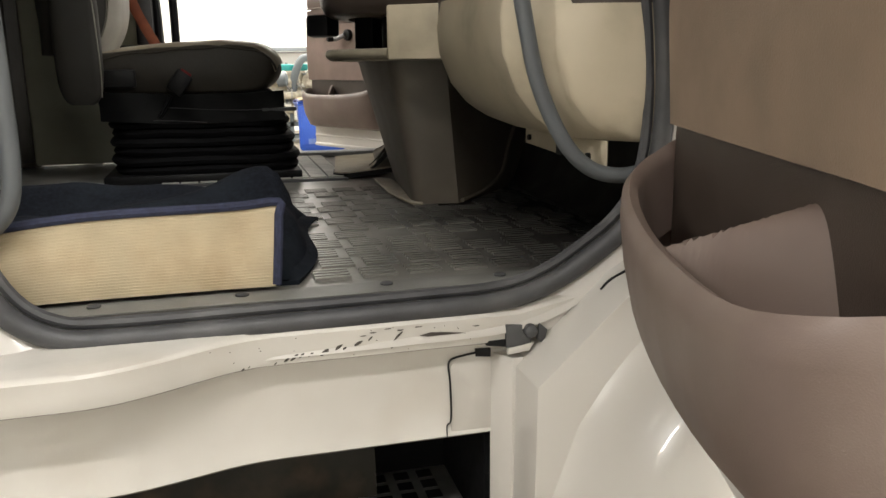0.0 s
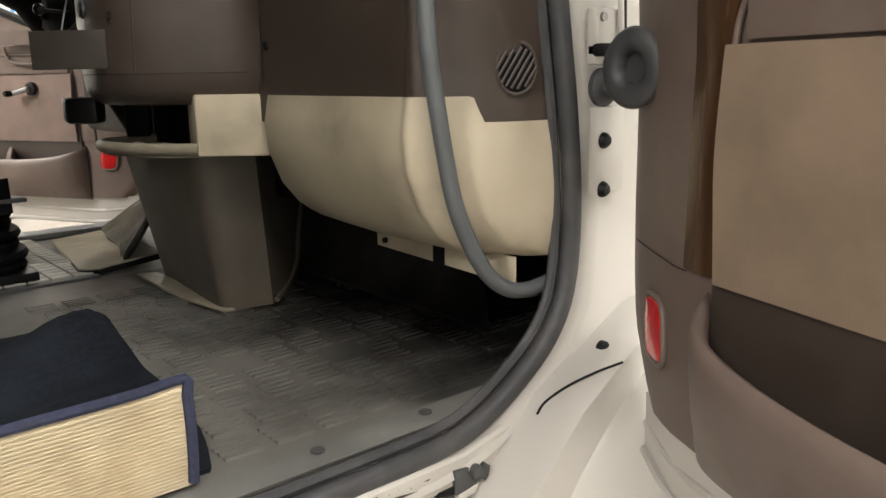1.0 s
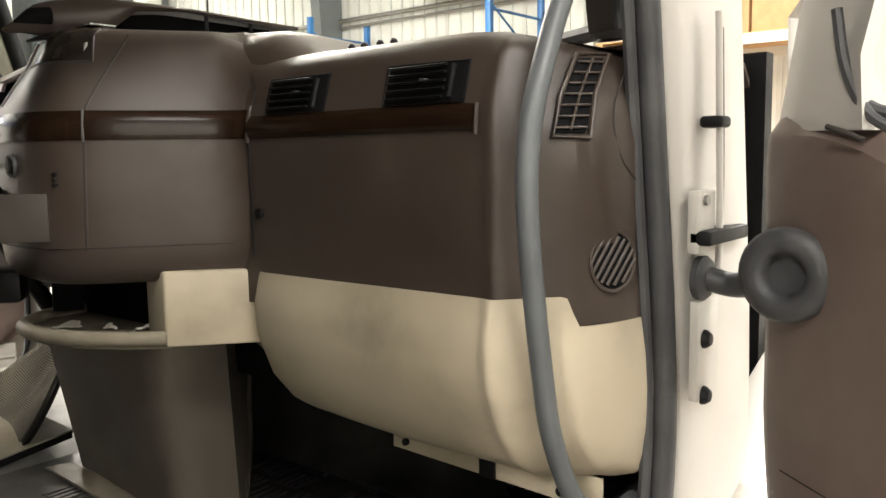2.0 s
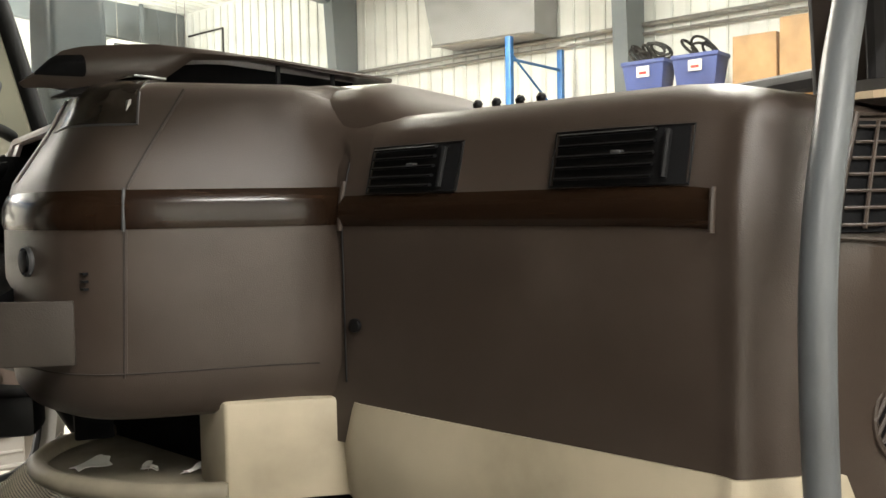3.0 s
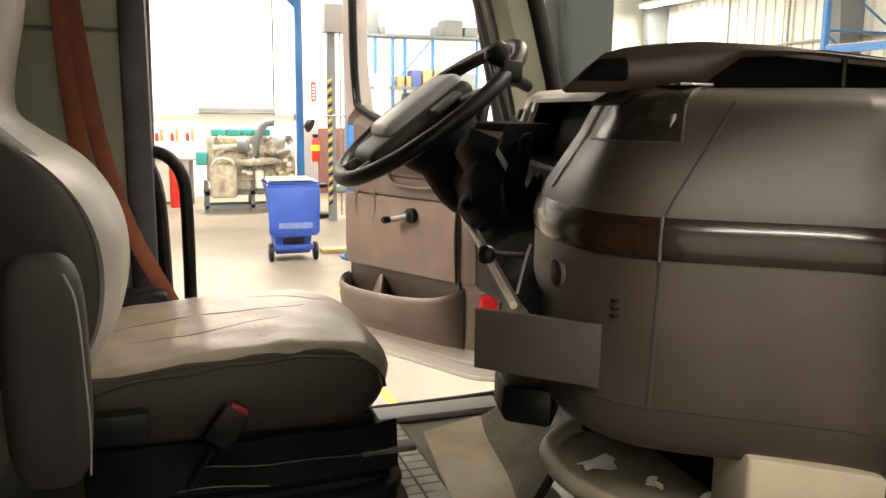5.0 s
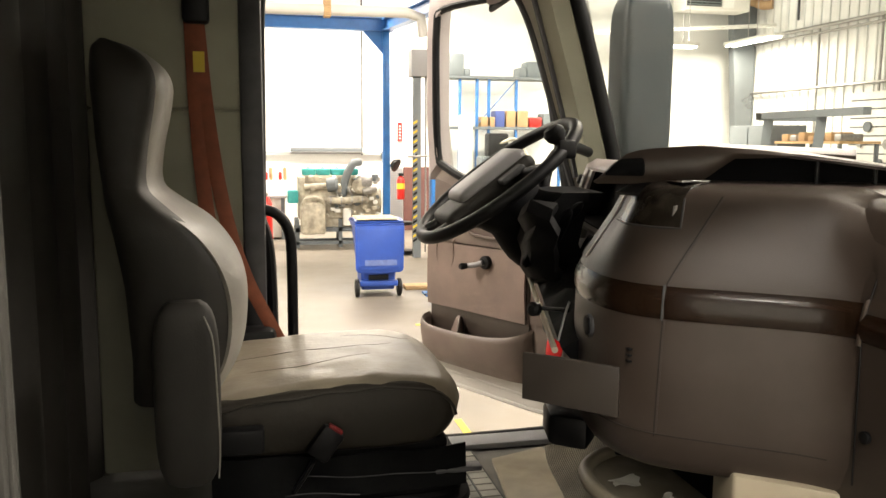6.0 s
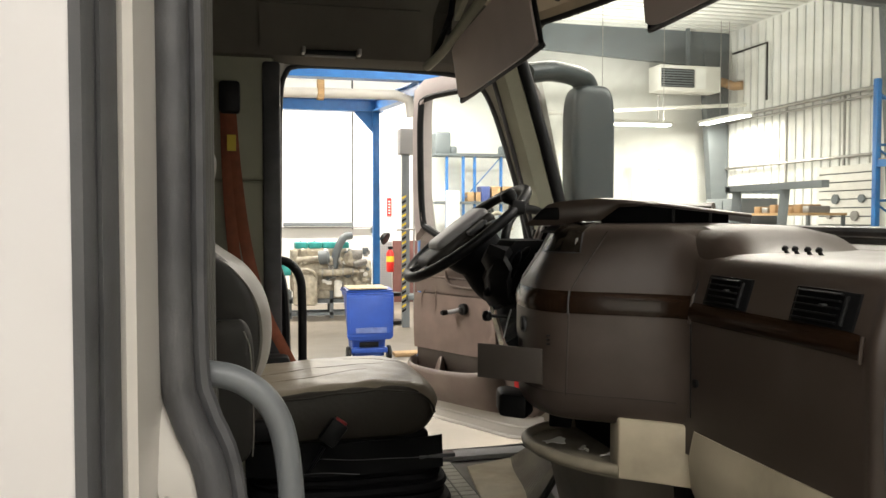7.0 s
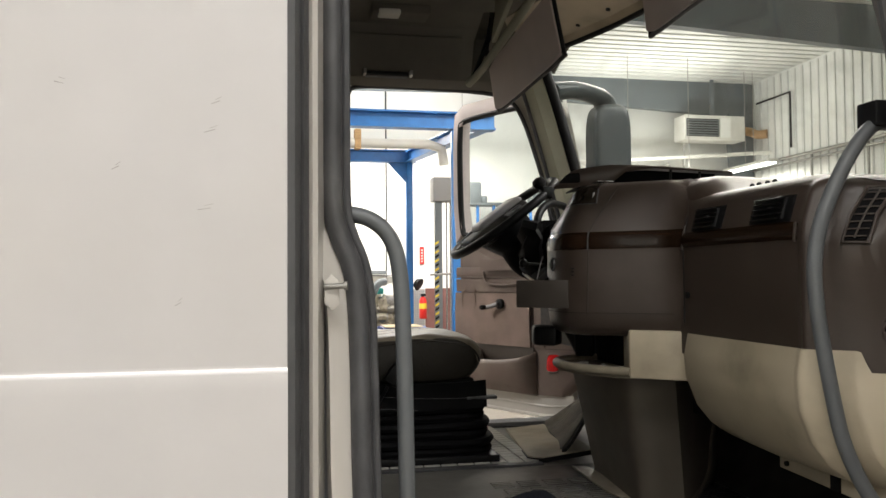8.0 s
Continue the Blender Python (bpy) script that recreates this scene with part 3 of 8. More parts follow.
# lower body ahead of the sill: stepped fender with a flared arch
fender = thing("front_fender", (0.5, -0.3, 0.7), "white painted front fender with a sharp stepped edge", "fender")
part("ledge", prism([(0.19, 0.70), (0.196, 1.125), (0.36, 1.275), (0.62, 1.43), (1.1, 1.60), (1.1, 0.70)], "y", -0.205, -0.062, 0.0022), CAB_WHITE, fender)
rows = []
for t in np.linspace(0, 1, 18):
    a = t * math.pi * 0.62
    x, z = 0.225 + 0.75 * t, 0.93 + 0.47 * math.sin(a) ** 0.62
    c, k = math.cos(a * 1.2), math.sin(a)
    rows.append([(x - 0.004, -0.200, z + 0.003), (x, -0.209, z), (x + 0.008, -0.222, z - 0.003), (x + 0.016, -0.25, z - 0.006), (x + 0.026, -0.29, z - 0.014), (x + 0.036, -0.335, z - 0.032), (x + 0.046, -0.375, z - 0.065), (x + 0.054, -0.40, z - 0.12), (x + 0.06, -0.415, z - 0.20), (x + 0.06, -0.42, 0.50)])
part("flare", loft(rows, 0.004), CAB_WHITE, fender)
part("flare_front", prism([(0.205, 0.50), (0.222, 0.93), (0.30, 0.96), (0.30, 0.50)], "y", -0.40, -0.204, 0.02), CAB_WHITE, fender)
part("corner_filler", prism([(0.163, -0.066), (0.19, -0.105), (0.21, -0.105), (0.21, -0.06)], "z", 0.70, 1.140, 0.001), CAB_WHITE, fender)
part("shut_line", T([(0.335, -0.128, 1.253), (0.352, -0.130, 1.270), (0.385, -0.150, 1.295), (0.420, -0.180, 1.318), (0.45, -0.2075, 1.334)], 0.0022, seg=6), BLACK, fender)

# cab side behind the passenger door
side = thing("sleeper_side", (-1.6, -0.14, 0.9), "white painted sleeper side panels with a horizontal swage", "cab side panel", kind="structure")
prof = [(-0.160, 3.4), (-0.160, 1.775), (-0.1597, 1.7715), (-0.1606, 1.7695), (-0.1640, 1.7645), (-0.1648, 1.7620), (-0.1648, 1.74), (-0.167, 0.95)]
part("outer_panel", loft([[(x, y, z) for y, z in prof] for x in (-3.6, -2.0, -1.0, -0.755, -0.745)], 0.02), PANEL_WHITE, side)
part("rear_strip", loft([[(x, y, z) for x, y in ((-0.750, -0.13), (-0.745, -0.163), (-0.735, -0.166), (-0.7275, -0.158), (-0.7265, -0.150), (-0.722, -0.154), (-0.716, -0.146), (-0.713, -0.12))] for z in (1.0, 1.5, 2.0, 3.3)], 0.004), SEAL_GREY, side, "grey rubber gap strip")
part("jamb_strip", loft([[(x, y, z) for x, y in ((-0.722, -0.100), (-0.716, -0.120), (-0.708, -0.126), (-0.700, -0.120), (-0.696, -0.095), (-0.691, -0.070), (-0.686, -0.040))] for z in (1.0, 1.5, 2.0, 3.3)], 0.004), CAB_WHITE, side, "white painted jamb")
scuffs = bmesh.new()
for x, z, w, k in ((-0.862, 2.105, 0.016, 0.3), (-0.852, 2.146, 0.012, 0.4), (-0.870, 1.995, 0.018, 0.15), (-0.985, 2.05, 0.010, 0.5), (-0.93, 2.30, 0.014, 0.25), (-1.06, 2.17, 0.012, -0.2), (-0.90, 1.86, 0.008, 0.6)):
    obox(scuffs, (x, -0.1600, z), (x + w, -0.1600, z + k * w), 0.0012, 0.0011)
    obox(scuffs, (x + w * 0.5, -0.1600, z + 0.006), (x + w * 1.2, -0.1600, z + 0.006 + k * w), 0.0012, 0.0006)
part("scuff_marks", scuffs, SCUFF, side, "faint grey scuff marks")["kind"] = "stuff"
part("far_panel", B(-3.6, -0.95, 2.152, 2.19, 0.95, 3.2), PANEL_WHITE, side)
part("lower_body", B(-3.6, -0.76, -0.15, -0.05, 0.5, 1.0), PANEL_WHITE, side)
striker = thing("door_striker", (-0.665, -0.11, 1.86), "steel striker pin on a white jamb plate", "striker")
part("plate", prism([(-0.690, 1.858), (-0.689, 1.892), (-0.679, 1.904), (-0.667, 1.894), (-0.666, 1.858), (-0.677, 1.848)], "y", -0.0985, -0.090, 0.002), CAB_WHITE, striker)
part("pin", lathe([(0.0045, 0.0), (0.0045, 0.030), (0.007, 0.031), (0.007, 0.036), (0.003, 0.037)], (-0.690, -0.100, 1.884), (1, -0.25, 0.05), 14), STEEL, striker)
# steps below the sill
steps = thing("entry_steps", (-0.1, -0.25, 0.3), "black step well with perforated aluminium treads", "step")
part("well", B(-0.80, 0.20, 0.24, 0.28, 0.35, 1.03), BELLOWS, steps)
part("well_side", B(0.16, 0.19, -0.045, 0.28, 0.35, 1.03), BELLOWS, steps)
part("tank_side", loft([[(x, 0.15 + 0.02 * math.sin(z * 14 + x * 3) + 0.004 * noise.noise(Vector((x * 7, z * 7, 2))), z) for z in np.linspace(0.5, 1.06, 9)] for x in np.linspace(-0.9, -0.01, 14)], 0.02), GRIME, steps, "grimy dark step side")
tread = part("tread", B(-0.40, 0.15, -0.02, 0.20, 0.778, 0.80, b=0.003), STEEL, steps, "perforated aluminium tread")
holes = bmesh.new()
for i in range(9):
    for j in range(5):
        box(holes, -0.30 + i * 0.048, -0.27 + i * 0.048, -0.01 + j * 0.042, 0.018 + j * 0.042, 0.799, 0.8015)
part("tread_hole", holes, BLACK, tread)["kind"] = "stuff"


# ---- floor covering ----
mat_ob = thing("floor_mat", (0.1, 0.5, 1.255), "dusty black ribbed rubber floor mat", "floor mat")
def mat_z(x, y):
    return 1.2575 + 0.0012 * noise.noise(Vector((x * 5, y * 5, 0)))


part("sheet", loft([[(x, y, mat_z(x, y)) for y in np.linspace(-0.05, 1.30, 28)] for x in np.linspace(-0.66, 0.97, 34)], 0.004), MAT_DUST_SHADE, mat_ob)
part("edge_strip", loft([[(x, y, mat_z(x, y) + 0.0015) for y in (-0.052, -0.02, 0.012)] for x in np.linspace(-0.66, 0.44, 12)], 0.002), MAT, mat_ob, "dusty smooth mat edge")
ribs = bmesh.new()
for i in range(13):
    for j in range(13):
        x, y = -0.115 + i * 0.083, 0.05 + j * 0.083
        if (i + 2 * j) % 11 == 10:
            continue
        for k in range(4):
            xo = x + (0.02 if j % 2 else 0.0)
            box(ribs, xo, xo + 0.062, y + k * 0.0185, y + k * 0.0185 + 0.0095, 1.256, 1.2622)
part("rib", ribs, MAT_DUST_SHADE, mat_ob)["kind"] = "stuff"
for x in (-0.463, -0.24, -0.003, 0.198, 0.34):
    part("rivet", lathe([(0.001, 0.003), (0.007, 0.0026), (0.011, 0.0005), (0.011, -0.002)], (x, -0.012, 1.262), (0, 0, 1), 12), RUBBER, mat_ob)
far_mat = thing("driver_floor_plate", (0.0, 1.8, 1.255), "worn ribbed grey floor plate by the driver door", "floor mat")
part("sheet", B(-0.5, 0.13, 1.32, 2.02, 1.254, 1.262), SEAL_GREY, far_mat)
ribs = bmesh.new()
for i in range(10):
    for j in range(16):
        box(ribs, -0.45 + i * 0.058, -0.399 + i * 0.058, 1.35 + j * 0.041, 1.384 + j * 0.041, 1.262, 1.2662)
part("rib", ribs, PLATE, far_mat)["kind"] = "stuff"
CORN = [Vector(p) for p in ((0.088, 1.335, 1.274), (0.335, 1.375, 1.290), (0.350, 1.985, 1.270), (0.170, 1.925, 1.268))]


def board_pt(u, v):
    """u across the sheet, v towards the driver door; a bowed, warped sheet with a rounded near corner."""
    w = max(v, 0.10 * (1 - min(1, u / 0.22)) ** 2)
    p = CORN[0].lerp(CORN[1], u).lerp(CORN[3].lerp(CORN[2], u), w)
    return p + Vector((0, 0, 0.004 * math.sin(6 * v) * u))


card = thing("board_sheet", (0.2, 1.6, 1.262), "worn grey and tan board sheet on the driver floor", "board")
part("sheet", loft([[board_pt(u, v)[:] for v in np.linspace(0, 1, 16)] for u in np.linspace(0, 1, 12)], 0.010), BOARD, card)
# black strip stands for the shadow below the board's lifted edge
part("edge_shadow", loft([[board_pt(u, v) - Vector((0.004, 0.004, d)) for d in (0.004, 0.013, 0.020)] for u, v in [(0, 0.3), (0, 0.1), (0.05, 0.0), (0.2, 0.0), (0.5, 0.0), (0.8, 0.0), (1.0, 0.0)]], 0.006), BLACK, card, "black strip for the shadow under the board")
scrap = thing("ribbed_mat_flap", (0.3, 1.6, 1.27), "dusty dark ribbed mat leaning up beside the pedals", "floor mat")


def curl(u, v):
    x, y = 0.215 + 0.135 * v + (0.15 + 0.06 * v) * u, 1.375 + 0.56 * v + 0.05 * u * (1 - v)
    return Vector((x + 0.010 * math.sin(6 * v), y, 1.284 + (0.175 - 0.05 * v) * u ** 1.25 + 0.012 * math.sin(7 * v + 3 * u) * u + 0.008 * math.sin(15 * v - 4 * u) * u))


part("sheet", loft([[curl(u, v)[:] for v in np.linspace(0, 1, 18)] for u in np.linspace(0, 1, 12)], 0.010), MAT_DARK, scrap)
ribs = bmesh.new()
for k in range(40):
    tube(ribs, [curl(0.01 + k * 0.0248, v) + Vector((-0.006, 0, 0.008)) for v in np.linspace(0.01, 0.99, 14)], 0.0022, seg=4, sub=1)
part("rib", ribs, MAT_FLAP, scrap)["kind"] = "stuff"

# ---- folded carpet where the passenger seat was ----
rug = thing("folded_rug", (-0.4, 0.1, 1.26), "dark navy carpet folded over to show its tan backing", "rug")


def rug_front(u, v):
    x = -0.66 + 0.475 * u + 0.012 * v
    return (x - 0.0 * v, -0.004 + 0.012 * math.sin(2.2 * u) + 0.03 * v * v, 1.266 + 0.006 * math.sin(5 * u) * v + v * (0.108 + 0.032 * u))


part("backing", loft([[rug_front(u, v) for v in np.linspace(0, 1, 12)] for u in np.linspace(0, 1, 30)], 0.006), BACKING, rug, "tan ribbed backing")
ribs = bmesh.new()
for k in range(26):
    v = 0.03 + k * 0.036
    tube(ribs, [Vector(rug_front(u, v)) + Vector((0, -0.0058, 0)) for u in np.linspace(0.0, 0.985, 12)], 0.001, seg=5, sub=1)
part("cord", ribs, BACKING, rug)["kind"] = "stuff"
edge = [rug_front(u, 1.0) for u in np.linspace(0, 1, 10)] + [rug_front(1.0, v) for v in (0.85, 0.6, 0.3, 0.02)]
part("binding", T([(p[0] + 0.002, p[1] - 0.003, p[2] + 0.002) for p in edge], 0.0075, seg=8, sub=3), BINDING, rug, "navy edge binding")


def pile_pt(u, v, lift):
    """Heaped folds of carpet, with a lump standing up at the inner edge."""
    x, y = -0.72 + (0.56 + 0.10 * v) * u, 0.035 + 0.58 * v
    front = 1 if u < 0.75 else max(0, v / 0.25) ** 0.5 if v < 0.25 else 1
    edge = min(1, max(0, (1.0 - u) / 0.08)) ** 0.5 * min(1, max(0, (1.0 - v) / 0.12)) ** 0.5 * (1 + (front - 1) * min(1, max(0, (u - 0.75) / 0.15)))
    h = 0.078 + 0.020 * math.sin(9 * v + 2.5 * u) + 0.012 * math.sin(19 * v - 5 * u) + 0.014 * noise.noise(Vector((x * 9, y * 9, lift * 7)))
    h += 0.035 * math.exp(-((u - 0.88) / 0.14) ** 2 - ((v - 0.68) / 0.30) ** 2)
    h = min(h, 0.095 + 0.5 * v)
    return (x + 0.02 * math.sin(6 * v + lift * 20), y, 1.266 + (h * (0.45 + lift)) * edge)


part("carpet_top", loft([[pile_pt(u, v, 0.62) for v in np.linspace(0, 1, 34)] for u in np.linspace(0, 1, 30)], 0.012), CARPET, rug)
part("lower_fold", loft([[pile_pt(u * 1.05 - 0.02, v * 1.0, 0.0) for v in np.linspace(0, 1, 14)] for u in np.linspace(0, 1, 18)], 0.02), CARPET, rug)


# ---- dashboard ----
dash = thing("dashboard", (0.4, 0.3, 1.45), "brown and beige plastic truck dashboard, passenger side", "dashboard")


def end_off(y, z):
    k = lerp(z, [(1.45, 0.06), (1.60, 0.085), (1.72, 0.10), (1.80, 0.10), (1.88, 0.068), (1.96, 0.046), (2.0, 0.062), (2.06, 0.098)])
    t = min(1.2, max(0, (0.05 - y) / 0.085))
    e = k * t ** 1.5
    e -= 0.006 * math.exp(-((y - 0.045) / 0.014) ** 2)
    if y < -0.052:
        w = min(1, (-0.052 - y) / 0.026)
        e += 0.13 * w ** 1.7
    return e


def upper_pt(y, t):
    z = lerp(t, [(0, 1.752), (0.42, 1.97), (0.5, 2.005), (0.62, 2.060), (0.655, 2.070), (0.69, 2.080), (0.73, 2.0905), (0.77, 2.0985), (0.82, 2.103), (1.0, 2.104)])
    x = lerp(t, [(0, 0.238), (0.42, 0.236), (0.5, 0.240), (0.62, 0.257), (0.655, 0.2605), (0.69, 0.2660), (0.73, 0.276), (0.77, 0.294), (0.82, 0.332), (1.0, 0.62)])
    zz = z - (0.035 * min(1, max(0, (0.1 - y) / 0.15)) * (z - 1.9) / 0.2 if z > 1.9 else 0)
    if t < 0.02:
        zz -= 0.05
    return (x + end_off(y, min(z, 2.06)) * (1 if t < 0.8 else 0.4), y, zz)


YS = [0.56, 0.50, 0.40, 0.30, 0.20, 0.12] + [0.09 - 0.0056 * k for k in range(31)]
TS = [0, 0.04, 0.1, 0.2, 0.3, 0.4, 0.46, 0.52, 0.58, 0.62, 0.64, 0.655, 0.67, 0.69, 0.71, 0.73, 0.75, 0.77, 0.795, 0.82, 0.87, 0.93, 1.0]
part("upper_panel", loft([[upper_pt(y, t) for t in TS] for y in YS], 0.006), BROWN, dash)


def lower_pt(y, t):
    zlow = lerp(y, [(-0.1, 1.476), (0.30, 1.478), (0.50, 1.489), (0.60, 1.508), (0.66, 1.538), (0.71, 1.575), (0.75, 1.63)])
    f = lerp(t, [(0, 0), (0.2, 0.20), (0.4, 0.42), (0.6, 0.66), (0.75, 0.84), (0.88, 0.96), (1.0, 1.0)])
    w = min(1, max(0, (-0.020 - y) / 0.014))
    ztop = 1.755 - 0.040 * w * w * (3 - 2 * w)
    x = lerp(t, [(0, 0.231), (0.2, 0.221), (0.4, 0.226), (0.6, 0.252), (0.75, 0.292), (0.88, 0.345), (1.0, 0.50)])
    z = ztop - (ztop - zlow) * f
    bulge = -0.015 * math.exp(-((y + 0.040) / 0.022) ** 2) * (1 - 0.8 * t)
    r = min(1, max(0, (y - 0.485) / 0.14))
    return (x + end_off(y, z) + bulge + 0.075 * r * r * (3 - 2 * r), y, z)


part("lower_panel", loft([[lower_pt(y, t) for t in np.linspace(0, 1, 16)] for y in [0.75, 0.73, 0.71, 0.68, 0.65, 0.61, 0.575, 0.55, 0.53, 0.515] + YS[1:]], 0.006), BEIGE, dash, "scuffed beige lower panel")
part("wood_strip", loft([[(Vector(upper_pt(y, t)) + Vector((-0.001 - 0.006 * math.sin((t - 0.4149) / 0.0823 * math.pi) ** 0.7, 0, 0)))[:] for t in np.linspace(0.415, 0.497, 9)] for y in [0.525, 0.50, 0.40, 0.30, 0.20, 0.12, 0.085, 0.07]], 0.005), WOOD, dash, "glossy wood-grain strip")
part("strip_end", T([Vector(upper_pt(0.068, t)) + Vector((-0.006, 0, 0)) for t in (0.41, 0.45, 0.5)], 0.003, seg=8), BROWN, dash)
part("panel_gap", T([Vector(upper_pt(0.522, t)) + Vector((-0.001, 0, 0)) for t in np.linspace(0.05, 0.72, 12)], 0.0012, seg=6, sub=2), BLACK, dash)
for ya, yb in ((0.478, 0.352), (0.228, 0.095)):
    vent = part("air_vent", loft([[(Vector(upper_pt(y, t)) + Vector((-0.003, 0, 0)))[:] for t in (0.503, 0.53, 0.58, 0.617)] for y in np.linspace(ya, yb, 5)], 0.004), BLACK, dash, "black louvred air vent")
    for k in range(5):
        t = 0.515 + k * 0.023
        part("louvre", T([Vector(upper_pt(y, t)) + Vector((-0.008, 0, 0.001)) for y in (ya - 0.004, (ya + yb) / 2, yb + 0.030)], 0.0035, seg=6, sub=1, flat=0.5), BLACK, vent)
    part("slider", T([Vector(upper_pt(yb + 0.018, t)) + Vector((-0.008, 0, 0)) for t in (0.512, 0.555, 0.605)], 0.0035, seg=8, sub=2), BLACK, vent)
    ring_pts = [Vector(upper_pt(y, t)) + Vector((-0.003, 0, 0)) for y, t in ((ya + 0.004, 0.502), ((ya + yb) / 2, 0.502), (yb - 0.004, 0.502), (yb - 0.004, 0.56), (yb - 0.004, 0.618), ((ya + yb) / 2, 0.618), (ya + 0.004, 0.618), (ya + 0.004, 0.56))]
    part("vent_rim", tube(bmesh.new(), ring_pts, 0.0012, seg=6, sub=1, closed=True, smooth=False), BLACK, vent)
    part("thumb_tab", B(0.238, 0.250, (ya + yb) / 2 - 0.005, (ya + yb) / 2 + 0.005, 2.033, 2.038, b=0.001), SEAL_GREY, vent)
part("screw", D((0.2345, 0.503, 1.849), 0.0085, 0.006, (1, 0, 0), seg=14, b=0.001), BLACK, dash, "dark recessed screw")


def end_pt(y, z):
    t = lerp(z, [(1.752, 0), (1.97, 0.42), (2.005, 0.5), (2.062, 0.62), (2.09, 0.72)])
    return Vector(upper_pt(y, t))


def patch(y, z, d=0.004):
    """A point just proud of the dashboard's end face."""
    p = end_pt(y, z)
    q = end_pt(y - 0.004, z)
    n = Vector((-(p.y - q.y), p.x - q.x, 0)).normalized()
    return Vector((p.x, p.y, z)) + n * d


sv = part("side_vent", loft([[patch(-0.021 + dy * w, z, 0.002)[:] for dy in (0.0, -0.5, -1.0)] for z, w in ((1.962, 0.029), (2.0, 0.0265), (2.035, 0.0225), (2.056, 0.019))], 0.003), BELLOWS, dash, "black louvred side vent")
for k in range(7):
    z = 1.968 + k * 0.0138
    w = 0.029 - (z - 1.962) * 0.10
    part("louvre", T([patch(-0.021, z, 0.004), patch(-0.021 - w / 2, z, 0.006), patch(-0.021 - w, z, 0.004)], 0.0015, seg=6, sub=2), BROWN, sv)
part("upright", T([patch(-0.021 - 0.014, 1.965, 0.006), patch(-0.021 - 0.0125, 2.01, 0.006), patch(-0.021 - 0.010, 2.055, 0.006)], 0.0018, seg=6, sub=2), BROWN, sv)
edge = [patch(-0.018, 1.956, 0.004), patch(-0.053, 1.956, 0.004), patch(-0.0465, 2.01, 0.004), patch(-0.042, 2.061, 0.004), patch(-0.018, 2.061, 0.004), patch(-0.018, 2.01, 0.004)]
part("vent_frame", tube(bmesh.new(), edge, 0.0035, seg=8, sub=1, closed=True, smooth=False), BROWN, sv)
part("end_seam", T([patch(-0.060, 2.05, 0.0), patch(-0.063, 1.99, 0.0), patch(-0.067, 1.93, 0.0), patch(-0.074, 1.88, 0.0)], 0.0014, seg=6), SEAM, dash)
c = patch(-0.050, 1.797, 0.001)
n = (patch(-0.050, 1.797, 0.02) - c).normalized()
s = Vector((0, 0, 1)).cross(n).normalized()
grille = part("round_grille", loft([[c + n * 0.002 + k * (0.78 * math.cos(a) * s + math.sin(a) * Vector((0, 0, 1))) for k in (0.002, 0.02, 0.038)] for a in np.linspace(0, 2 * math.pi, 29)[:-1]], 0.003, close_u=True), BELLOWS, dash, "round slotted speaker grille")
part("rim", tube(bmesh.new(), [c + n * 0.004 + 0.040 * (0.78 * math.cos(a) * s + math.sin(a) * Vector((0, 0, 1))) for a in np.linspace(0, 2 * math.pi, 29)[:-1]], 0.003, seg=8, closed=True, sub=1), BROWN, grille)
for k in range(-3, 4):
    w = 0.85 * math.sqrt(max(0, 0.038 ** 2 - (k * 0.0105) ** 2))
    dd = (Vector((0, 0, 1)) * 0.85 + s * 0.5).normalized()
    ee = n.cross(dd).normalized()
    part("bar", T([c + n * 0.005 + ee * k * 0.0088 - dd * w, c + n * 0.005 + ee * k * 0.0088 + dd * w], 0.0026, seg=6, sub=1), BROWN, grille)
part("top_pad", loft([[(x, y, z) for x, z in ((0.60, 2.1045), (0.75, 2.104), (0.95, 2.10), (0.99, 2.06))] for y in np.linspace(-0.02, 2.1, 8)], 0.01), BROWN, dash)
for y in (0.404, 0.376, 0.342, 0.313):
    clip = part("clip", lathe([(0.006, 0.0), (0.004, 0.004), (0.0035, 0.009), (0.0065, 0.011), (0.0055, 0.016), (0.001, 0.019)], (0.361, y, 2.100), (-0.35, 0.2, 1), 10), BLACK, dash, "small black plastic clip")
part("kick_bracket", prism([(0.36, 1.452), (0.36, 1.485), (-0.03, 1.488), (-0.03, 1.436), (0.02, 1.440)], "x", 0.384, 0.388, 0.001), BEIGE, dash)
part("bracket_slot", B(0.379, 0.384, 0.150, 0.178, 1.445, 1.485), BLACK, dash)
part("bracket_hole", D((0.381, 0.33, 1.466), 0.006, 0.006, (1, 0, 0), seg=12), BLACK, dash)
part("bracket_hole", D((0.381, 0.035, 1.455), 0.007, 0.006, (1, 0, 0), seg=12), BLACK, dash)
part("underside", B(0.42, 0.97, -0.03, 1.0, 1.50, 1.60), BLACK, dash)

# ---- centre console ----
console = thing("centre_console", (0.2, 0.8, 1.6), "curved brown plastic centre console with a wood-grain band", "console")
PLAN = [(0.2385, 0.518), (0.2365, 0.531), (0.2275, 0.549), (0.207, 0.572), (0.174, 0.598), (0.135, 0.626), (0.09, 0.658), (0.05, 0.690), (0.025, 0.718), (0.008, 0.755), (0.001, 0.80), (0.004, 0.86), (0.016, 0.92), (0.040, 0.985), (0.08, 1.04), (0.14, 1.075), (0.26, 1.09)]
PP = smooth_path([(x, y, 0) for x, y in PLAN], 4)
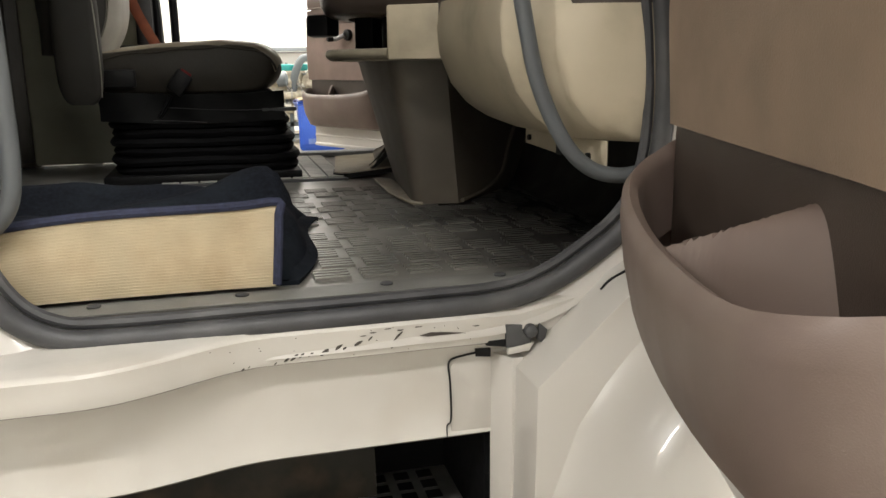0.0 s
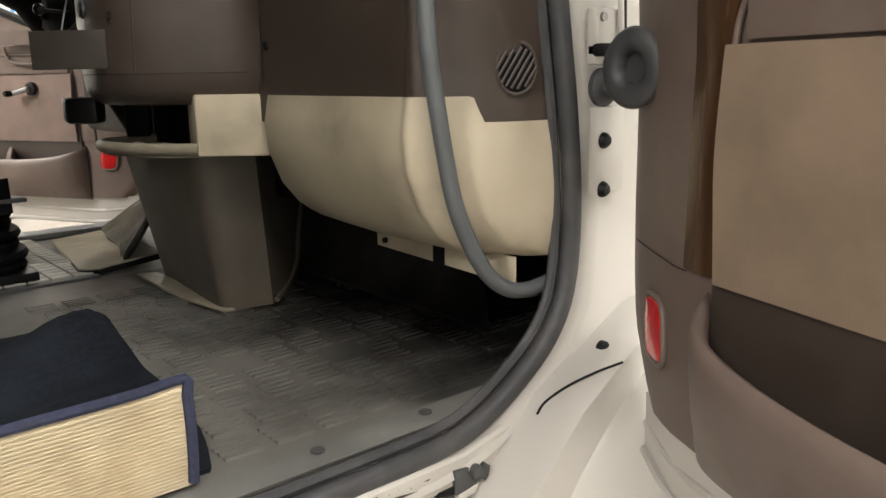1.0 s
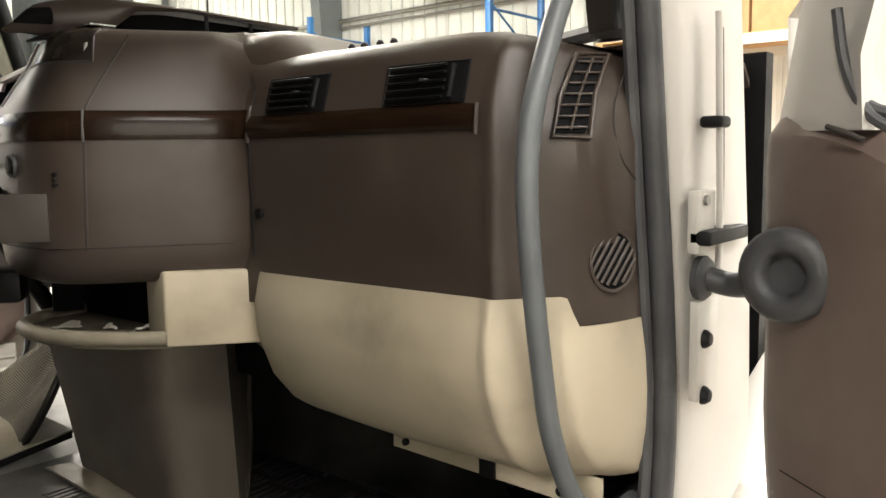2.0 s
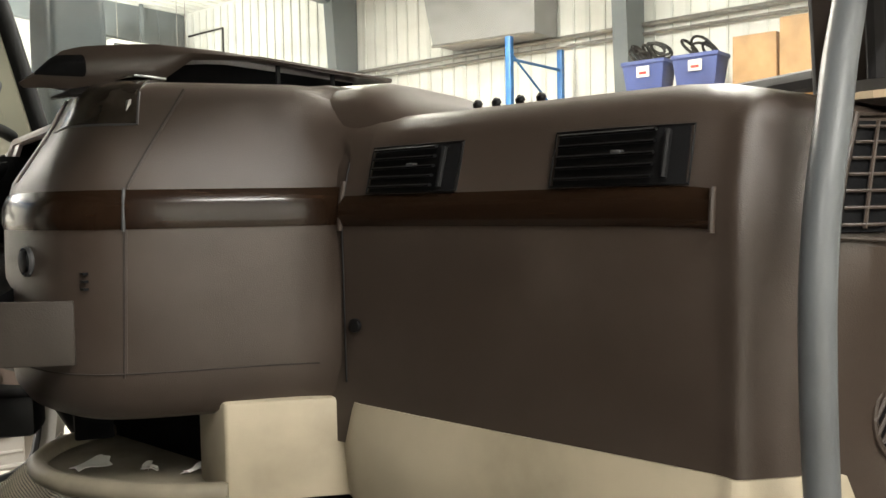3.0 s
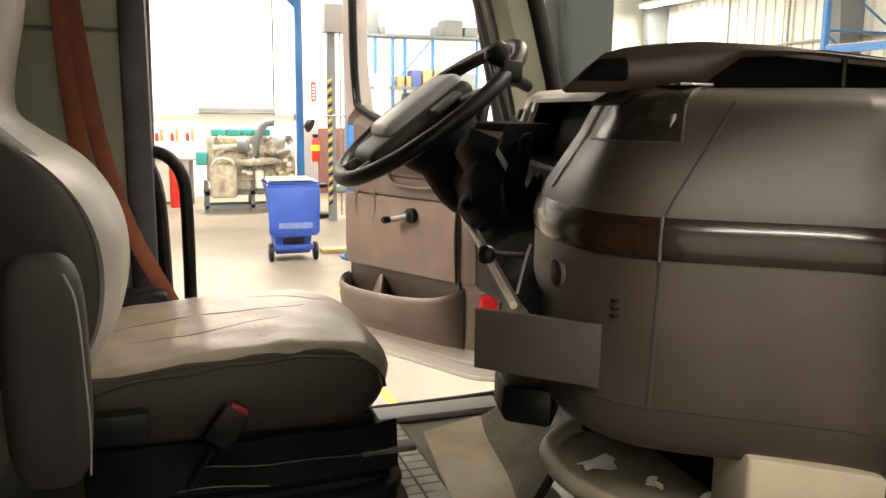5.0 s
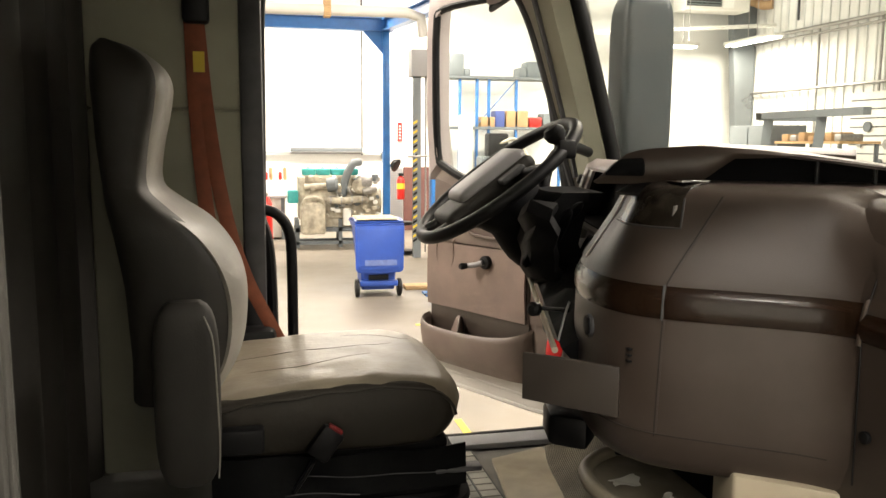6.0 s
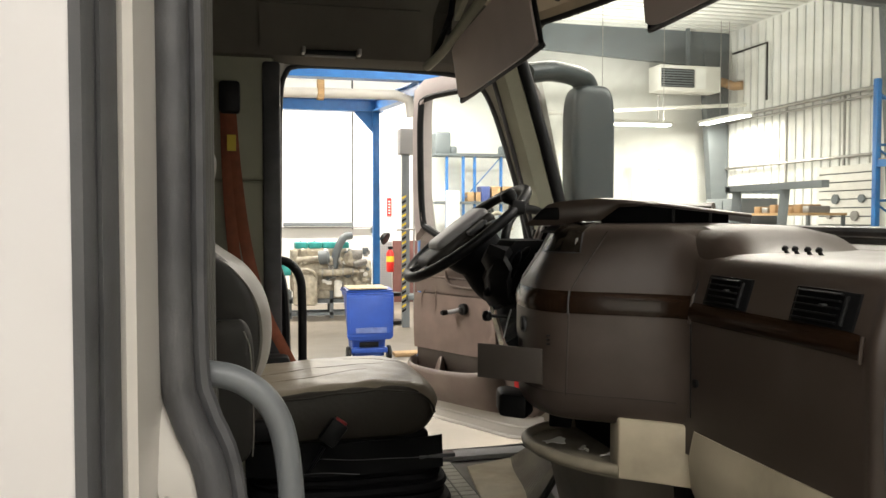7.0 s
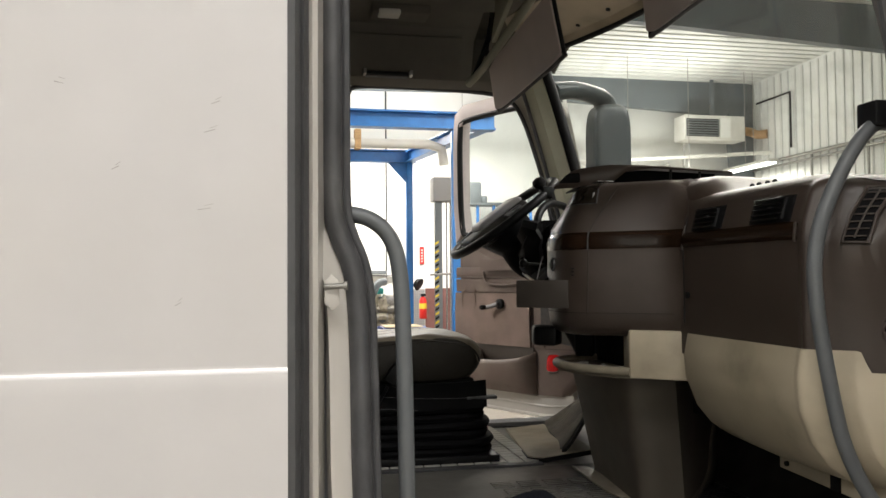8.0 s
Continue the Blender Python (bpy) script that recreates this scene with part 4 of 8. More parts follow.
PROF = [(0.075, 1.735), (0.035, 1.738), (0.018, 1.746), (0.006, 1.765), (0.001, 1.80), (0.0, 1.85), (-0.001, 1.91), (0.0, 1.965), (0.004, 2.0), (0.012, 2.03), (0.026, 2.065), (0.045, 2.10), (0.058, 2.126), (0.066, 2.140)]


def console_pt(i, off, z):
    p, a, b = PP[i], PP[max(0, i - 1)], PP[min(len(PP) - 1, i + 1)]
    d = (b - a).normalized()
    nrm = Vector((d.y, -d.x, 0))
    nrm = nrm if nrm.dot(Vector((0.35, 0.9, 0)) - p) > 0 else -nrm
    if z > 2.03 and p.y > 0.80:  # the shoulder draws in towards the driver's panel
        off += 0.012 * min(1, (z - 2.03) / 0.05) * min(1, (p.y - 0.80) / 0.06)
    return Vector((p.x + nrm.x * off, p.y + nrm.y * off, z))


def band(z0, z1, out, n0=0, n1=None, steps=4, bulge=0.0):
    rows = []
    for i in range(n0, n1 or len(PP)):
        rows.append([console_pt(i, lerp(z, [(zz, o) for o, zz in PROF]) - out - bulge * math.sin((z - z0) / (z1 - z0) * math.pi) ** 0.7, z)[:] for z in np.linspace(z0, z1, steps)])
    return rows


MID = Vector((0.34, 0.86, 0))


def inward(i, t, z):
    p = console_pt(i, PROF[-1][0], z)
    return (p.x + (MID.x - p.x) * t, p.y + (MID.y - p.y) * t, z)


def crown(i, z):
    """The shoulder sinks to the dashboard's top at its passenger end."""
    t = min(1, max(0, (i - 2) / 11))
    return z if z < 2.0 else 2.0 + (z - 2.0) * (0.66 + 0.34 * t * t * (3 - 2 * t))


part("shell", loft([[console_pt(i, o, crown(i, z))[:] for o, z in PROF] + [inward(i, t, crown(i, 2.140) + (2.157 - crown(i, 2.140)) * f) for t, f in ((0.05, 0.45), (0.14, 0.8), (0.30, 0.97), (0.6, 1.0), (0.97, 1.0))] for i in range(len(PP))]), BROWN, console)
part("shell_top", loft([[(x, y, z - dz) for y, z in ((0.38, 2.098), (0.42, 2.103), (0.455, 2.113), (0.49, 2.128), (0.52, 2.143), (0.55, 2.153), (0.62, 2.157), (0.80, 2.1585), (0.97, 2.152), (1.05, 2.12), (1.08, 2.07))] for x, dz in ((0.255, 0.12), (0.268, 0.06), (0.282, 0.03), (0.30, 0.014), (0.325, 0.004), (0.35, 0.0), (0.40, 0.0), (0.50, 0.004), (0.58, 0.02), (0.63, 0.06))]), BROWN, console)
part("wood_band", loft(band(1.969, 2.015, 0.0015, 1, None, 9, 0.004), 0.004), WOOD, console, "glossy wood-grain band")
k_seam = min(range(len(PP)), key=lambda i: (PP[i] - Vector((0.05, 0.69, 0))).length)


def seam_pt(z, out):
    """The upright joint leans towards the passenger above the band."""
    i = k_seam + (0.0 if z > 1.97 else 0.6 * (1.97 - z) / 0.17) - 5.0 * max(0, (z - 2.014) / 0.12)
    a, o = int(i), lerp(z, [(zz, o) for o, zz in PROF]) - out
    return console_pt(a, o, z).lerp(console_pt(a + 1, o, z), i - a)


part("upright_seam", T([seam_pt(z, 0.0002) for z in np.linspace(1.795, 2.14, 24)], 0.0013, seg=6, sub=1), SEAM, console)
part("seam_lip", T([seam_pt(z, 0.0006) + Vector((0.0022, -0.0016, 0)) for z in np.linspace(1.80, 2.138, 24)], 0.0011, seg=6, sub=1), BROWN, console)
part("flat_seam", T([console_pt(i, 0.0, 1.80) for i in range(9, len(PP) - 12)], 0.0009, seg=6, sub=1), SEAM, console)
part("band_end", T([console_pt(2, lerp(z, [(zz, o) for o, zz in PROF]) - 0.005, z) for z in (1.962, 1.992, 2.021)], 0.0035, seg=8), BROWN, console)
part("band_joint", T([console_pt(k_seam, lerp(z, [(zz, o) for o, zz in PROF]) - 0.004, z) for z in (1.967, 1.992, 2.017)], 0.0022, seg=8), SEAL_GREY, console)
kk = min(range(len(PP)), key=lambda i: (PP[i] - Vector((0.002, 0.825, 0))).length)
knob = part("socket_knob", lathe([(0.019, -0.004), (0.019, 0.003), (0.017, 0.0055), (0.0150, 0.003), (0.001, 0.002)], console_pt(kk, 0.0, 1.931), tuple(-(console_pt(kk, 0.05, 1.9) - console_pt(kk, 0, 1.9))), 24), SEAL_GREY, console, "round grey-rimmed socket")
part("socket_cap", lathe([(0.0140, 0.002), (0.0138, 0.0065), (0.011, 0.008), (0.001, 0.0075)], console_pt(kk, 0.0, 1.931), tuple(-(console_pt(kk, 0.05, 1.9) - console_pt(kk, 0, 1.9))), 18), BLACK, knob)
for i in range(3):
    j = min(range(len(PP)), key=lambda i: (PP[i] - Vector((0.02, 0.728, 0))).length)
    p = console_pt(j, -0.001, 1.917 - i * 0.009)
    part("slit", B(p.x - 0.004, p.x + 0.004, p.y - 0.004, p.y + 0.004, p.z, p.z + 0.003), BLACK, console)
k0 = min(range(len(PP)), key=lambda i: (PP[i] - Vector((0.058, 0.684, 0))).length)
k1 = min(range(len(PP)), key=lambda i: (PP[i] - Vector((0.005, 0.872, 0))).length)
win = part("display_window", loft([row + [inward(k0 + n, 0.05, 2.151), inward(k0 + n, 0.14, 2.157), inward(k0 + n, 0.24, 2.160)] for n, row in enumerate(band(2.096, 2.139, 0.0015, k0, k1, 5))], 0.003), WINDOW_BROWN, console, "dark smoked display window")
prof_at = lambda z: lerp(z, [(zz, o) for o, zz in PROF])
part("window_rim", T([console_pt(k0, prof_at(2.136) - 0.002, 2.136), console_pt(k0, prof_at(2.115) - 0.002, 2.115)] + [console_pt(i, prof_at(2.094) - 0.001, 2.094) for i in range(k0, k1 + 1)], 0.0016, seg=6, sub=1), SEAL_GREY, win)
part("edge_strip", T([console_pt(k1 + 2, prof_at(z) - 0.001, z) for z in np.linspace(2.03, 2.138, 9)], 0.0045, seg=8, sub=1, flat=0.5), MAUVE, win, "pale end strip of the console")
q = console_pt(k0 + 2, prof_at(2.118) - 0.004, 2.118)
part("bent_tab", prism([(q.x - 0.001, 2.100), (q.x + 0.006, 2.124), (q.x + 0.010, 2.126), (q.x + 0.008, 2.104)], "y", q.y - 0.004, q.y + 0.006, 0.0005), STEEL, win, "bent metal tab")
part("bracket", prism([(q.x - 0.006, 2.099), (q.x - 0.003, 2.112), (q.x + 0.006, 2.112), (q.x + 0.006, 2.099)], "y", q.y + 0.012, q.y + 0.045, 0.001), SHOP_GREY, win, "grey plastic bracket")
# bright chrome plate set below the cover's edge
part("chrome_plate", B(0.105, 0.15, 0.75, 0.80, 2.1575, 2.1610, b=0.001), CHROME, win, "bright metal plate")
part("window_peak", loft([[(0.052, 0.862, 2.138), (0.085, 0.872, 2.153), (0.112, 0.882, 2.159), (0.15, 0.90, 2.150)], [(0.056, 0.825, 2.138), (0.085, 0.835, 2.152), (0.112, 0.845, 2.158), (0.15, 0.86, 2.15)], [(0.072, 0.780, 2.138), (0.095, 0.79, 2.148), (0.118, 0.80, 2.152), (0.15, 0.81, 2.15)]], 0.004), BLACK, win, "black hood of the window")
def corner_pt(f, k):
    """Along the console's flank, round the inner corner and on to the dashboard, at height step k."""
    z = 2.022 + 0.0148 * min(k, 8)
    if f < 0.6:
        i = 12 * (1 - f / 0.6)
        a = min(int(i), 11)
        p, q = (console_pt(j, prof_at(z), crown(j, z)) if k < 9 else Vector(inward(j, (0.06, 0.2)[k - 9], crown(j, 2.140) + (2.157 - crown(j, 2.140)) * (0.5, 0.85)[k - 9])) for j in (a, a + 1))
        return p.lerp(q, i - a)
    return Vector(upper_pt(0.518 - 0.065 * (f - 0.6), 0.535 + 0.034 * k))


saddle = []
for f in np.linspace(0, 1, 21):  # smooth fillet where the console runs into the dashboard's top
    row = []
    for k in range(11):
        a, b = corner_pt(0, k), corner_pt(1, k)
        ta, tb = (corner_pt(0.1, k) - a).normalized() * (b - a).length, (b - corner_pt(0.9, k)).normalized() * (b - a).length
        h = a * (2 * f ** 3 - 3 * f ** 2 + 1) + ta * (f ** 3 - 2 * f ** 2 + f) + b * (3 * f ** 2 - 2 * f ** 3) + tb * (f ** 3 - f ** 2)
        w = min(1, k / 5)
        row.append(corner_pt(f, k).lerp(h, w * w * (3 - 2 * w)) + Vector((-0.0008, -0.0004, 0.0005)))
    saddle.append(row)
part("saddle", loft(saddle), BROWN, console)
# open drawer front, black bin and the tower below
drawer = part("drawer_front", prism([(0.010, 0.738), (0.014, 0.743), (-0.042, 0.804), (-0.096, 0.858), (-0.101, 0.854), (-0.047, 0.798)], "z", 1.811, 1.887, 0.0015), VINYL, console, "flat brown drawer front standing open")
part("drawer_body", prism([(0.02, 0.76), (-0.07, 0.853), (-0.03, 0.90), (0.08, 0.83)], "z", 1.822, 1.862, 0.002), BLACK, drawer)
part("bin", prism([(-0.022, 0.94), (0.03, 0.895), (0.07, 0.95), (0.03, 1.03), (-0.005, 1.02)], "z", 1.695, 1.752, 0.010), BLACK, drawer, "black plastic bin")
tray = thing("cup_tray", (0.15, 0.75, 1.63), "beige plastic cup holder tray with a square side box", "tray")
part("side_box", prism([(0.262, 0.522), (0.135, 0.628), (0.16, 0.72), (0.34, 0.66)], "z", 1.632, 1.757, 0.005), BEIGE, tray)
part("box_lip", prism([(0.277, 0.512), (0.262, 0.518), (0.268, 0.523), (0.34, 0.62), (0.35, 0.62)], "z", 1.622, 1.7505, 0.0015), BEIGE, tray)
rim = [(0.14, 0.63), (0.095, 0.68), (0.058, 0.745), (0.034, 0.82), (0.034, 0.895), (0.06, 0.955), (0.13, 1.005), (0.26, 1.02)]
part("rim", tube(bmesh.new(), [(x, y, 1.647) for x, y in rim], 0.013, seg=10, sub=5), TRAY_DIRT, tray)
# added near-black boxes stand for the shade in the hollow behind the tray
part("cavity_shade_back", B(0.20, 0.34, 0.68, 1.03, 1.641, 1.75), BELLOWS, tray)
part("cavity_shade_end", prism([(0.11, 0.955), (0.155, 0.925), (0.20, 1.02), (0.16, 1.06)], "z", 1.66, 1.745, 0.004), BELLOWS, tray)
part("tray_floor", prism(rim + [(0.4, 1.0), (0.4, 0.65)], "z", 1.630, 1.642), TRAY_DIRT, tray)
for px, py, pw, ph in ((0.07, 0.86, 0.048, 0.030), (0.150, 0.735, 0.045, 0.012), (0.125, 0.79, 0.016, 0.022)):
    solo("paper_scrap", loft([[(px + pw * u + 0.004 * math.sin(9 * v + 50 * px), py + ph * v + 0.003 * math.sin(7 * u + 30 * py), 1.6465 + 0.003 * math.sin(5 * u + 4 * v) + 0.004 * u * v) for v in np.linspace(0, 1, 5)] for u in np.linspace(0, 1, 6)], 0.001), PALE, "crumpled white paper scrap in the tray", "paper", "scraps in the tray")
tower = thing("console_tower", (0.3, 0.85, 1.26), "brown plastic tower from floor to console", "console base")
tw = []
for z in (1.262, 1.30, 1.40, 1.50, 1.60, 1.634):
    f = (z - 1.262) / 0.37
    tw.append([(0.252 - 0.060 * f, 0.738 - 0.036 * f, z), (0.232 - 0.062 * f, 0.748 - 0.036 * f, z), (0.223 - 0.064 * f, 0.766 - 0.034 * f, z), (0.222 - 0.066 * f, 0.79 - 0.03 * f, z), (0.240 - 0.105 * f, 0.97 - 0.08 * f, z), (0.262 - 0.13 * f, 1.19 - 0.14 * f, z), (0.29 - 0.1 * f, 1.22 - 0.14 * f, z),
               (0.72, 1.24, z), (0.72, 1.16, z), (0.54 - 0.06 * f, 0.95 - 0.03 * f, z), (0.44 - 0.05 * f, 0.83 - 0.03 * f, z), (0.335 - 0.04 * f, 0.722 - 0.03 * f, z), (0.28 - 0.05 * f, 0.732 - 0.036 * f, z)])
part("casing", loft(tw, close_v=True, caps=True), TOWER, tower)
part("foot_plate", prism([(0.188, 0.92), (0.212, 0.735), (0.240, 0.725), (0.26, 0.95), (0.25, 1.22), (0.20, 1.24)], "z", 1.262, 1.268, 0.002), TRAY_DIRT, tower, "scuffed foot plate")
part("side_swage", T([(0.345, 0.722, 1.27), (0.44, 0.832, 1.275), (0.53, 0.938, 1.31), (0.56, 0.975, 1.38), (0.60, 1.02, 1.44)], 0.006, seg=8), TOWER, tower)
part("carpet_wall", loft([[(0.56 + 0.20 * k, 0.96 + 0.25 * k - 0.75 * q, 1.262 + 0.42 * k * k) for k in np.linspace(0, 1, 8)] for q in np.linspace(0, 1, 8)], 0.01), MAT_DARK, tower, "dark carpet rising to the firewall")
# raised upper cover
hood = thing("console_cover", (0.2, 0.8, 2.15), "loose brown upper cover raised off the console", "dashboard cover")


def hood_pt(u, v):
    """u from the nose to the thin tip, v from the front edge back."""
    x, y = 0.030 + 0.40 * u + 0.26 * v * (1 - 0.75 * u), 0.885 - 0.27 * u + (0.24 * v - 0.10 * v * (1 - u)) * (1 - 0.6 * u)
    top = lerp(u, [(0, 2.158), (0.025, 2.170), (0.05, 2.182), (0.08, 2.1955), (0.11, 2.202), (0.15, 2.2055), (0.20, 2.208), (0.32, 2.212), (0.5, 2.206), (0.8, 2.187), (1.0, 2.175)])
    return (x, y, top + 0.012 * math.sin(v * 2.6) - 0.02 * v)


def hood_skirt(u, w):
    x, y, z = hood_pt(u, 0)
    low = lerp(u, [(0, 2.150), (0.22, 2.152), (0.34, 2.158), (0.42, 2.192), (0.6, 2.195), (1.0, 2.170)])
    return (x - 0.012 * math.sin(w * 3.1) * (1 - u), y - 0.012 * math.sin(w * 3.1) * (1 - u), z + (low - z) * w)


US = np.linspace(0, 1, 22)
part("cover_top", loft([[hood_pt(u, v) for v in np.linspace(0, 1, 8)] for u in US], 0.006), BROWN, hood)
part("cover_skirt", loft([[hood_skirt(u, w) for w in np.linspace(0, 1, 5)] for u in US], 0.005), BROWN, hood)
rows = []
for u in np.linspace(0.042, 0.166, 22):
    row = []
    for f in (0, 0.25, 0.5, 0.75, 1):
        x, y, top = hood_pt(u, 0)
        hi = lerp(u, [(0.042, 2.168), (0.058, 2.178), (0.075, 2.187), (0.09, 2.1905), (0.155, 2.192), (0.162, 2.189), (0.166, 2.182)])
        lo = lerp(u, [(0.042, 2.1645), (0.158, 2.1635), (0.164, 2.166), (0.166, 2.170)])
        z = lo + (hi - lo) * f
        x, y, z = hood_skirt(u, min(1, (top - z) / max(1e-4, top - 2.151)))
        row.append((x - 0.0035, y - 0.0035, z))
    rows.append(row)
part("side_opening", loft(rows, 0.002), BELLOWS, hood, "dark opening with rounded corners")
# near-black wall stands for the shadow beneath the raised cover
part("inner_shade", loft([[(x + 0.035, y + 0.05, z) for z in np.linspace(2.150, lerp(u, [(0.25, 2.19), (0.5, 2.198), (1.0, 2.170)]), 4)] for u in np.linspace(0.30, 0.90, 12) for x, y, _ in (hood_pt(u, 0.0),)], 0.006), BELLOWS, hood)
part("rear_ledge", loft([[(0.30 + 0.18 * u + 0.05 * v, 1.05 - 0.20 * u + 0.06 * v, 2.206 - 0.01 * u + 0.012 * math.sin(3 * v)) for v in (0, 0.3, 0.7, 1)] for u in np.linspace(0, 1, 8)], 0.012), BROWN, hood)
# struts are blackened as part of that shadow
for u in (0.66, 0.82):
    x, y, z = hood_pt(u, 0.02)
    part("post", T([(x + 0.01, y + 0.01, z), (x + 0.01, y + 0.01, 2.152)], 0.0035, seg=6, sub=1), BLACK, hood)

# ---- grab rails ----
rail = thing("dash_grab_rail", (0.3, -0.06, 1.42), "bent grey painted tube grab rail at the dashboard", "grab rail")
part("tube", T([(0.385, 0.0, 2.19), (0.345, -0.012, 2.178), (0.312, -0.018, 2.15), (0.276, -0.02, 2.10), (0.248, -0.022, 2.05), (0.222, -0.022, 1.99), (0.208, -0.022, 1.92), (0.211, -0.022, 1.84), (0.223, -0.022, 1.76), (0.240, -0.022, 1.67), (0.258, -0.022, 1.595), (0.285, -0.024, 1.53), (0.318, -0.028, 1.475), (0.36, -0.03, 1.440), (0.41, -0.034, 1.428), (0.462, -0.04, 1.436)], 0.0138, seg=14, sub=5), TUBE, rail)
part("upper_mount", B(0.335, 0.40, -0.035, 0.02, 2.175, 2.225, b=0.006), BLACK, rail, "black mount block")
rail = thing("pillar_grab_rail", (-0.58, -0.02, 1.40), "bent grey painted tube grab rail on the rear pillar", "grab rail")
part("tube", T([(-0.70, 0.02, 2.0), (-0.655, 0.0, 2.003), (-0.612, -0.01, 1.995), (-0.578, -0.015, 1.965), (-0.562, -0.018, 1.91), (-0.556, -0.02, 1.80), (-0.552, -0.02, 1.60), (-0.552, -0.02, 1.49), (-0.562, -0.02, 1.425), (-0.60, -0.01, 1.385), (-0.66, 0.01, 1.375)], 0.0138, seg=14, sub=6), TUBE, rail)

for z, x in ((2.0, -0.70), (1.375, -0.66)):
    part("mount_flange", B(x - 0.012, x + 0.006, -0.02, 0.05, z - 0.03, z + 0.03, b=0.004), BLACK, rail)


# ---- doors ----
def door_thing(name, label, hinge_at, u, n, driver):
    """An open cab door. Places are (s along from the hinge, d inwards, z)."""
    hx, hy = hinge_at
    ob = thing(name, (hx, hy, 1.2), label, "truck door")

    reach = 0.945 if driver else 1.0

    def W(s, d, z):
        s = s * reach
        return (hx + u[0] * s + n[0] * d, hy + u[1] * s + n[1] * d, z)

    def curve(s, z):
        """How far the trim stands in front of the flat door plane."""
        back = lerp(s, [(-0.03, -0.116), (0.0, -0.10), (0.05, -0.072), (0.129, -0.040), (0.207, -0.012), (0.28, 0.0), (1.0, 0.0)])
        top = 0.012 * max(0, (z - 1.80) / 0.2)
        return back + top

    def skin(s0, s1, z0, z1, out=0.0, ns=10, nz=8, thick=0.006, lean=0.0):
        return loft([[W(s + lean * (z - z0), curve(s, z) + out, z) for z in np.linspace(z0, z1, nz)] for s in np.linspace(s0, s1, ns)], thick)

    def front_line(z):
        return lerp(z, [(1.2, 0.20), (1.30, 0.16), (1.36, 0.09), (1.42, 0.036), (1.5, 0.004), (1.6, -0.009), (2.1, -0.014)])

    # outer skin and frame
    e = 0.045 if driver else 0.0
    outer = [(0.10, 1.22), (0.04, 1.34), (0.01, 1.6), (0.0, 2.10), (0.05, 2.16), (0.22, 2.78), (0.30, 2.835), (0.86 + e, 2.835), (0.94 + e, 2.79), (0.945 + e, 2.65), (0.945 + e, 2.30), (0.945, 2.05), (0.945, 1.34), (0.92, 1.24), (0.85, 1.21)]
    belt = [(-0.02, 1.985), (0.0, 1.99), (0.08, 1.988), (0.14, 1.976), (0.20, 1.950), (0.26, 1.944), (0.45, 1.982), (0.65, 2.042), (0.82, 2.10), (0.95, 2.125)]
    win = [(0.155, 2.03), (0.188, 1.968), (0.25, 1.950), (0.45, 1.986), (0.65, 2.048), (0.82 + 0.5 * e, 2.116), (0.858 + 0.8 * e, 2.17), (0.866 + e, 2.45), (0.862 + e, 2.69), (0.82 + e, 2.745), (0.60, 2.755), (0.37, 2.745), (0.30, 2.68), (0.25, 2.40)]
    bm = bmesh.new()
    for d0, d1 in ((-0.165, -0.135),):
        a = [bm.verts.new(W(s, d1, z)) for s, z in outer]
        b = [bm.verts.new(W(s, d0, z)) for s, z in outer]
        # belt line closes the lower half
        lower = [i for i, (s, z) in enumerate(outer) if z < 2.12]
        for i in range(len(outer)):
            j = (i + 1) % len(outer)
            bm.faces.new((a[i], a[j], b[j], b[i]))
    for d in (-0.135, -0.165):
        lo = [bm.verts.new(W(s, d, z)) for s, z in [(0.10, 1.22), (0.04, 1.34), (0.01, 1.6), (0.0, 1.96), (0.25, 1.93), (0.45, 1.96), (0.945, 2.08), (0.945, 1.34), (0.92, 1.24), (0.85, 1.21)]]
        bm.faces.new(lo)
    part("outer_skin", bm, CAB_WHITE, ob, "white painted outer skin")
    # window frame: a band between the outer outline and the window
    frame_out = [(-0.01, 1.96), (0.03, 2.10), (0.13, 2.42), (0.20, 2.70), (0.28, 2.81), (0.36, 2.835), (0.60, 2.838), (0.84 + e, 2.835), (0.915 + e, 2.79), (0.93 + e, 2.65), (0.93 + e, 2.30), (0.93 + 0.5 * e, 2.06)]
    frame_in = [(0.168, 1.955), (0.163, 2.03), (0.25, 2.40), (0.30, 2.68), (0.33, 2.72), (0.38, 2.748), (0.60, 2.755), (0.80 + e, 2.75), (0.855 + e, 2.71), (0.864 + e, 2.62), (0.862 + e, 2.30), (0.85 + 0.6 * e, 2.13)]
    rev = -0.030 if driver else -0.085
    rows = [[W(o[0], curve(o[0], 1.8) - 0.03, o[1]), W((o[0] * 0.6 + i[0] * 0.4), curve(o[0] * 0.6 + i[0] * 0.4, 1.8) - 0.008, (o[1] * 0.6 + i[1] * 0.4)), W(i[0], -0.012, i[1]), W(i[0], rev, i[1]), W((o[0] + i[0]) / 2, (rev - 0.15) / 2, (o[1] + i[1]) / 2), W(o[0], -0.15, o[1])] for o, i in zip(frame_out, frame_in)]
    part("window_frame", loft(rows, close_v=True, caps=True), MAUVE if driver else CAB_WHITE, ob, "painted window frame")
    part("glass_seal", tube(bmesh.new(), [W(s, -0.026 if driver else -0.03, z) for s, z in win], 0.017 if driver else 0.008, seg=8, sub=3, closed=True), BLACK if driver else RUBBER, ob)
    bm = bmesh.new()
    bm.faces.new([bm.verts.new(W(s, -0.037, z)) for s, z in win])
    bm2 = bmesh.ops.solidify(bm, geom=list(bm.faces), thickness=0.004)
    part("pane", bm, GLASS, ob, "clear side window glass").visible_shadow = False
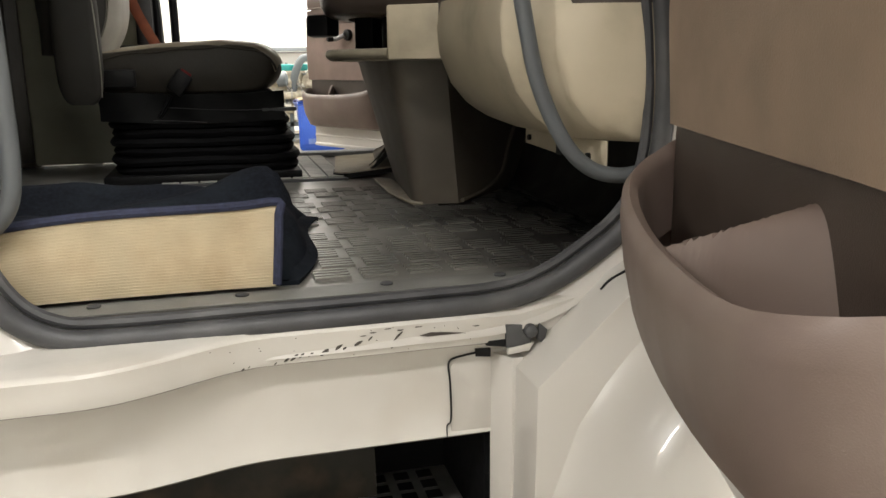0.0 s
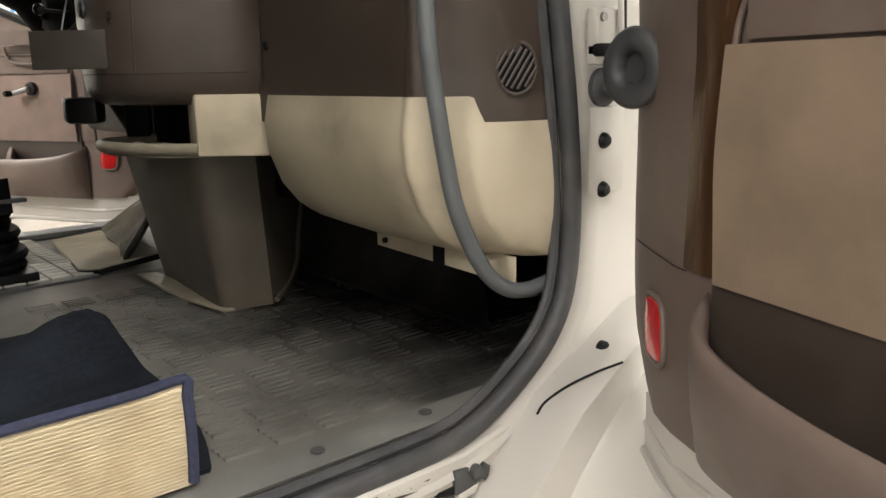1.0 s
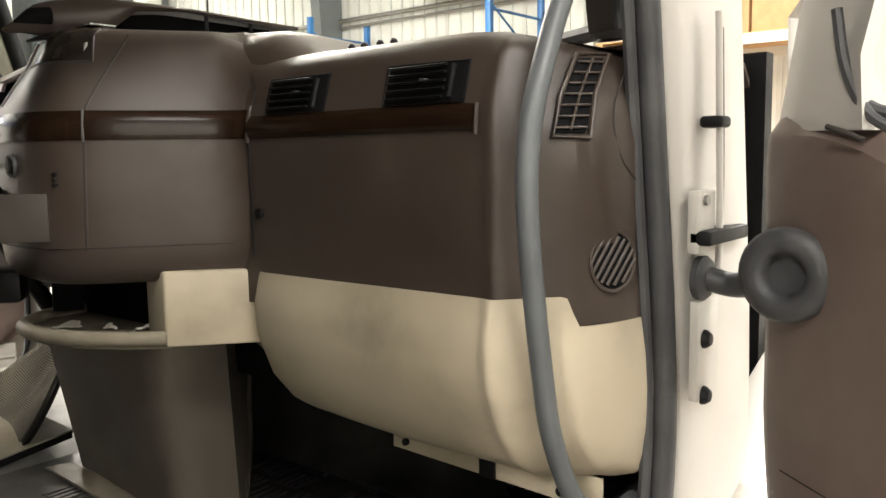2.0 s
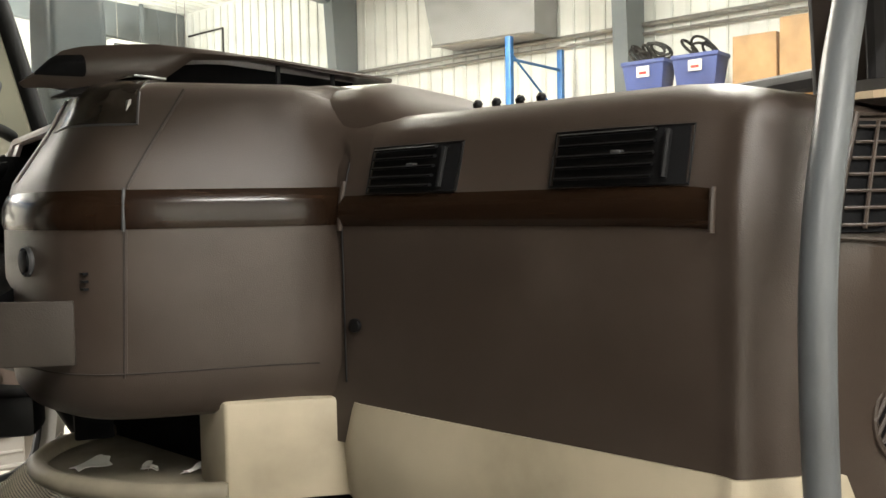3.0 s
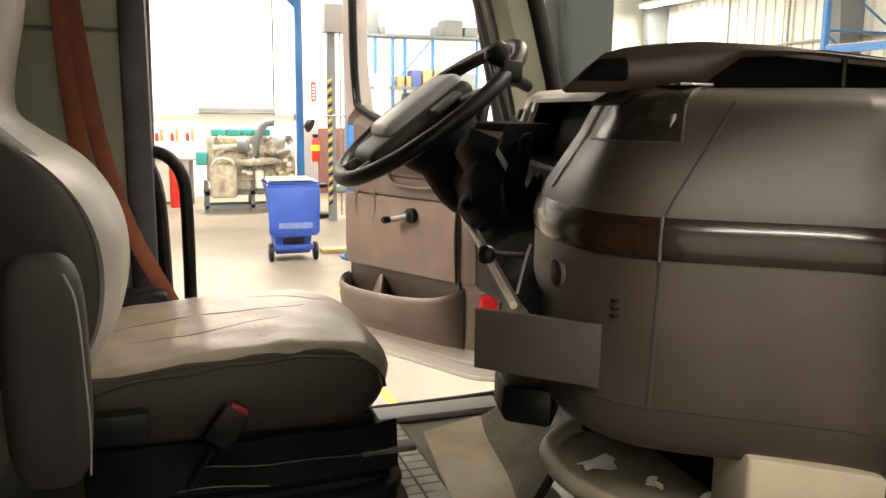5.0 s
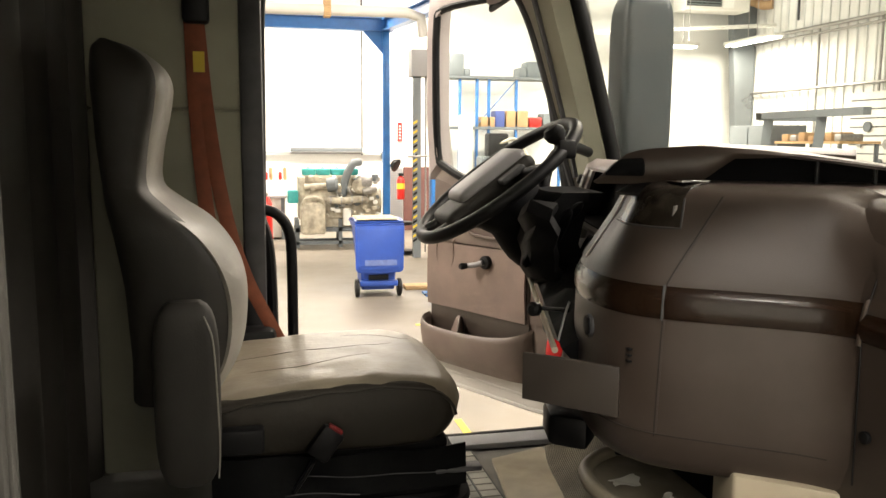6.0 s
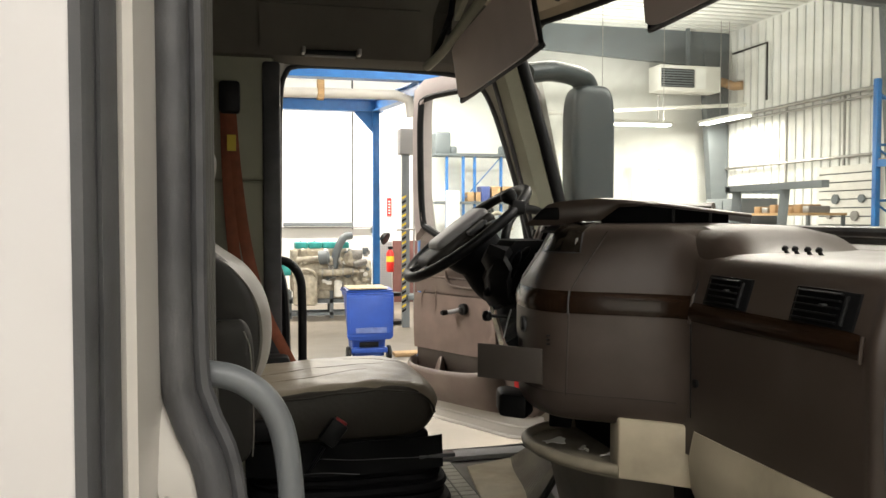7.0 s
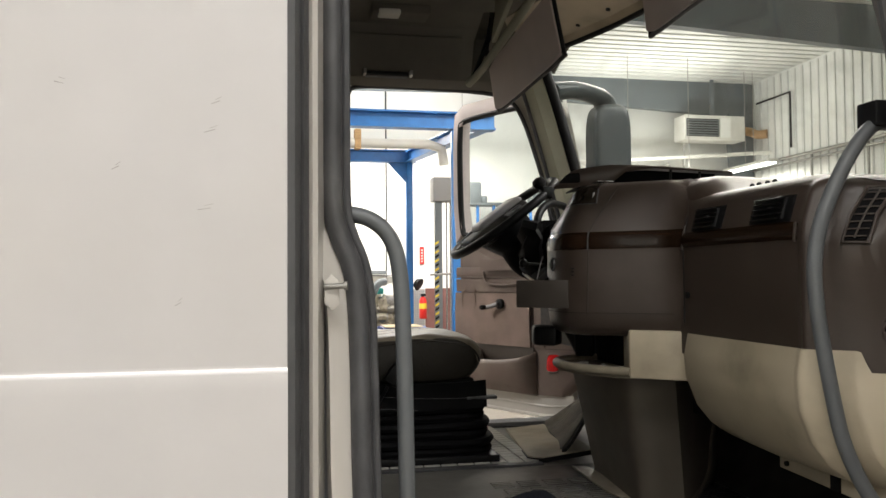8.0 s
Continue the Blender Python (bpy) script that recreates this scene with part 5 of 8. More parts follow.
    # trim: a panel up to the shoulder, then a ledge that turns in under the window
    rows = []
    for k in np.linspace(0, 1, 22):
        row = []
        for q in [0.0, 0.012, 0.03, 0.07] + list(np.linspace(0.11, 0.97, 24)) + [1.0]:
            s = 0.05 + 0.85 * q
            for _ in range(2):
                z = 1.325 + (lerp(s, belt) - 0.004 - 1.325) * k
                f = front_line(z)
                s = f + (0.90 - f) * q
            top = lerp(s, belt) - 0.004
            d = curve(s, min(z, 1.9)) - (0.03 if q in (0.0, 1.0) else 0.006 if q == 0.012 else 0)
            lip = max(0, (z - (top - 0.05)) / 0.05)
            row.append(W(s, d - 0.04 * lip ** 2.2, z))
        rows.append(row)
    trim = part("trim_panel", loft(rows), BROWN_DOOR, ob)
    part("lower_edge", skin(0.10, 0.90, 1.225, 1.33, -0.015, ns=8, nz=4), CAB_WHITE, ob, "white painted lower edge")
    part("lower_swage", T([W(s, curve(s, 1.28) - 0.012, 1.272 + 0.09 * max(0, 0.22 - s)) for s in np.linspace(0.10, 0.90, 12)], 0.007, seg=8, sub=1), CAB_WHITE, ob)
    part("bottom_lip", T([W(s, curve(s, 1.25) - 0.010, 1.226 + 0.12 * max(0, 0.22 - s)) for s in np.linspace(0.10, 0.90, 12)], 0.009, seg=8, sub=1), CAB_WHITE, ob)
    part("trim_seam", T([W(s, curve(s, 1.548) + 0.001, 1.548) for s in np.linspace(0.05, 0.235, 8)], 0.0009, seg=6, sub=1), SEAM, trim)
    edge_in = smooth_path([(0.300, 1.553, 0), (0.303, 1.70, 0), (0.308, 1.80, 0), (0.316, 1.85, 0), (0.335, 1.878, 0), (0.37, 1.890, 0), (0.45, 1.894, 0), (0.60, 1.897, 0), (0.90, 1.90, 0)], 5)
    edge_out = smooth_path([(0.232, 1.553, 0), (0.236, 1.70, 0), (0.240, 1.80, 0), (0.243, 1.87, 0), (0.252, 1.912, 0), (0.285, 1.932, 0), (0.40, 1.938, 0), (0.60, 1.945, 0), (0.90, 1.95, 0)], 5)
    rows = []
    for p, q in zip(edge_in, edge_out):
        rows.append([W(v.x, curve(v.x, min(v.y, 1.9)) + e, v.y) for v, e in [(p.lerp(q, k), e) for k, e in ((0, -0.003), (0.03, 0.005), (0.3, 0.0075), (0.6, 0.0075), (0.95, 0.005), (1, -0.004))]])
    part("upright_strip" if driver else "wood_strip", loft(rows, 0.004), BROWN_DOOR if driver else WOOD_UP, ob, "" if driver else "wood-grain strip")
    part("strip_bead", T([W(p.x + 0.005, curve(p.x, 1.8) + 0.008, p.y - 0.004) for p in edge_in[::2]], 0.004, seg=8, sub=2), BROWN_DOOR, ob)
    part("upper_pad", skin(0.335, 0.90, 1.82, 1.885, 0.004, ns=8, nz=4), BROWN_DOOR, ob)
    bm = bmesh.new()
    rows = []
    for s in np.linspace(0.312, 0.90, 22):
        zt = 1.814
        rows.append([W(s, 0.012 + 0.006 * math.sin((z - 1.552) / 0.262 * math.pi) + 0.003 * noise.noise(Vector((s * 9, z * 9, 1.0))), z) for z in np.linspace(1.552, zt, 12)])
    part("cloth_insert", loft(rows, 0.008), FABRIC_WORN if driver else FABRIC, ob, "stained tan cloth insert")
    # map pocket: an outer wall that bows inwards, open above
    OUT = [(p.x, p.y) for p in smooth_path([(0.285, 0.004, 0), (0.30, 0.030, 0), (0.33, 0.058, 0), (0.38, 0.078, 0), (0.48, 0.094, 0), (0.65, 0.105, 0), (0.80, 0.100, 0), (0.86, 0.085, 0), (0.89, 0.055, 0), (0.905, 0.01, 0)], 6)]
    RIM = [(p.x, p.y) for p in smooth_path([(0.28, 1.53, 0), (0.31, 1.510, 0), (0.38, 1.492, 0), (0.5, 1.480, 0), (0.65, 1.477, 0), (0.8, 1.480, 0), (0.905, 1.50, 0)], 6)]

    def out_at(s):
        return lerp(s, OUT)

    SS = [0.285, 0.288, 0.292, 0.297, 0.304, 0.312, 0.32, 0.33, 0.342, 0.355, 0.37, 0.39, 0.415, 0.445, 0.48, 0.52, 0.56, 0.60, 0.65, 0.70, 0.74, 0.78, 0.81, 0.835, 0.855, 0.87, 0.882, 0.892, 0.90, 0.905]

    def rim_z(s):
        return lerp(s, RIM)

    rows = []
    for s in SS:
        o, zr = out_at(s), rim_z(s)
        bot = 1.325
        rows.append([W(s, max(-0.01, o - 0.016), zr - 0.09), W(s, o - 0.014, zr - 0.01), W(s, o - 0.010, zr - 0.001), W(s, o - 0.004, zr + 0.002), W(s, o + 0.001, zr - 0.004), W(s, o + 0.002, zr - 0.02), W(s, o * 0.97, zr - 0.06), W(s, o * 0.88, zr - 0.10), W(s, o * 0.66, bot + 0.03), W(s, o * 0.45, bot + 0.005), W(s, -0.005, bot - 0.005)])
    pocket = part("map_pocket", loft(rows, 0.003), BROWN_DOOR, ob, "moulded map pocket")
    part("pocket_floor", loft([[W(s, d, 1.40) for d in (-0.002, max(0.0, out_at(s) - 0.018))] for s in SS], 0.004), BROWN_DOOR, pocket)
    def ridge(s, d):
        """A web from the outer wall to the back, with a broad fillet where they meet."""
        c = 0.710 - 0.95 * d
        return math.exp(-(abs(s - c) / (0.017 + (0.75 if s > c else 0.25) * max(0, 0.065 - d))) ** 2.4)

    part("divider", loft([[W(s, d, 1.403 + (0.128 - 0.58 * d) * ridge(s, d)) for d in np.linspace(0.0, max(0.02, out_at(s) - 0.008), 18)] for s in np.linspace(0.42, 0.87, 110)], 0.003), BROWN_DOOR, pocket)
    # the pocket hollow's shade is put into this wall's darker brown
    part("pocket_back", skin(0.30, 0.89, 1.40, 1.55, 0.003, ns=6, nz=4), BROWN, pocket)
    ring = [(0.152 + (0.033 * abs(math.cos(a)) ** 0.5) * (1 if math.cos(a) > 0 else -1), 1.447 + (0.041 * abs(math.sin(a)) ** 0.5) * (1 if math.sin(a) > 0 else -1)) for a in np.linspace(0, 2 * math.pi, 41)[:-1]]
    ring = [(s - 0.13 * (z - 1.447), z) for s, z in ring]
    up, along = (0.036, 0.036) if driver else (0.0, 0.0)
    shape = lambda k, e: [W(along + 0.152 + (s - 0.152) * k, curve(along + 0.152 + (s - 0.152) * k, z) + e, 1.447 + up + (z - 1.447) * k) for s, z in ring]
    lens = part("red_lens", loft([shape(k, e) for k, e in ((1, -0.004), (1, 0.004), (0.94, 0.0075), (0.5, 0.009), (0.02, 0.009))], close_v=True, caps=True), RED_LENS, ob, "red reflector lens")
    part("lens_rim", tube(bmesh.new(), shape(1.07, 0.003), 0.0045, seg=8, sub=1, closed=True), BROWN_DOOR, lens)
    part("outer_seal", T([W(s, -0.022, z) for s, z in ((0.130, 2.08), (0.142, 2.02), (0.168, 1.972), (0.21, 1.949), (0.27, 1.941), (0.45, 1.974), (0.65, 2.038))], 0.006, seg=8), SEAL_GREY, ob)
    part("ledge_slot", T([W(s, -0.008, lerp(s, belt) - 0.018) for s in (0.132, 0.15, 0.172)], 0.003, seg=8), SEAM, ob)
    part("speaker_ring", tube(bmesh.new(), [W(0.785 + 0.055 * math.cos(a), 0.022 if z < 1.815 else 0.010, z) for a in np.linspace(0, 2 * math.pi, 33)[:-1] for z in (1.775 + 0.095 * math.sin(a),)], 0.0035, seg=6, sub=1, closed=True), FABRIC_WORN if driver else BROWN_DOOR, ob)
    if driver:
        boss = part("crank_boss", D(W(0.525, 0.025, 1.76), 0.026, 0.03, (*n, 0), seg=18, b=0.004), BLACK, ob)
        arm = part("window_crank", T([W(0.525, 0.045, 1.76), W(0.56, 0.052, 1.75), W(0.60, 0.055, 1.742)], 0.011, seg=10), HUB_GREY, ob, "grey window crank")
        part("crank_knob", lathe([(0.008, 0.0), (0.012, 0.01), (0.013, 0.03), (0.009, 0.038)], W(0.605, 0.055, 1.742), (*n, 0), 14), BLACK, arm)
        part("pull_rim", T([W(0.67, 0.014, 1.925), W(0.65, 0.022, 1.885), W(0.61, 0.026, 1.862), W(0.5, 0.026, 1.856), W(0.40, 0.022, 1.862)], 0.006, seg=8), BROWN_DOOR, ob, "rim of the door pull")
        part("pull_cup", loft([[W(s, 0.024 + 0.012 * math.sin(3 * (s - 0.3)), z) for z in (1.93, 1.955, 1.985)] for s in np.linspace(0.28, 0.66, 6)], 0.014), BROWN_DOOR, ob)
    return ob


door_thing("passenger_door", "open truck door with taupe trim, tan cloth and map pocket", (0.353, -0.189), (-0.300, -0.954), (-0.954, 0.300), False)
boot = part("door_boot", lathe([(0.036, -0.012), (0.040, 0.0), (0.052, 0.004), (0.056, 0.014), (0.050, 0.022), (0.034, 0.024), (0.024, 0.018), (0.022, 0.004), (0.001, 0.002)], (0.386, -0.268, 1.793), (-0.93, 0.10, 0.02), 36), RUBBER, bpy.data.objects["door_harness"], "ribbed black boot collar", angle=70)
door_thing("driver_door", "open truck door with window crank, map pocket and clear window", (0.60, 2.20), (-0.469, 0.883), (-0.883, -0.469), True)

# ---- driver seat ----
seat = thing("truck_seat", (-0.35, 1.62, 1.26), "worn tan leather air-suspension seat on black bellows", "truck seat")


def pillow(x0, x1, y0, y1, z0, z1, puff=0.02, e=5.0, nu=40, nv=14, bend=None):
    """A stuffed block: superellipse outline, swollen faces."""
    cx, cy, cz = (x0 + x1) / 2, (y0 + y1) / 2, (z0 + z1) / 2
    a, b, c = (x1 - x0) / 2, (y1 - y0) / 2, (z1 - z0) / 2
    rows = []
    sg = lambda v, p: math.copysign(abs(v) ** p, v)
    for i in range(nv + 1):
        ph = -math.pi / 2 + math.pi * i / nv
        row = []
        for j in range(nu):
            th = 2 * math.pi * j / nu
            cp, sp = sg(math.cos(ph), 2 / e), sg(math.sin(ph), 2 / e)
            x, y = sg(math.cos(th), 2 / e) * cp, sg(math.sin(th), 2 / e) * cp
            z = sp + puff / c * (1 - x * x) * (1 - y * y) * sp
            p = Vector((cx + a * x, cy + b * y, cz + c * z))
            row.append(bend(p)[:] if bend else p[:])
        rows.append(row)
    bm = loft(rows[1:-1], close_v=True, caps=True)
    return bm


SIDE = smooth_path([(-0.625, 1.60, 0), (-0.60, 1.545, 0), (-0.45, 1.537, 0), (-0.20, 1.537, 0), (-0.105, 1.548, 0), (-0.062, 1.585, 0), (-0.054, 1.625, 0), (-0.078, 1.663, 0), (-0.135, 1.684, 0), (-0.25, 1.690, 0), (-0.40, 1.683, 0), (-0.55, 1.668, 0), (-0.615, 1.655, 0)], 4, True)
SEAT_MID = Vector((-0.34, 1.61, 0))


def cushion_row(y, inset, plump=0.0):
    """The cushion's outline at y, drawn in by inset; the front corners are rounded in plan."""
    row = []
    for p in SIDE:
        d = (p - SEAT_MID)
        q = p - Vector((d.x * inset * 1.0, d.y * inset * 2.2, 0))
        if q.x > -0.25:
            q.x -= 0.16 * max(0, abs(y - 1.640) / 0.262 - 0.55) ** 2 * (q.x + 0.25) / 0.2
        if q.y > 1.62:
            q.y += plump
        row.append((q.x, y, q.y + 0.003 * noise.noise(Vector((q.x * 12, y * 12, q.y * 9)))))
    return row


ends = [(0.0, 0.085), (0.004, 0.040), (0.012, 0.014), (0.025, 0.0)]
# side shade is in the leather's colour here
part("cushion", loft([cushion_row(1.380 + a, f) for a, f in ends] + [cushion_row(y, 0.0) for y in np.linspace(1.43, 1.85, 9)] + [cushion_row(1.902 - a, f) for a, f in reversed(ends)], close_v=True, caps=True), SEAT_TAN_SHADE, seat, "tan leather cushion side in a shaded tone")


def top_pt(u, v):
    """The creased cover: u from the back over the front edge, v from the near side across."""
    top = [(-0.615, 1.655), (-0.55, 1.668), (-0.40, 1.683), (-0.25, 1.690), (-0.17, 1.688), (-0.128, 1.682), (-0.096, 1.672), (-0.072, 1.656), (-0.058, 1.638), (-0.0525, 1.618)]
    k = u * (len(top) - 1)
    a = min(int(k), len(top) - 2)
    x, z = (top[a][c] + (top[a + 1][c] - top[a][c]) * (k - a) for c in (0, 1))
    y = 1.384 + 0.514 * v
    if x > -0.25:
        x -= 0.16 * max(0, abs(y - 1.640) / 0.262 - 0.55) ** 2 * (x + 0.25) / 0.2
    drop = 0.020 * max(0, (abs(2 * v - 1) - 0.90) / 0.10) ** 1.5
    ruck = 0.003 * noise.noise(Vector((x * 14, y * 14, 3))) + 0.0025 * math.sin(46 * x + 9 * y) * max(0, 1 - v * 5) + 0.004 * math.sin(9 * y - 5 * x) * (1 - u)
    return (x + 0.004 * u ** 3, y, z + 0.006 + 0.010 * (1 - (2 * v - 1) ** 2) + ruck - drop)


part("cushion_top", loft([[top_pt(u, v) for v in np.linspace(0, 1, 40)] for u in np.linspace(0, 1, 60)], 0.006), LEATHER, seat, "creased tan leather top")
part("piping", T([Vector(top_pt(u, 0.004)) + Vector((0, -0.0055, -0.003)) for u in np.linspace(0.0, 0.98, 50)], 0.0035, seg=8, sub=2), SEAT_TAN_SHADE, seat)
# shade of the leather's folds drawn as thin charcoal threads
for k, (u0, u1, v0, v1) in enumerate(((0.04, 0.46, 0.52, 0.60), (0.30, 0.62, 0.80, 0.72), (0.12, 0.34, 0.30, 0.36))):
    part("crease_shade", T([Vector(top_pt(u0 + (u1 - u0) * t, v0 + (v1 - v0) * t + 0.03 * math.sin(6 * t + k))) + Vector((0, 0, 0.0001)) for t in np.linspace(0, 1, 12)], lambda t: 0.0002 + 0.0006 * math.sin(3.14 * t), seg=5, sub=2), SEAT_SIDE, seat)
BACK = [(1.66, -0.60, -0.78), (1.74, -0.556, -0.78), (1.82, -0.540, -0.785), (1.90, -0.545, -0.79), (1.97, -0.572, -0.80), (2.03, -0.62, -0.81), (2.08, -0.69, -0.82), (2.12, -0.728, -0.825), (2.20, -0.722, -0.835), (2.28, -0.705, -0.84), (2.34, -0.698, -0.845), (2.38, -0.715, -0.845), (2.41, -0.755, -0.84), (2.425, -0.80, -0.82)]
rows, rows2 = [], []
for z, xf, xb in smooth_path(BACK, 4):
    w = 0.235 - lerp(z, [(2.03, 0.0), (2.06, 0.008), (2.12, 0.042), (2.16, 0.05), (2.5, 0.05)]) - 0.05 * max(0, (z - 2.3) / 0.12) ** 2
    row = []
    for k in range(40):
        a = 2 * math.pi * k / 40
        ca, sa = math.copysign(abs(math.cos(a)) ** 0.5, math.cos(a)), math.copysign(abs(math.sin(a)) ** 0.5, math.sin(a))
        row.append(((xf + xb) / 2 + (xf - xb) / 2 * ca, 1.635 + w * sa, z))
    rows.append(row)
    rows2.append([(xf + 0.008 - 0.03 * abs(v) ** 4, 1.635 + w * 0.92 * v, z) for v in np.linspace(-1, 1, 13)])
part("backrest", loft(rows, close_v=True, caps=True), SEAT_SIDE, seat, "charcoal backrest side")
part("back_pad", loft(rows2, 0.012), SEAT_GREY, seat, "grey leather backrest face")
part("armrest", pillow(-0.715, -0.585, 1.30, 1.372, 1.515, 1.895, 0.006, 4.0, 32, 14), SEAT_SIDE, seat, "folded-up padded armrest")
part("armrest_seam", T([(-0.612, 1.304, 1.870), (-0.596, 1.300, 1.82), (-0.590, 1.298, 1.70), (-0.588, 1.299, 1.60), (-0.592, 1.303, 1.535)], 0.002, seg=6), SEAT_GREY, seat, "worn pale armrest seam")
part("seat_pan", B(-0.62, -0.09, 1.40, 1.87, 1.50, 1.55, b=0.012), BLACK, seat)
for k in range(7):  # pleats, wider towards the floor
    z, g = 1.285 + k * 0.029, 0.050 * (1 - k / 6) ** 0.7
    part("bellow_fold", pillow(-0.60 - 0.008 * (k % 2), -0.060 + g + 0.012 * (k % 2), 1.372 - 0.010 * (k % 2) - 0.2 * g, 1.89, z, z + 0.036, 0.0, 5.0, 44, 10, lambda p, k=k: p + Vector((0.004 * noise.noise(p * 9), 0.006 * noise.noise(p * 7), 0.006 * noise.noise(Vector((p.x * 6, p.y * 6, k)))))), BELLOWS, seat)
part("side_valance", loft([[(x, 1.366 - 0.007 * math.sin(x * 30 + z * 20) - 0.08 * max(0, 1.50 - z), z - 0.012 * math.sin((x + 0.6) * 5)) for z in (1.46, 1.475, 1.49, 1.505, 1.52, 1.535, 1.55)] for x in np.linspace(-0.61, -0.06, 26)], 0.006), SKIRT, seat, "creased black vinyl skirt")
for z0, x0, x1 in ((1.502, -0.42, -0.09), (1.462, -0.46, -0.30)):
    part("skirt_piping", T([(x, 1.356 - 0.006 * math.sin(x * 30 + z0 * 20), z0 - 0.012 * math.sin((x + 0.6) * 5) + 0.006 * math.sin(x * 11)) for x in np.linspace(x0, x1, 14)], 0.0012, seg=6, sub=1), RUBBER, seat)
part("base_plate", B(-0.62, -0.012, 1.36, 1.90, 1.262, 1.290, b=0.006), BLACK, seat)
part("switch_box", B(-0.60, -0.50, 1.345, 1.385, 1.56, 1.615, b=0.008), BLACK, seat)
part("seat_lever", B(-0.13, -0.022, 1.352, 1.39, 1.480, 1.492, b=0.004), SEAL_GREY, seat)
buckle = thing("belt_buckle", (-0.37, 1.35, 1.55), "black seat belt buckle with a red button", "seat belt buckle")
b = bmesh.new()
obox(b, (-0.395, 1.350, 1.545), (-0.352, 1.350, 1.602), 0.028, 0.052, 0.007)
part("body", b, BLACK, buckle)
part("stalk", T([(-0.44, 1.355, 1.47), (-0.42, 1.352, 1.50), (-0.40, 1.350, 1.535)], 0.012, seg=8, flat=0.5), BLACK, buckle)
b = bmesh.new()
obox(b, (-0.3535, 1.350, 1.600), (-0.3485, 1.350, 1.607), 0.018, 0.034, 0.002)
part("button", b, BUTTON, buckle, "red release button")

# driver side rear pillar, belt, handle
trim = thing("driver_rear_pillar", (-0.62, 2.05, 1.26), "olive grey plastic pillar trim behind the driver door", "pillar trim", kind="structure")
part("lower_trim", B(-0.95, -0.50, 2.055, 2.14, 1.26, 2.30, b=0.01), OLIVE, trim)
part("backing", B(-0.94, -0.51, 2.07, 2.13, 2.28, 2.33), OLIVE, trim)
part("upper_trim", B(-0.95, -0.505, 2.05, 2.14, 2.304, 2.78, b=0.01), OLIVE, trim)
part("opening_edge", B(-0.545, -0.482, 2.035, 2.16, 1.30, 2.72, b=0.012), RUBBER, trim, "black rubber edge")
belt = thing("seat_belt", (-0.6, 2.0, 1.66), "rust orange seat belt webbing with a yellow tag", "seat belt")
for q, dx in enumerate((0.0, -0.045)):
    pts = [(-0.655 + dx * 0.3, 2.03, 2.55), (-0.635 + dx * 0.6, 2.02, 2.30), (-0.60 + dx, 2.01, 2.05), (-0.545 + dx * 1.6, 1.98, 1.85), (-0.455 + dx * 4, 1.94, 1.665)]
    P = smooth_path(pts, 5)
    part("webbing", loft([[(p.x - 0.020, p.y + 0.004, p.z), (p.x, p.y, p.z), (p.x + 0.020, p.y + 0.004, p.z)] for p in P], 0.002), BELT, belt)
part("tag", B(-0.665, -0.635, 2.005, 2.012, 2.40, 2.455), YELLOW, belt, "yellow tag")
part("retractor", B(-0.69, -0.62, 1.99, 2.05, 2.53, 2.64, b=0.012), BLACK, belt, "black belt guide")
part("anchor", B(-0.62, -0.46, 1.90, 1.99, 1.60, 1.70, b=0.02), BLACK, belt)
handle = thing("driver_grab_rail", (-0.44, 2.1, 1.4), "black tube grab rail inside the driver door opening", "grab rail")
part("tube", T([(-0.55, 2.07, 2.02), (-0.49, 2.085, 2.018), (-0.445, 2.09, 2.0), (-0.415, 2.09, 1.95), (-0.408, 2.09, 1.86), (-0.408, 2.09, 1.62), (-0.408, 2.09, 1.40)], 0.016, seg=12), BLACK, handle)
part("rear_leg", T([(-0.50, 2.09, 2.0), (-0.478, 2.09, 1.93), (-0.468, 2.09, 1.80), (-0.462, 2.09, 1.40)], 0.024, seg=10, flat=0.7), BLACK, handle)

# ---- steering ----
wheel = thing("steering_wheel", (0.06, 1.55, 2.13), "black steering wheel with a grey hub pad", "steering wheel")
WC, WN, WX = Vector((0.090, 1.645, 2.122)), Vector((-0.603, 0.0, 0.797)).normalized(), Vector((0.797, 0, 0.603)).normalized()
WY = WN.cross(WX).normalized()
part("rim", tube(bmesh.new(), [WC + 0.235 * (math.cos(a) * WX + math.sin(a) * WY) for a in np.linspace(0, 2 * math.pi, 49)[:-1]], 0.0165, seg=12, sub=1, closed=True), BLACK, wheel)


def on_wheel(a, b, c):
    return WC + WX * a + WY * b + WN * c


def wheel_box(a0, a1, b0, b1, c0, c1, bev):
    m = Matrix((( *WX, 0), (*WY, 0), (*WN, 0), (0, 0, 0, 1))).transposed()
    m.translation = WC
    bm = bmesh.new()
    box(bm, a0, a1, b0, b1, c0, c1, bev, 3, m)
    return bm


part("hub_pad", wheel_box(-0.180, 0.09, -0.088, 0.088, -0.02, 0.022, 0.02), SEAT_SIDE, wheel, "grey padded hub")
part("hub_cover", wheel_box(-0.120, 0.085, -0.074, 0.074, 0.010, 0.044, 0.020), HUB_GREY, wheel, "grey airbag cover")
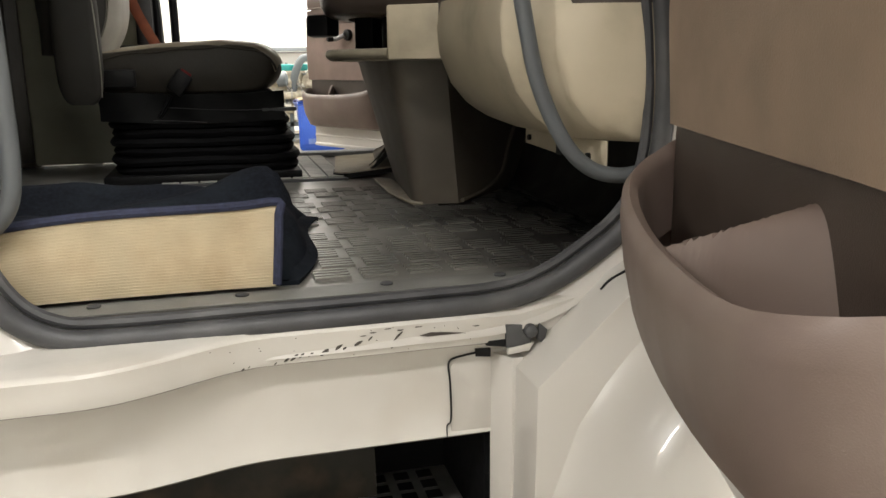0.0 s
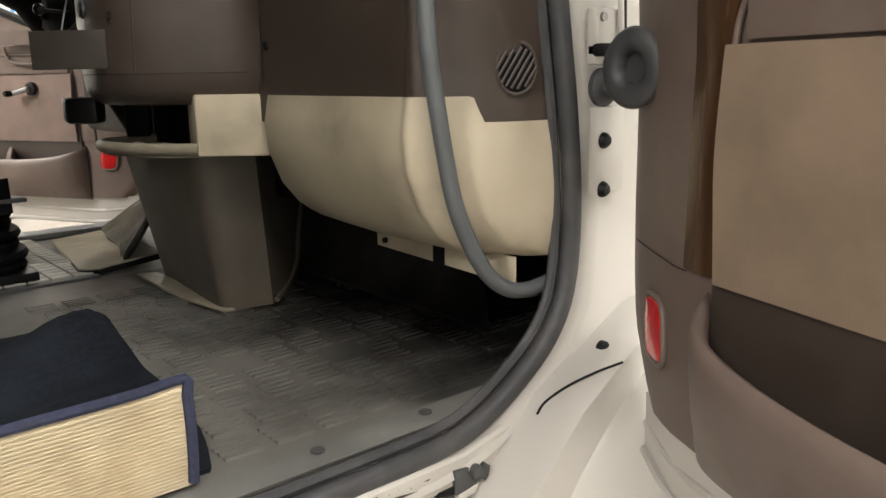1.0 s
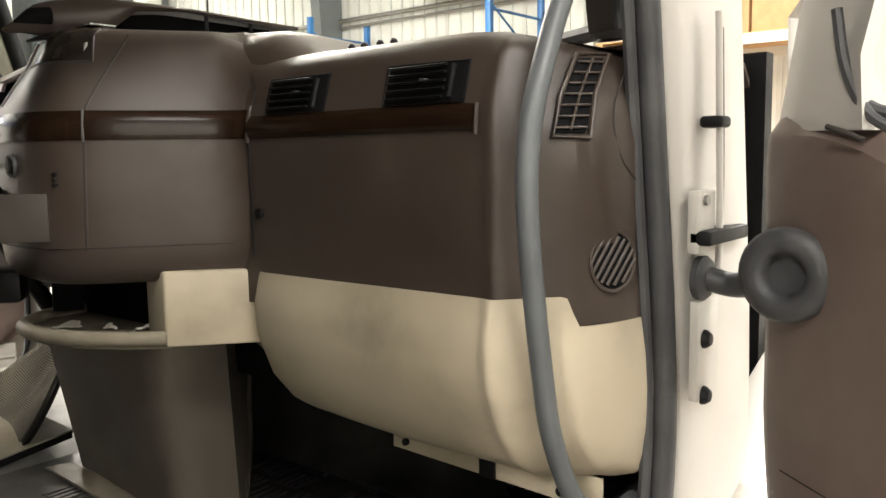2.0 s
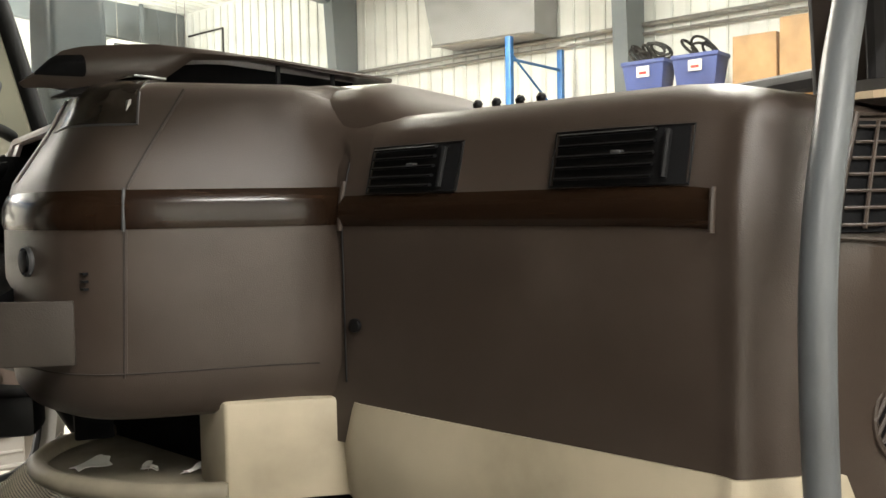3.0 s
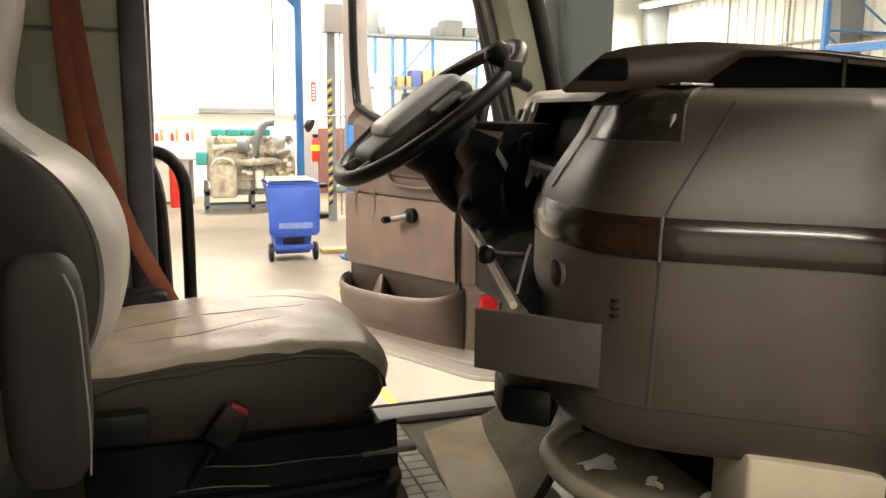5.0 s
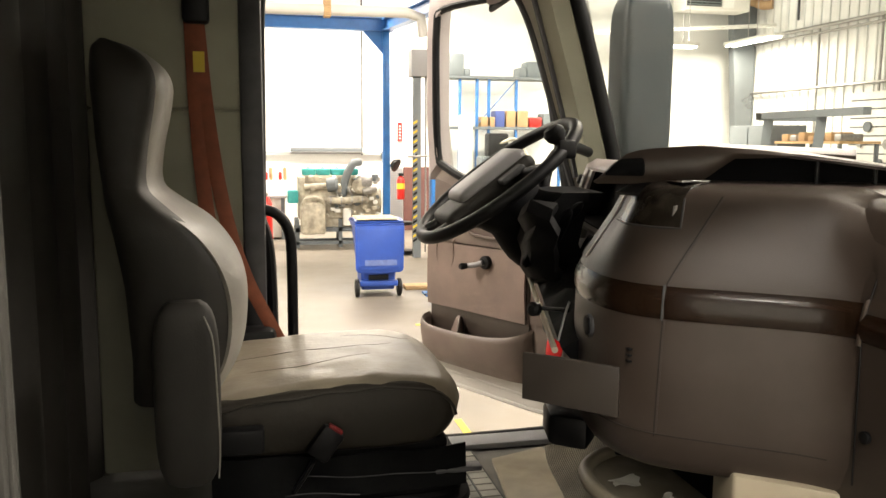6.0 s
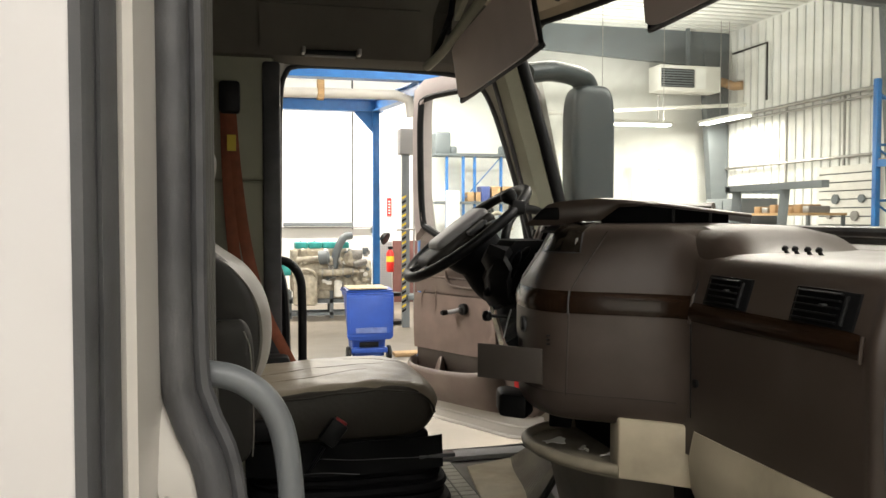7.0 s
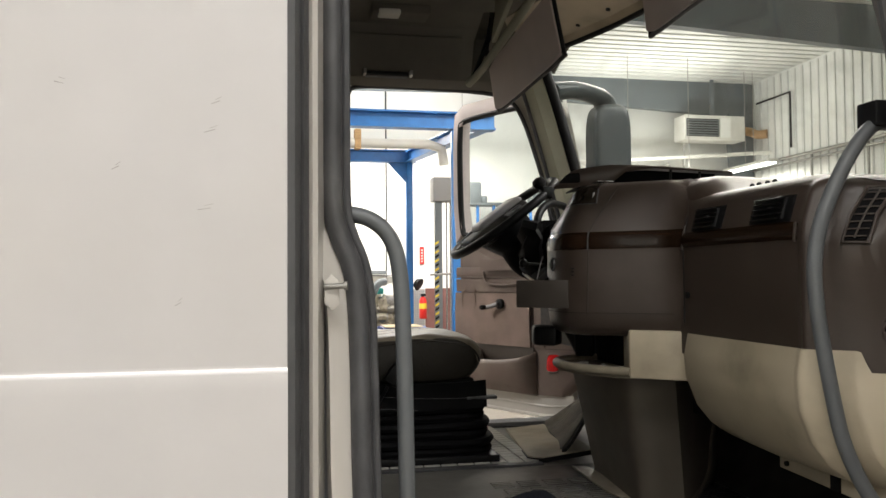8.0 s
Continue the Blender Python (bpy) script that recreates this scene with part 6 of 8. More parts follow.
for sgn in (-1, 1):
    part("spoke", T([on_wheel(0.03, sgn * 0.07, -0.01), on_wheel(0.05, sgn * 0.16, -0.004), on_wheel(0.055, sgn * 0.226, 0)], 0.014, seg=10), BLACK, wheel)
    part("lower_spoke", T([on_wheel(-0.14, sgn * 0.05, -0.008), on_wheel(-0.19, sgn * 0.06, -0.004), on_wheel(-0.224, sgn * 0.062, 0)], 0.013, seg=10), SEAL_GREY, wheel)
    part("switch_pod", wheel_box(-0.02, 0.05, sgn * 0.10 - 0.02, sgn * 0.10 + 0.02, 0.002, 0.018, 0.006), SEAL_GREY, wheel)
spin = part("spinner_knob", lathe([(0.012, 0.0), (0.016, 0.01), (0.024, 0.02), (0.026, 0.034), (0.018, 0.046), (0.002, 0.05)], on_wheel(0.13, -0.196, 0.015), tuple(WN), 16), BLACK, wheel, "black spinner knob")
part("clamp", B(*[c + d for c in on_wheel(0.13, -0.196, 0) for d in (-0.022, 0.022)], b=0.008), BLACK, spin)
col = thing("steering_column", (0.2, 1.55, 1.6), "black steering column with shroud and stalks", "steering column")
part("shroud", T([on_wheel(-0.02, 0, -0.03), on_wheel(-0.01, 0, -0.10), on_wheel(-0.02, 0, -0.19), (0.27, 1.645, 1.95)], lambda t: 0.10 - 0.045 * t, seg=16), BELLOWS, col)
part("lower_cover", loft([[(x + 0.03, y + 0.14, z) for x, y in ((0.10 + g, 1.30), (0.085 + g, 1.36), (0.10 + g, 1.50), (0.16 + g, 1.58), (0.24 + g, 1.58), (0.20 + g, 1.30))] for z, g in ((2.10, 0.06), (2.06, 0.02), (2.02, 0.008), (1.98, 0.0), (1.93, 0.02))], close_v=True, caps=True), BELLOWS, col)
part("boot_fold", loft([[(x + 0.012 * noise.noise(Vector((9 * x, 9 * y, 14 * z))), y + 0.014 * math.sin(55 * z + 9 * x), z + 0.02 * math.sin(20 * y)) for x, y in ((0.105 + g, 1.26), (0.075 + g, 1.32), (0.09 + g, 1.44), (0.16 + g, 1.52), (0.20 + g, 1.50), (0.125 + g, 1.29))] for z, g in ((2.075, 0.0), (2.05, -0.012), (2.02, 0.0), (1.99, -0.006), (1.965, 0.004), (1.94, 0.0), (1.905, 0.02))], close_v=True, caps=True), BELLOWS, col, "slack black column boot")
part("shaft", T([(0.27, 1.6, 1.80), (0.45, 1.55, 1.45), (0.55, 1.5, 1.27)], 0.022, seg=10), BLACK, col)
for p, q in (((0.17, 1.42, 2.02), (0.205, 1.36, 2.085)), ((0.15, 1.38, 2.0), (0.165, 1.33, 2.075)), ((0.19, 1.74, 2.06), (0.23, 1.85, 2.10)), ((0.10, 1.40, 1.96), (0.06, 1.33, 1.95))):
    part("stalk", T([p, [(a + b) / 2 for a, b in zip(p, q)], q], lambda t: 0.013 * (1.02 - t ** 8), seg=8), BELLOWS, col)
knob = thing("column_valve", (-0.02, 0.94, 1.9), "black valve knob with a pale bracket under the column", "valve knob")
part("knob", lathe([(0.008, 0.0), (0.0125, 0.004), (0.0125, 0.013), (0.006, 0.018)], (-0.045, 0.945, 1.936), (-0.8, -0.5, 0.1), 16), BLACK, knob)
part("stem", T([(-0.04, 0.95, 1.936), (-0.015, 0.945, 1.934), (0.01, 0.94, 1.932)], 0.004, seg=8, sub=1), BLACK, knob)
part("bracket", T([(-0.006, 0.90, 1.955), (-0.012, 0.905, 1.93), (-0.024, 0.90, 1.890)], 0.003, seg=8, sub=2, flat=0.5), GREY_TRIM, knob, "pale bracket strip")
assist = solo("dash_assist_bar", T([(0.262, 1.765, 2.06), (0.262, 1.77, 2.11), (0.29, 1.80, 2.165), (0.345, 1.855, 2.198), (0.42, 1.93, 2.200), (0.478, 1.985, 2.188)], 0.016, seg=10), BLACK, "black curved bar above the instrument panel", "handle")

# instrument panel in front of the driver
panel = thing("instrument_panel", (0.35, 1.45, 1.9), "taupe instrument panel with dark display openings", "instrument panel")


def fascia(y, z, out=0.0):
    """A point on the driver's panel, which leans back and turns with the driver."""
    return (0.335 + 0.35 * (z - 2.015) + 0.24 * (y - 1.723) - out, y, z)


def frame_ring(y0, y1, z0, z1, w, out):
    """A flat rectangular border of width w on the fascia."""
    a = [(y0, z0), (y1, z0), (y1, z1), (y0, z1)]
    b = [(y0 + w, z0 + w), (y1 - w, z0 + w), (y1 - w, z1 - w), (y0 + w, z1 - w)]
    return loft([[fascia(*p, out), fascia((p[0] + q[0]) / 2, (p[1] + q[1]) / 2, out + 0.004), fascia(*q, out)] for p, q in zip(a, b)], 0.006, close_u=True)


YF = (1.02, 1.2, 1.4, 1.6, 1.72, 1.80, 1.835)
part("fascia", loft([[fascia(y, z) for z in (1.925, 1.96, 2.0, 2.020)] for y in YF], 0.008), MAUVE, panel)
part("fascia_top", loft([[fascia(y, z) for z in (2.146, 2.155)] + [(0.335 + 0.049 + 0.24 * (y - 1.723) + 0.03, y, 2.172), (0.62, y, 2.16)] for y in YF], 0.008), MAUVE, panel)
part("fascia_side", loft([[fascia(y, z) for z in (2.012, 2.08, 2.152)] for y in (1.712, 1.76, 1.80, 1.835)], 0.008), MAUVE, panel)
part("display", loft([[fascia(y, z, -0.070) for z in (2.0, 2.08, 2.165)] for y in (1.03, 1.18, 1.4, 1.6, 1.74)], 0.003), BELLOWS, panel, "dark display opening")
HOLE = [(1.045, 2.018), (1.716, 2.018), (1.716, 2.150), (1.045, 2.150)]
part("display_well", loft([[fascia(y, z, d) for d in (0.0, -0.035, -0.072)] for y, z in HOLE], 0.003, close_u=True), BELLOWS, panel)
part("display_frame", frame_ring(1.035, 1.728, 2.010, 2.158, 0.014, 0.013), MAUVE, panel, "taupe display frame")
part("side_slot", loft([[fascia(y, z, 0.012) for z in (2.03, 2.08, 2.13)] for y in (1.745, 1.775)], 0.003), BLACK, panel)
part("switch", lathe([(0.014, 0.0), (0.014, 0.012), (0.010, 0.016), (0.002, 0.014)], fascia(1.805, 2.112), (-1, 0.24, 0.35), 16), BLACK, panel, "round black switch")
part("vent_ring", lathe([(0.052, 0.0), (0.052, 0.006), (0.044, 0.008), (0.040, 0.002), (0.002, 0.0)], fascia(1.43, 1.952), (-1, 0.24, 0.35), 24), BLACK, panel, "round dark vent")
part("small_box", B(0.255, 0.30, 1.50, 1.62, 1.985, 2.008, b=0.003), MAUVE, panel)
# black filler box, added to close the bright gap under the panel
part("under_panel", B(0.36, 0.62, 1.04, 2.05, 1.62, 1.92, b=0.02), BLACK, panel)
STRIP = [Vector((0.25, 1.96, 1.925)), Vector((0.105, 1.42, 1.902)), Vector((-0.035, 0.885, 1.879))]
part("beige_edge", T([STRIP[0], STRIP[1], STRIP[2]], 0.0055, seg=8), BEIGE, panel, "long beige panel edge")
# solid black skin stands for the dark inside of the open panel
part("underside_shade", loft([[p + Vector((0.012, 0, 0.0)), p + Vector((0.05, 0.0, 0.030 + 0.012 * math.sin(40 * p.y))), p + Vector((0.10, 0, 0.035)), p + Vector((0.20, 0, 0.01)), p + Vector((0.26, 0, -0.03)), p + Vector((0.03, 0, -0.02))] for p in [STRIP[0].lerp(STRIP[2], k) for k in np.linspace(0.03, 0.995, 24)]], close_v=True, caps=True), BELLOWS, panel, "black skin for the dark open underside of the panel")
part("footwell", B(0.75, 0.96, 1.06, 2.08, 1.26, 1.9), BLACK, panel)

# ---- header, ceiling, windscreen ----
head = thing("cab_header", (-0.2, 2.0, 2.75), "grey headliner header with a storage lid above the driver door", "header panel", kind="structure")
part("header_panel", loft([[(x, y, z) for y, z in ((2.14, 2.735), (2.055, 2.738), (2.03, 2.745), (1.985, 2.86), (1.93, 2.945), (1.85, 2.965))] for x in (-1.0, -0.6, -0.2, 0.2, 0.40)], 0.008), HEADLINER, head)
lid = part("storage_lid", loft([[(x, y - 0.012, z) for y, z in ((2.028, 2.762), (2.012, 2.80), (1.995, 2.86), (1.965, 2.905))] for x in (-0.555, -0.54, -0.3, -0.02, 0.0)], 0.014), HEADLINER, head, "recessed storage lid")
part("lid_pull", B(-0.40, -0.22, 1.985, 2.03, 2.737, 2.757, b=0.004), BLACK, lid)
for x in (-0.41, -0.215):
    part("pull_clip", B(x, x + 0.012, 1.98, 2.02, 2.742, 2.765, b=0.002), STEEL, lid)
dome = thing("dome_lamp", (-0.3, 1.80, 2.90), "unlit grey dome lamp with a pale lens", "dome lamp")
part("housing", B(-0.40, -0.17, 1.74, 1.86, 2.925, 2.965, b=0.012), HEADLINER, dome)
part("lens", B(-0.375, -0.29, 1.735, 1.80, 2.917, 2.94, b=0.006), PALE, dome, "pale lens")
rear_h = thing("rear_arch", (-0.95, 1.0, 1.26), "dark grey curtain and trim behind the seats", "curtain", kind="structure")
part("arch_top", B(-1.02, -0.92, 0.05, 2.1, 2.70, 2.99, b=0.02), HEADLINER, rear_h)
part("curtain", loft([[(-0.652 + 0.010 * q + 0.0035 * math.sin(25 * q + 0.6 * math.sin(2 * z)) * (0.6 + 0.4 * math.sin(1.3 * z)), 0.125 + 0.036 * q + 0.004 * math.cos(25 * q + z), z) for q in np.linspace(0, 1, 41)] for z in np.linspace(1.28, 2.94, 14)], 0.002), CURTAIN, rear_h, "gathered grey curtain")
rows = []
for k, y in enumerate(np.linspace(0.34, 2.05, 60)):
    rows.append([(-0.97 + 0.03 * math.sin(k * 0.9), y, z) for z in np.linspace(1.28, 2.94, 4)])
part("dark_curtain", loft(rows, 0.004), SEAT_SIDE, rear_h, "dark curtain across the sleeper")
part("trim_edge", B(-0.74, -0.685, 0.052, 0.075, 1.27, 2.95, b=0.008), SEAT_SIDE, rear_h)
part("pillar_trim", B(-0.79, -0.664, -0.028, 0.045, 1.27, 2.95, b=0.010), GREY_TRIM, rear_h, "grey pillar trim")
part("sleeper_far_wall", B(-2.6, -0.94, 2.07, 2.15, 1.2, 3.0), HEADLINER, rear_h)
part("sleeper_side_trim", B(-2.4, -0.8, -0.09, -0.07, 1.27, 2.95), HEADLINER, rear_h)

PILLARS = [(2.11, 0.565), (2.20, 0.545), (2.45, 0.475), (2.65, 0.415), (2.80, 0.365), (2.87, 0.335)]
for word, y, s in (("driver", 2.03, 1), ("passenger", 0.02, -1)):
    ap = thing("windscreen_pillar", (0.5, y, 2.1), "beige windscreen pillar trim on the %s side" % word, "pillar trim", kind="structure")
    part("trim", loft([[(x - 0.095, y + s * 0.03, z), (x - 0.07, y - s * 0.035, z), (x - 0.02, y - s * 0.045, z), (x + 0.01, y - s * 0.02, z), (x, y + s * 0.05, z), (x - 0.08, y + s * 0.07, z)] for z, x in PILLARS], close_v=True, caps=True), OLIVE if s > 0 else BROWN, ap)
    part("door_seal", T([(x - 0.094, y + s * 0.03, z) for z, x in PILLARS], 0.011, seg=8, sub=2), RUBBER, ap, "black door seal")
    part("gasket", T([(x + 0.012, y - s * 0.036, z) for z, x in PILLARS], 0.024, seg=10, sub=2), BLACK, ap, "black windscreen gasket")
bow = lambda y: 1 - ((y - 1.03) / 1.03) ** 2


def screen_pt(y, t):
    return (0.585 + 0.30 * bow(y) - t * (0.235 + 0.06 * bow(y)), y, 2.10 + 0.77 * t)


ws = thing("windscreen", (0.7, 1.03, 2.1), "large curved windscreen glass, slightly hazy", "windscreen", kind="structure")
part("pane", loft([[screen_pt(y, t) for t in (0, 0.25, 0.5, 0.75, 1)] for y in np.linspace(0.02, 2.04, 17)]), WINDSHIELD, ws).visible_shadow = False
part("top_gasket", T([Vector(screen_pt(y, 1.0)) + Vector((-0.012, 0, -0.004)) for y in np.linspace(0.02, 2.04, 9)], 0.014, seg=8), BLACK, ws)
part("base_gasket", T([Vector(screen_pt(y, 0.04)) + Vector((-0.004, 0, 0.004)) for y in np.linspace(0.02, 2.04, 9)], 0.014, seg=8), RUBBER, ws)
part("header_metal", loft([[Vector(screen_pt(y, 1.0)) + Vector(d) for d in ((-0.02, 0, 0.0), (-0.03, 0, 0.03), (-0.14, 0, 0.06), (-0.30, 0, 0.085))] for y in np.linspace(0.0, 2.06, 9)], 0.006), BEIGE, ws, "bare beige header metal with holes")
for y in (0.5, 0.8, 1.1, 1.3, 1.5, 1.7):
    p = Vector(screen_pt(y, 1.0)) + Vector((-0.06 - 0.02 * math.sin(9 * y), 0, 0.034))
    part("header_hole", D(p, 0.009, 0.008, (0.25, 0, 1), seg=12), BLACK, ws)
pod = thing("overhead_pod", (0.05, 1.7, 2.7), "beige overhead bracket with a dark opening", "overhead console")
part("bracket", T([(0.02, 1.92, 2.70), (0.05, 1.80, 2.735), (0.10, 1.55, 2.83), (0.14, 1.35, 2.91)], 0.016, seg=10), OLIVE, pod)
part("opening", prism([(1.92, 2.72), (1.86, 2.86), (1.70, 2.93), (1.60, 2.90), (1.66, 2.82)], "x", 0.03, 0.05), SCREEN, pod, "dark opening")
part("plate", prism([(1.66, 2.80), (1.60, 2.96), (1.30, 2.98), (1.38, 2.90)], "x", 0.05, 0.07, 0.004), OLIVE, pod)
part("bolt", D((0.06, 1.80, 2.80), 0.014, 0.03, (1, 0, 0), seg=12), BLACK, pod)


def visor(name, quad, label):
    """Corners: lower far, lower near, upper near, upper far."""
    ob = thing(name, quad[0], label, "sun visor", "sun visors")
    q = [Vector(p) for p in quad]
    rows = []
    for u in 0.5 - 0.5 * np.cos(np.linspace(0, math.pi, 25)):
        for_v = []
        for v in np.linspace(0, 1, 7):
            uu = u if not (u in (0, 1)) else u
            w = 0.5 + (v - 0.5) * (1 - 0.16 * abs(2 * u - 1) ** 9)
            p = (q[0] * (1 - u) + q[1] * u) * (1 - w) + (q[3] * (1 - u) + q[2] * u) * w
            for_v.append(p[:])
        rows.append(for_v)
    part("board", loft(rows, 0.014), VISOR, ob)
    edge = [q[0].lerp(q[1], t) for t in (0.03, 0.5, 0.97)] + [q[1].lerp(q[2], t) for t in (0.06, 0.5, 0.94)] + [q[2].lerp(q[3], t) for t in (0.03, 0.5, 0.97)] + [q[3].lerp(q[0], t) for t in (0.06, 0.5, 0.94)]
    part("edge", tube(bmesh.new(), edge, 0.008, seg=8, sub=3, closed=True), BLACK, ob)
    part("rod", T([q[3], q[3] + Vector((-0.01, 0.03, 0.05)), q[3] + Vector((0, 0.05, 0.12))], 0.006, seg=8), BLACK, ob)
    return ob


visor("driver_visor", [(0.145, 1.90, 2.583), (0.186, 1.22, 2.638), (0.150, 1.24, 2.86), (0.110, 1.88, 2.77)], "mauve grey sun visor hanging down, driver side")
visor("passenger_visor", [(0.345, 0.90, 2.62), (0.262, 0.30, 2.585), (0.225, 0.32, 2.80), (0.31, 0.88, 2.84)], "mauve grey sun visor hanging down, passenger side")

# driver side outside mirror
mir = thing("door_mirror", (0.82, 2.42, 2.15), "tall slate grey outside mirror on a curved arm", "door mirror")
part("housing", pillow(0.735, 0.930, 2.30, 2.46, 2.10, 2.735, 0.0, 5.5, 48, 22), MIRROR_GREY, mir)
part("arm", T([(0.44, 2.10, 2.725), (0.57, 2.18, 2.755), (0.66, 2.25, 2.765), (0.74, 2.32, 2.768), (0.79, 2.36, 2.762), (0.82, 2.38, 2.735), (0.83, 2.38, 2.68)], 0.055, seg=14, flat=0.75), MIRROR_GREY, mir)
part("lower_arm", T([(0.62, 2.10, 2.16), (0.72, 2.25, 2.14), (0.82, 2.38, 2.16)], 0.02, seg=10), MIRROR_GREY, mir)
# bonnet and cowl ahead of the windscreen
cowl = thing("bonnet", (1.6, 1.03, 1.5), "white painted truck bonnet", "bonnet")
part("bonnet_skin", loft([[(x, y, lerp(x, [(1.0, 2.03), (1.8, 1.96), (2.6, 1.78)]) - 0.22 * ((y - 1.03) / 1.05) ** 4) for y in np.linspace(0.0, 2.06, 13)] for x in np.linspace(1.0, 2.7, 8)], 0.02), CAB_WHITE, cowl)

for y, out in ((0.0, -1), (2.06, 1)):
    part("bonnet_side", loft([[(x, y - out * 0.012, z) for z in (1.55, 1.70, lerp(x, [(1.0, 2.03), (1.8, 1.96), (2.6, 1.78)]) - 0.24)] for x in np.linspace(1.03, 2.7, 5)], 0.02), CAB_WHITE, cowl)
part("bonnet_front", B(2.66, 2.70, 0.02, 2.04, 1.0, 1.56), CAB_WHITE, cowl)
chassis = thing("truck_chassis", (-0.5, 1.03, 0), "dark greasy truck chassis below the cab", "truck chassis", kind="structure")
for y in (0.62, 1.44):
    part("rail", B(-3.6, 2.6, y - 0.05, y + 0.05, 0.70, 1.0), GRIME, chassis)
part("underbody", B(-2.6, 0.98, 0.32, 1.80, 1.0, 1.19), GRIME, chassis)
for x in (-2.9, 1.9):
    part("axle", B(x - 0.08, x + 0.08, 0.3, 1.76, 0.42, 0.70), GRIME, chassis)
    part("stand", B(x - 0.14, x + 0.14, 0.85, 1.20, 0.0, 0.43), GRIME, chassis)


# ---- workshop things ----
ribs = bmesh.new()
for k in range(84):
    y = -5.9 + k * 0.305
    box(ribs, 12.37, 12.41, y, y + 0.035 + (0.05 if k % 3 == 0 else 0), 0.0, 7.25)
part("wall_rib", ribs, SHOP_RIB_SHADE, bpy.data.objects["wall_front"])["kind"] = "stuff"
ribs = bmesh.new()
for k in range(78):
    y = -5.9 + k * 0.33
    box(ribs, -16, 12.3, y, y + 0.09, 7.27, 7.31)
tagged(part("ceiling_rib", ribs, SHOP_RIB_SHADE, bpy.data.objects["ceiling"]), kind="stuff")
for k, y in enumerate((19.3, 12.75, 6.0, -0.8, -5.6)):
    fr = thing("steel_frame", (12.0, y, 0), "slate grey tapered steel column and rafter", "steel frame", "portal frames", "structure")
    part("column", prism([(12.35, 0), (12.05, 0), (11.55, 7.25), (12.35, 7.25)], "y", y - 0.13, y + 0.13), FRAME_GREY, fr)
    part("rafter", prism([(12.3, 7.28), (11.55, 6.35), (4.0, 6.75), (-16, 6.4), (-16, 7.28)], "y", y - 0.11, y + 0.11), FRAME_GREY, fr)
pipes = thing("wall_conduit", (12.3, 8, 4.8), "grey conduit pipes along the ribbed wall", "conduit")
for z, r in ((4.95, 0.045), (4.80, 0.03), (3.55, 0.035)):
    part("pipe", T([(12.30, -5.8, z), (12.30, 5, z), (12.30, 19.5, z)], r, seg=8, sub=1), STEEL, pipes)
for y in (16.6, 14.6):
    part("drop", T([(12.3, y, 4.9), (12.3, y, 1.5)], 0.03, seg=8, sub=1), STEEL, pipes)
part("loop", T([(12.3, 18.9, 6.65), (12.3, 17.4, 6.65), (12.3, 17.4, 5.2)], 0.03, seg=8, smooth=False), BLACK, pipes)
wp = thing("white_pipe", (9.5, 18.0, 4.9), "white overhead pipe on a bracket", "pipe")
part("pipe", T([(6.5, 18.0, 4.76), (8.0, 18.0, 4.86), (12.1, 18.0, 5.15)], 0.05, seg=10, sub=1), PALE, wp)
part("hanger", T([(9.6, 18.0, 4.5), (9.6, 18.0, 5.3)], 0.03, seg=8, sub=1), STEEL, wp)


# every lamp gets a fixture, the added out-of-view ones too
for x, y, z, sx, sy, w in LAMPS:
    ob = thing("bay_light", (x, y, z), "lit white workshop bay light", "bay light", "bay lights")
    part("tray", B(x - sx / 2, x + sx / 2, y - sy / 2, y + sy / 2, z, z + 0.07, b=0.01), PALE, ob)
    for dy in (-0.3, 0.3):
        if sx > sy:
            part("glow_tube", T([(x - sx / 2 + 0.05, y + dy * sy, z - 0.03), (x + sx / 2 - 0.05, y + dy * sy, z - 0.03)], 0.02, seg=8, sub=1), TUBE_GLOW, ob)
        else:
            part("glow_tube", T([(x + dy * sx, y - sy / 2 + 0.05, z - 0.03), (x + dy * sx, y + sy / 2 - 0.05, z - 0.03)], 0.02, seg=8, sub=1), TUBE_GLOW, ob)
    for dx in (-0.4, 0.4):
        part("hanger", T([(x + dx * sx, y, z + 0.05), (x + dx * sx, y, 7.3)], 0.008, seg=6, sub=1), STEEL, ob)

# blue gantry frame
gan = thing("blue_gantry", (2.3, 14, 0), "blue painted steel gantry frame", "gantry")
NB, FB = 11.2, 17.0


def ibeam(p, q, w, h, t=0.03):
    b = bmesh.new()
    obox(b, p, q, t, h)
    for s in (-1, 1):
        o = Vector((0, 0, s * (h / 2 - t / 2)))
        obox(b, Vector(p) + o, Vector(q) + o, w, t)
    return b


part("near_beam", ibeam((-6.0, NB, 4.37), (2.65, NB, 4.37), 0.22, 0.27), BLUE_STEEL, gan)
part("far_beam", ibeam((-6.0, FB, 4.66), (2.35, FB, 4.66), 0.22, 0.28), BLUE_STEEL, gan)
part("side_beam", ibeam((2.20, FB, 4.66), (2.50, NB, 4.37), 0.20, 0.26), BLUE_STEEL, gan)
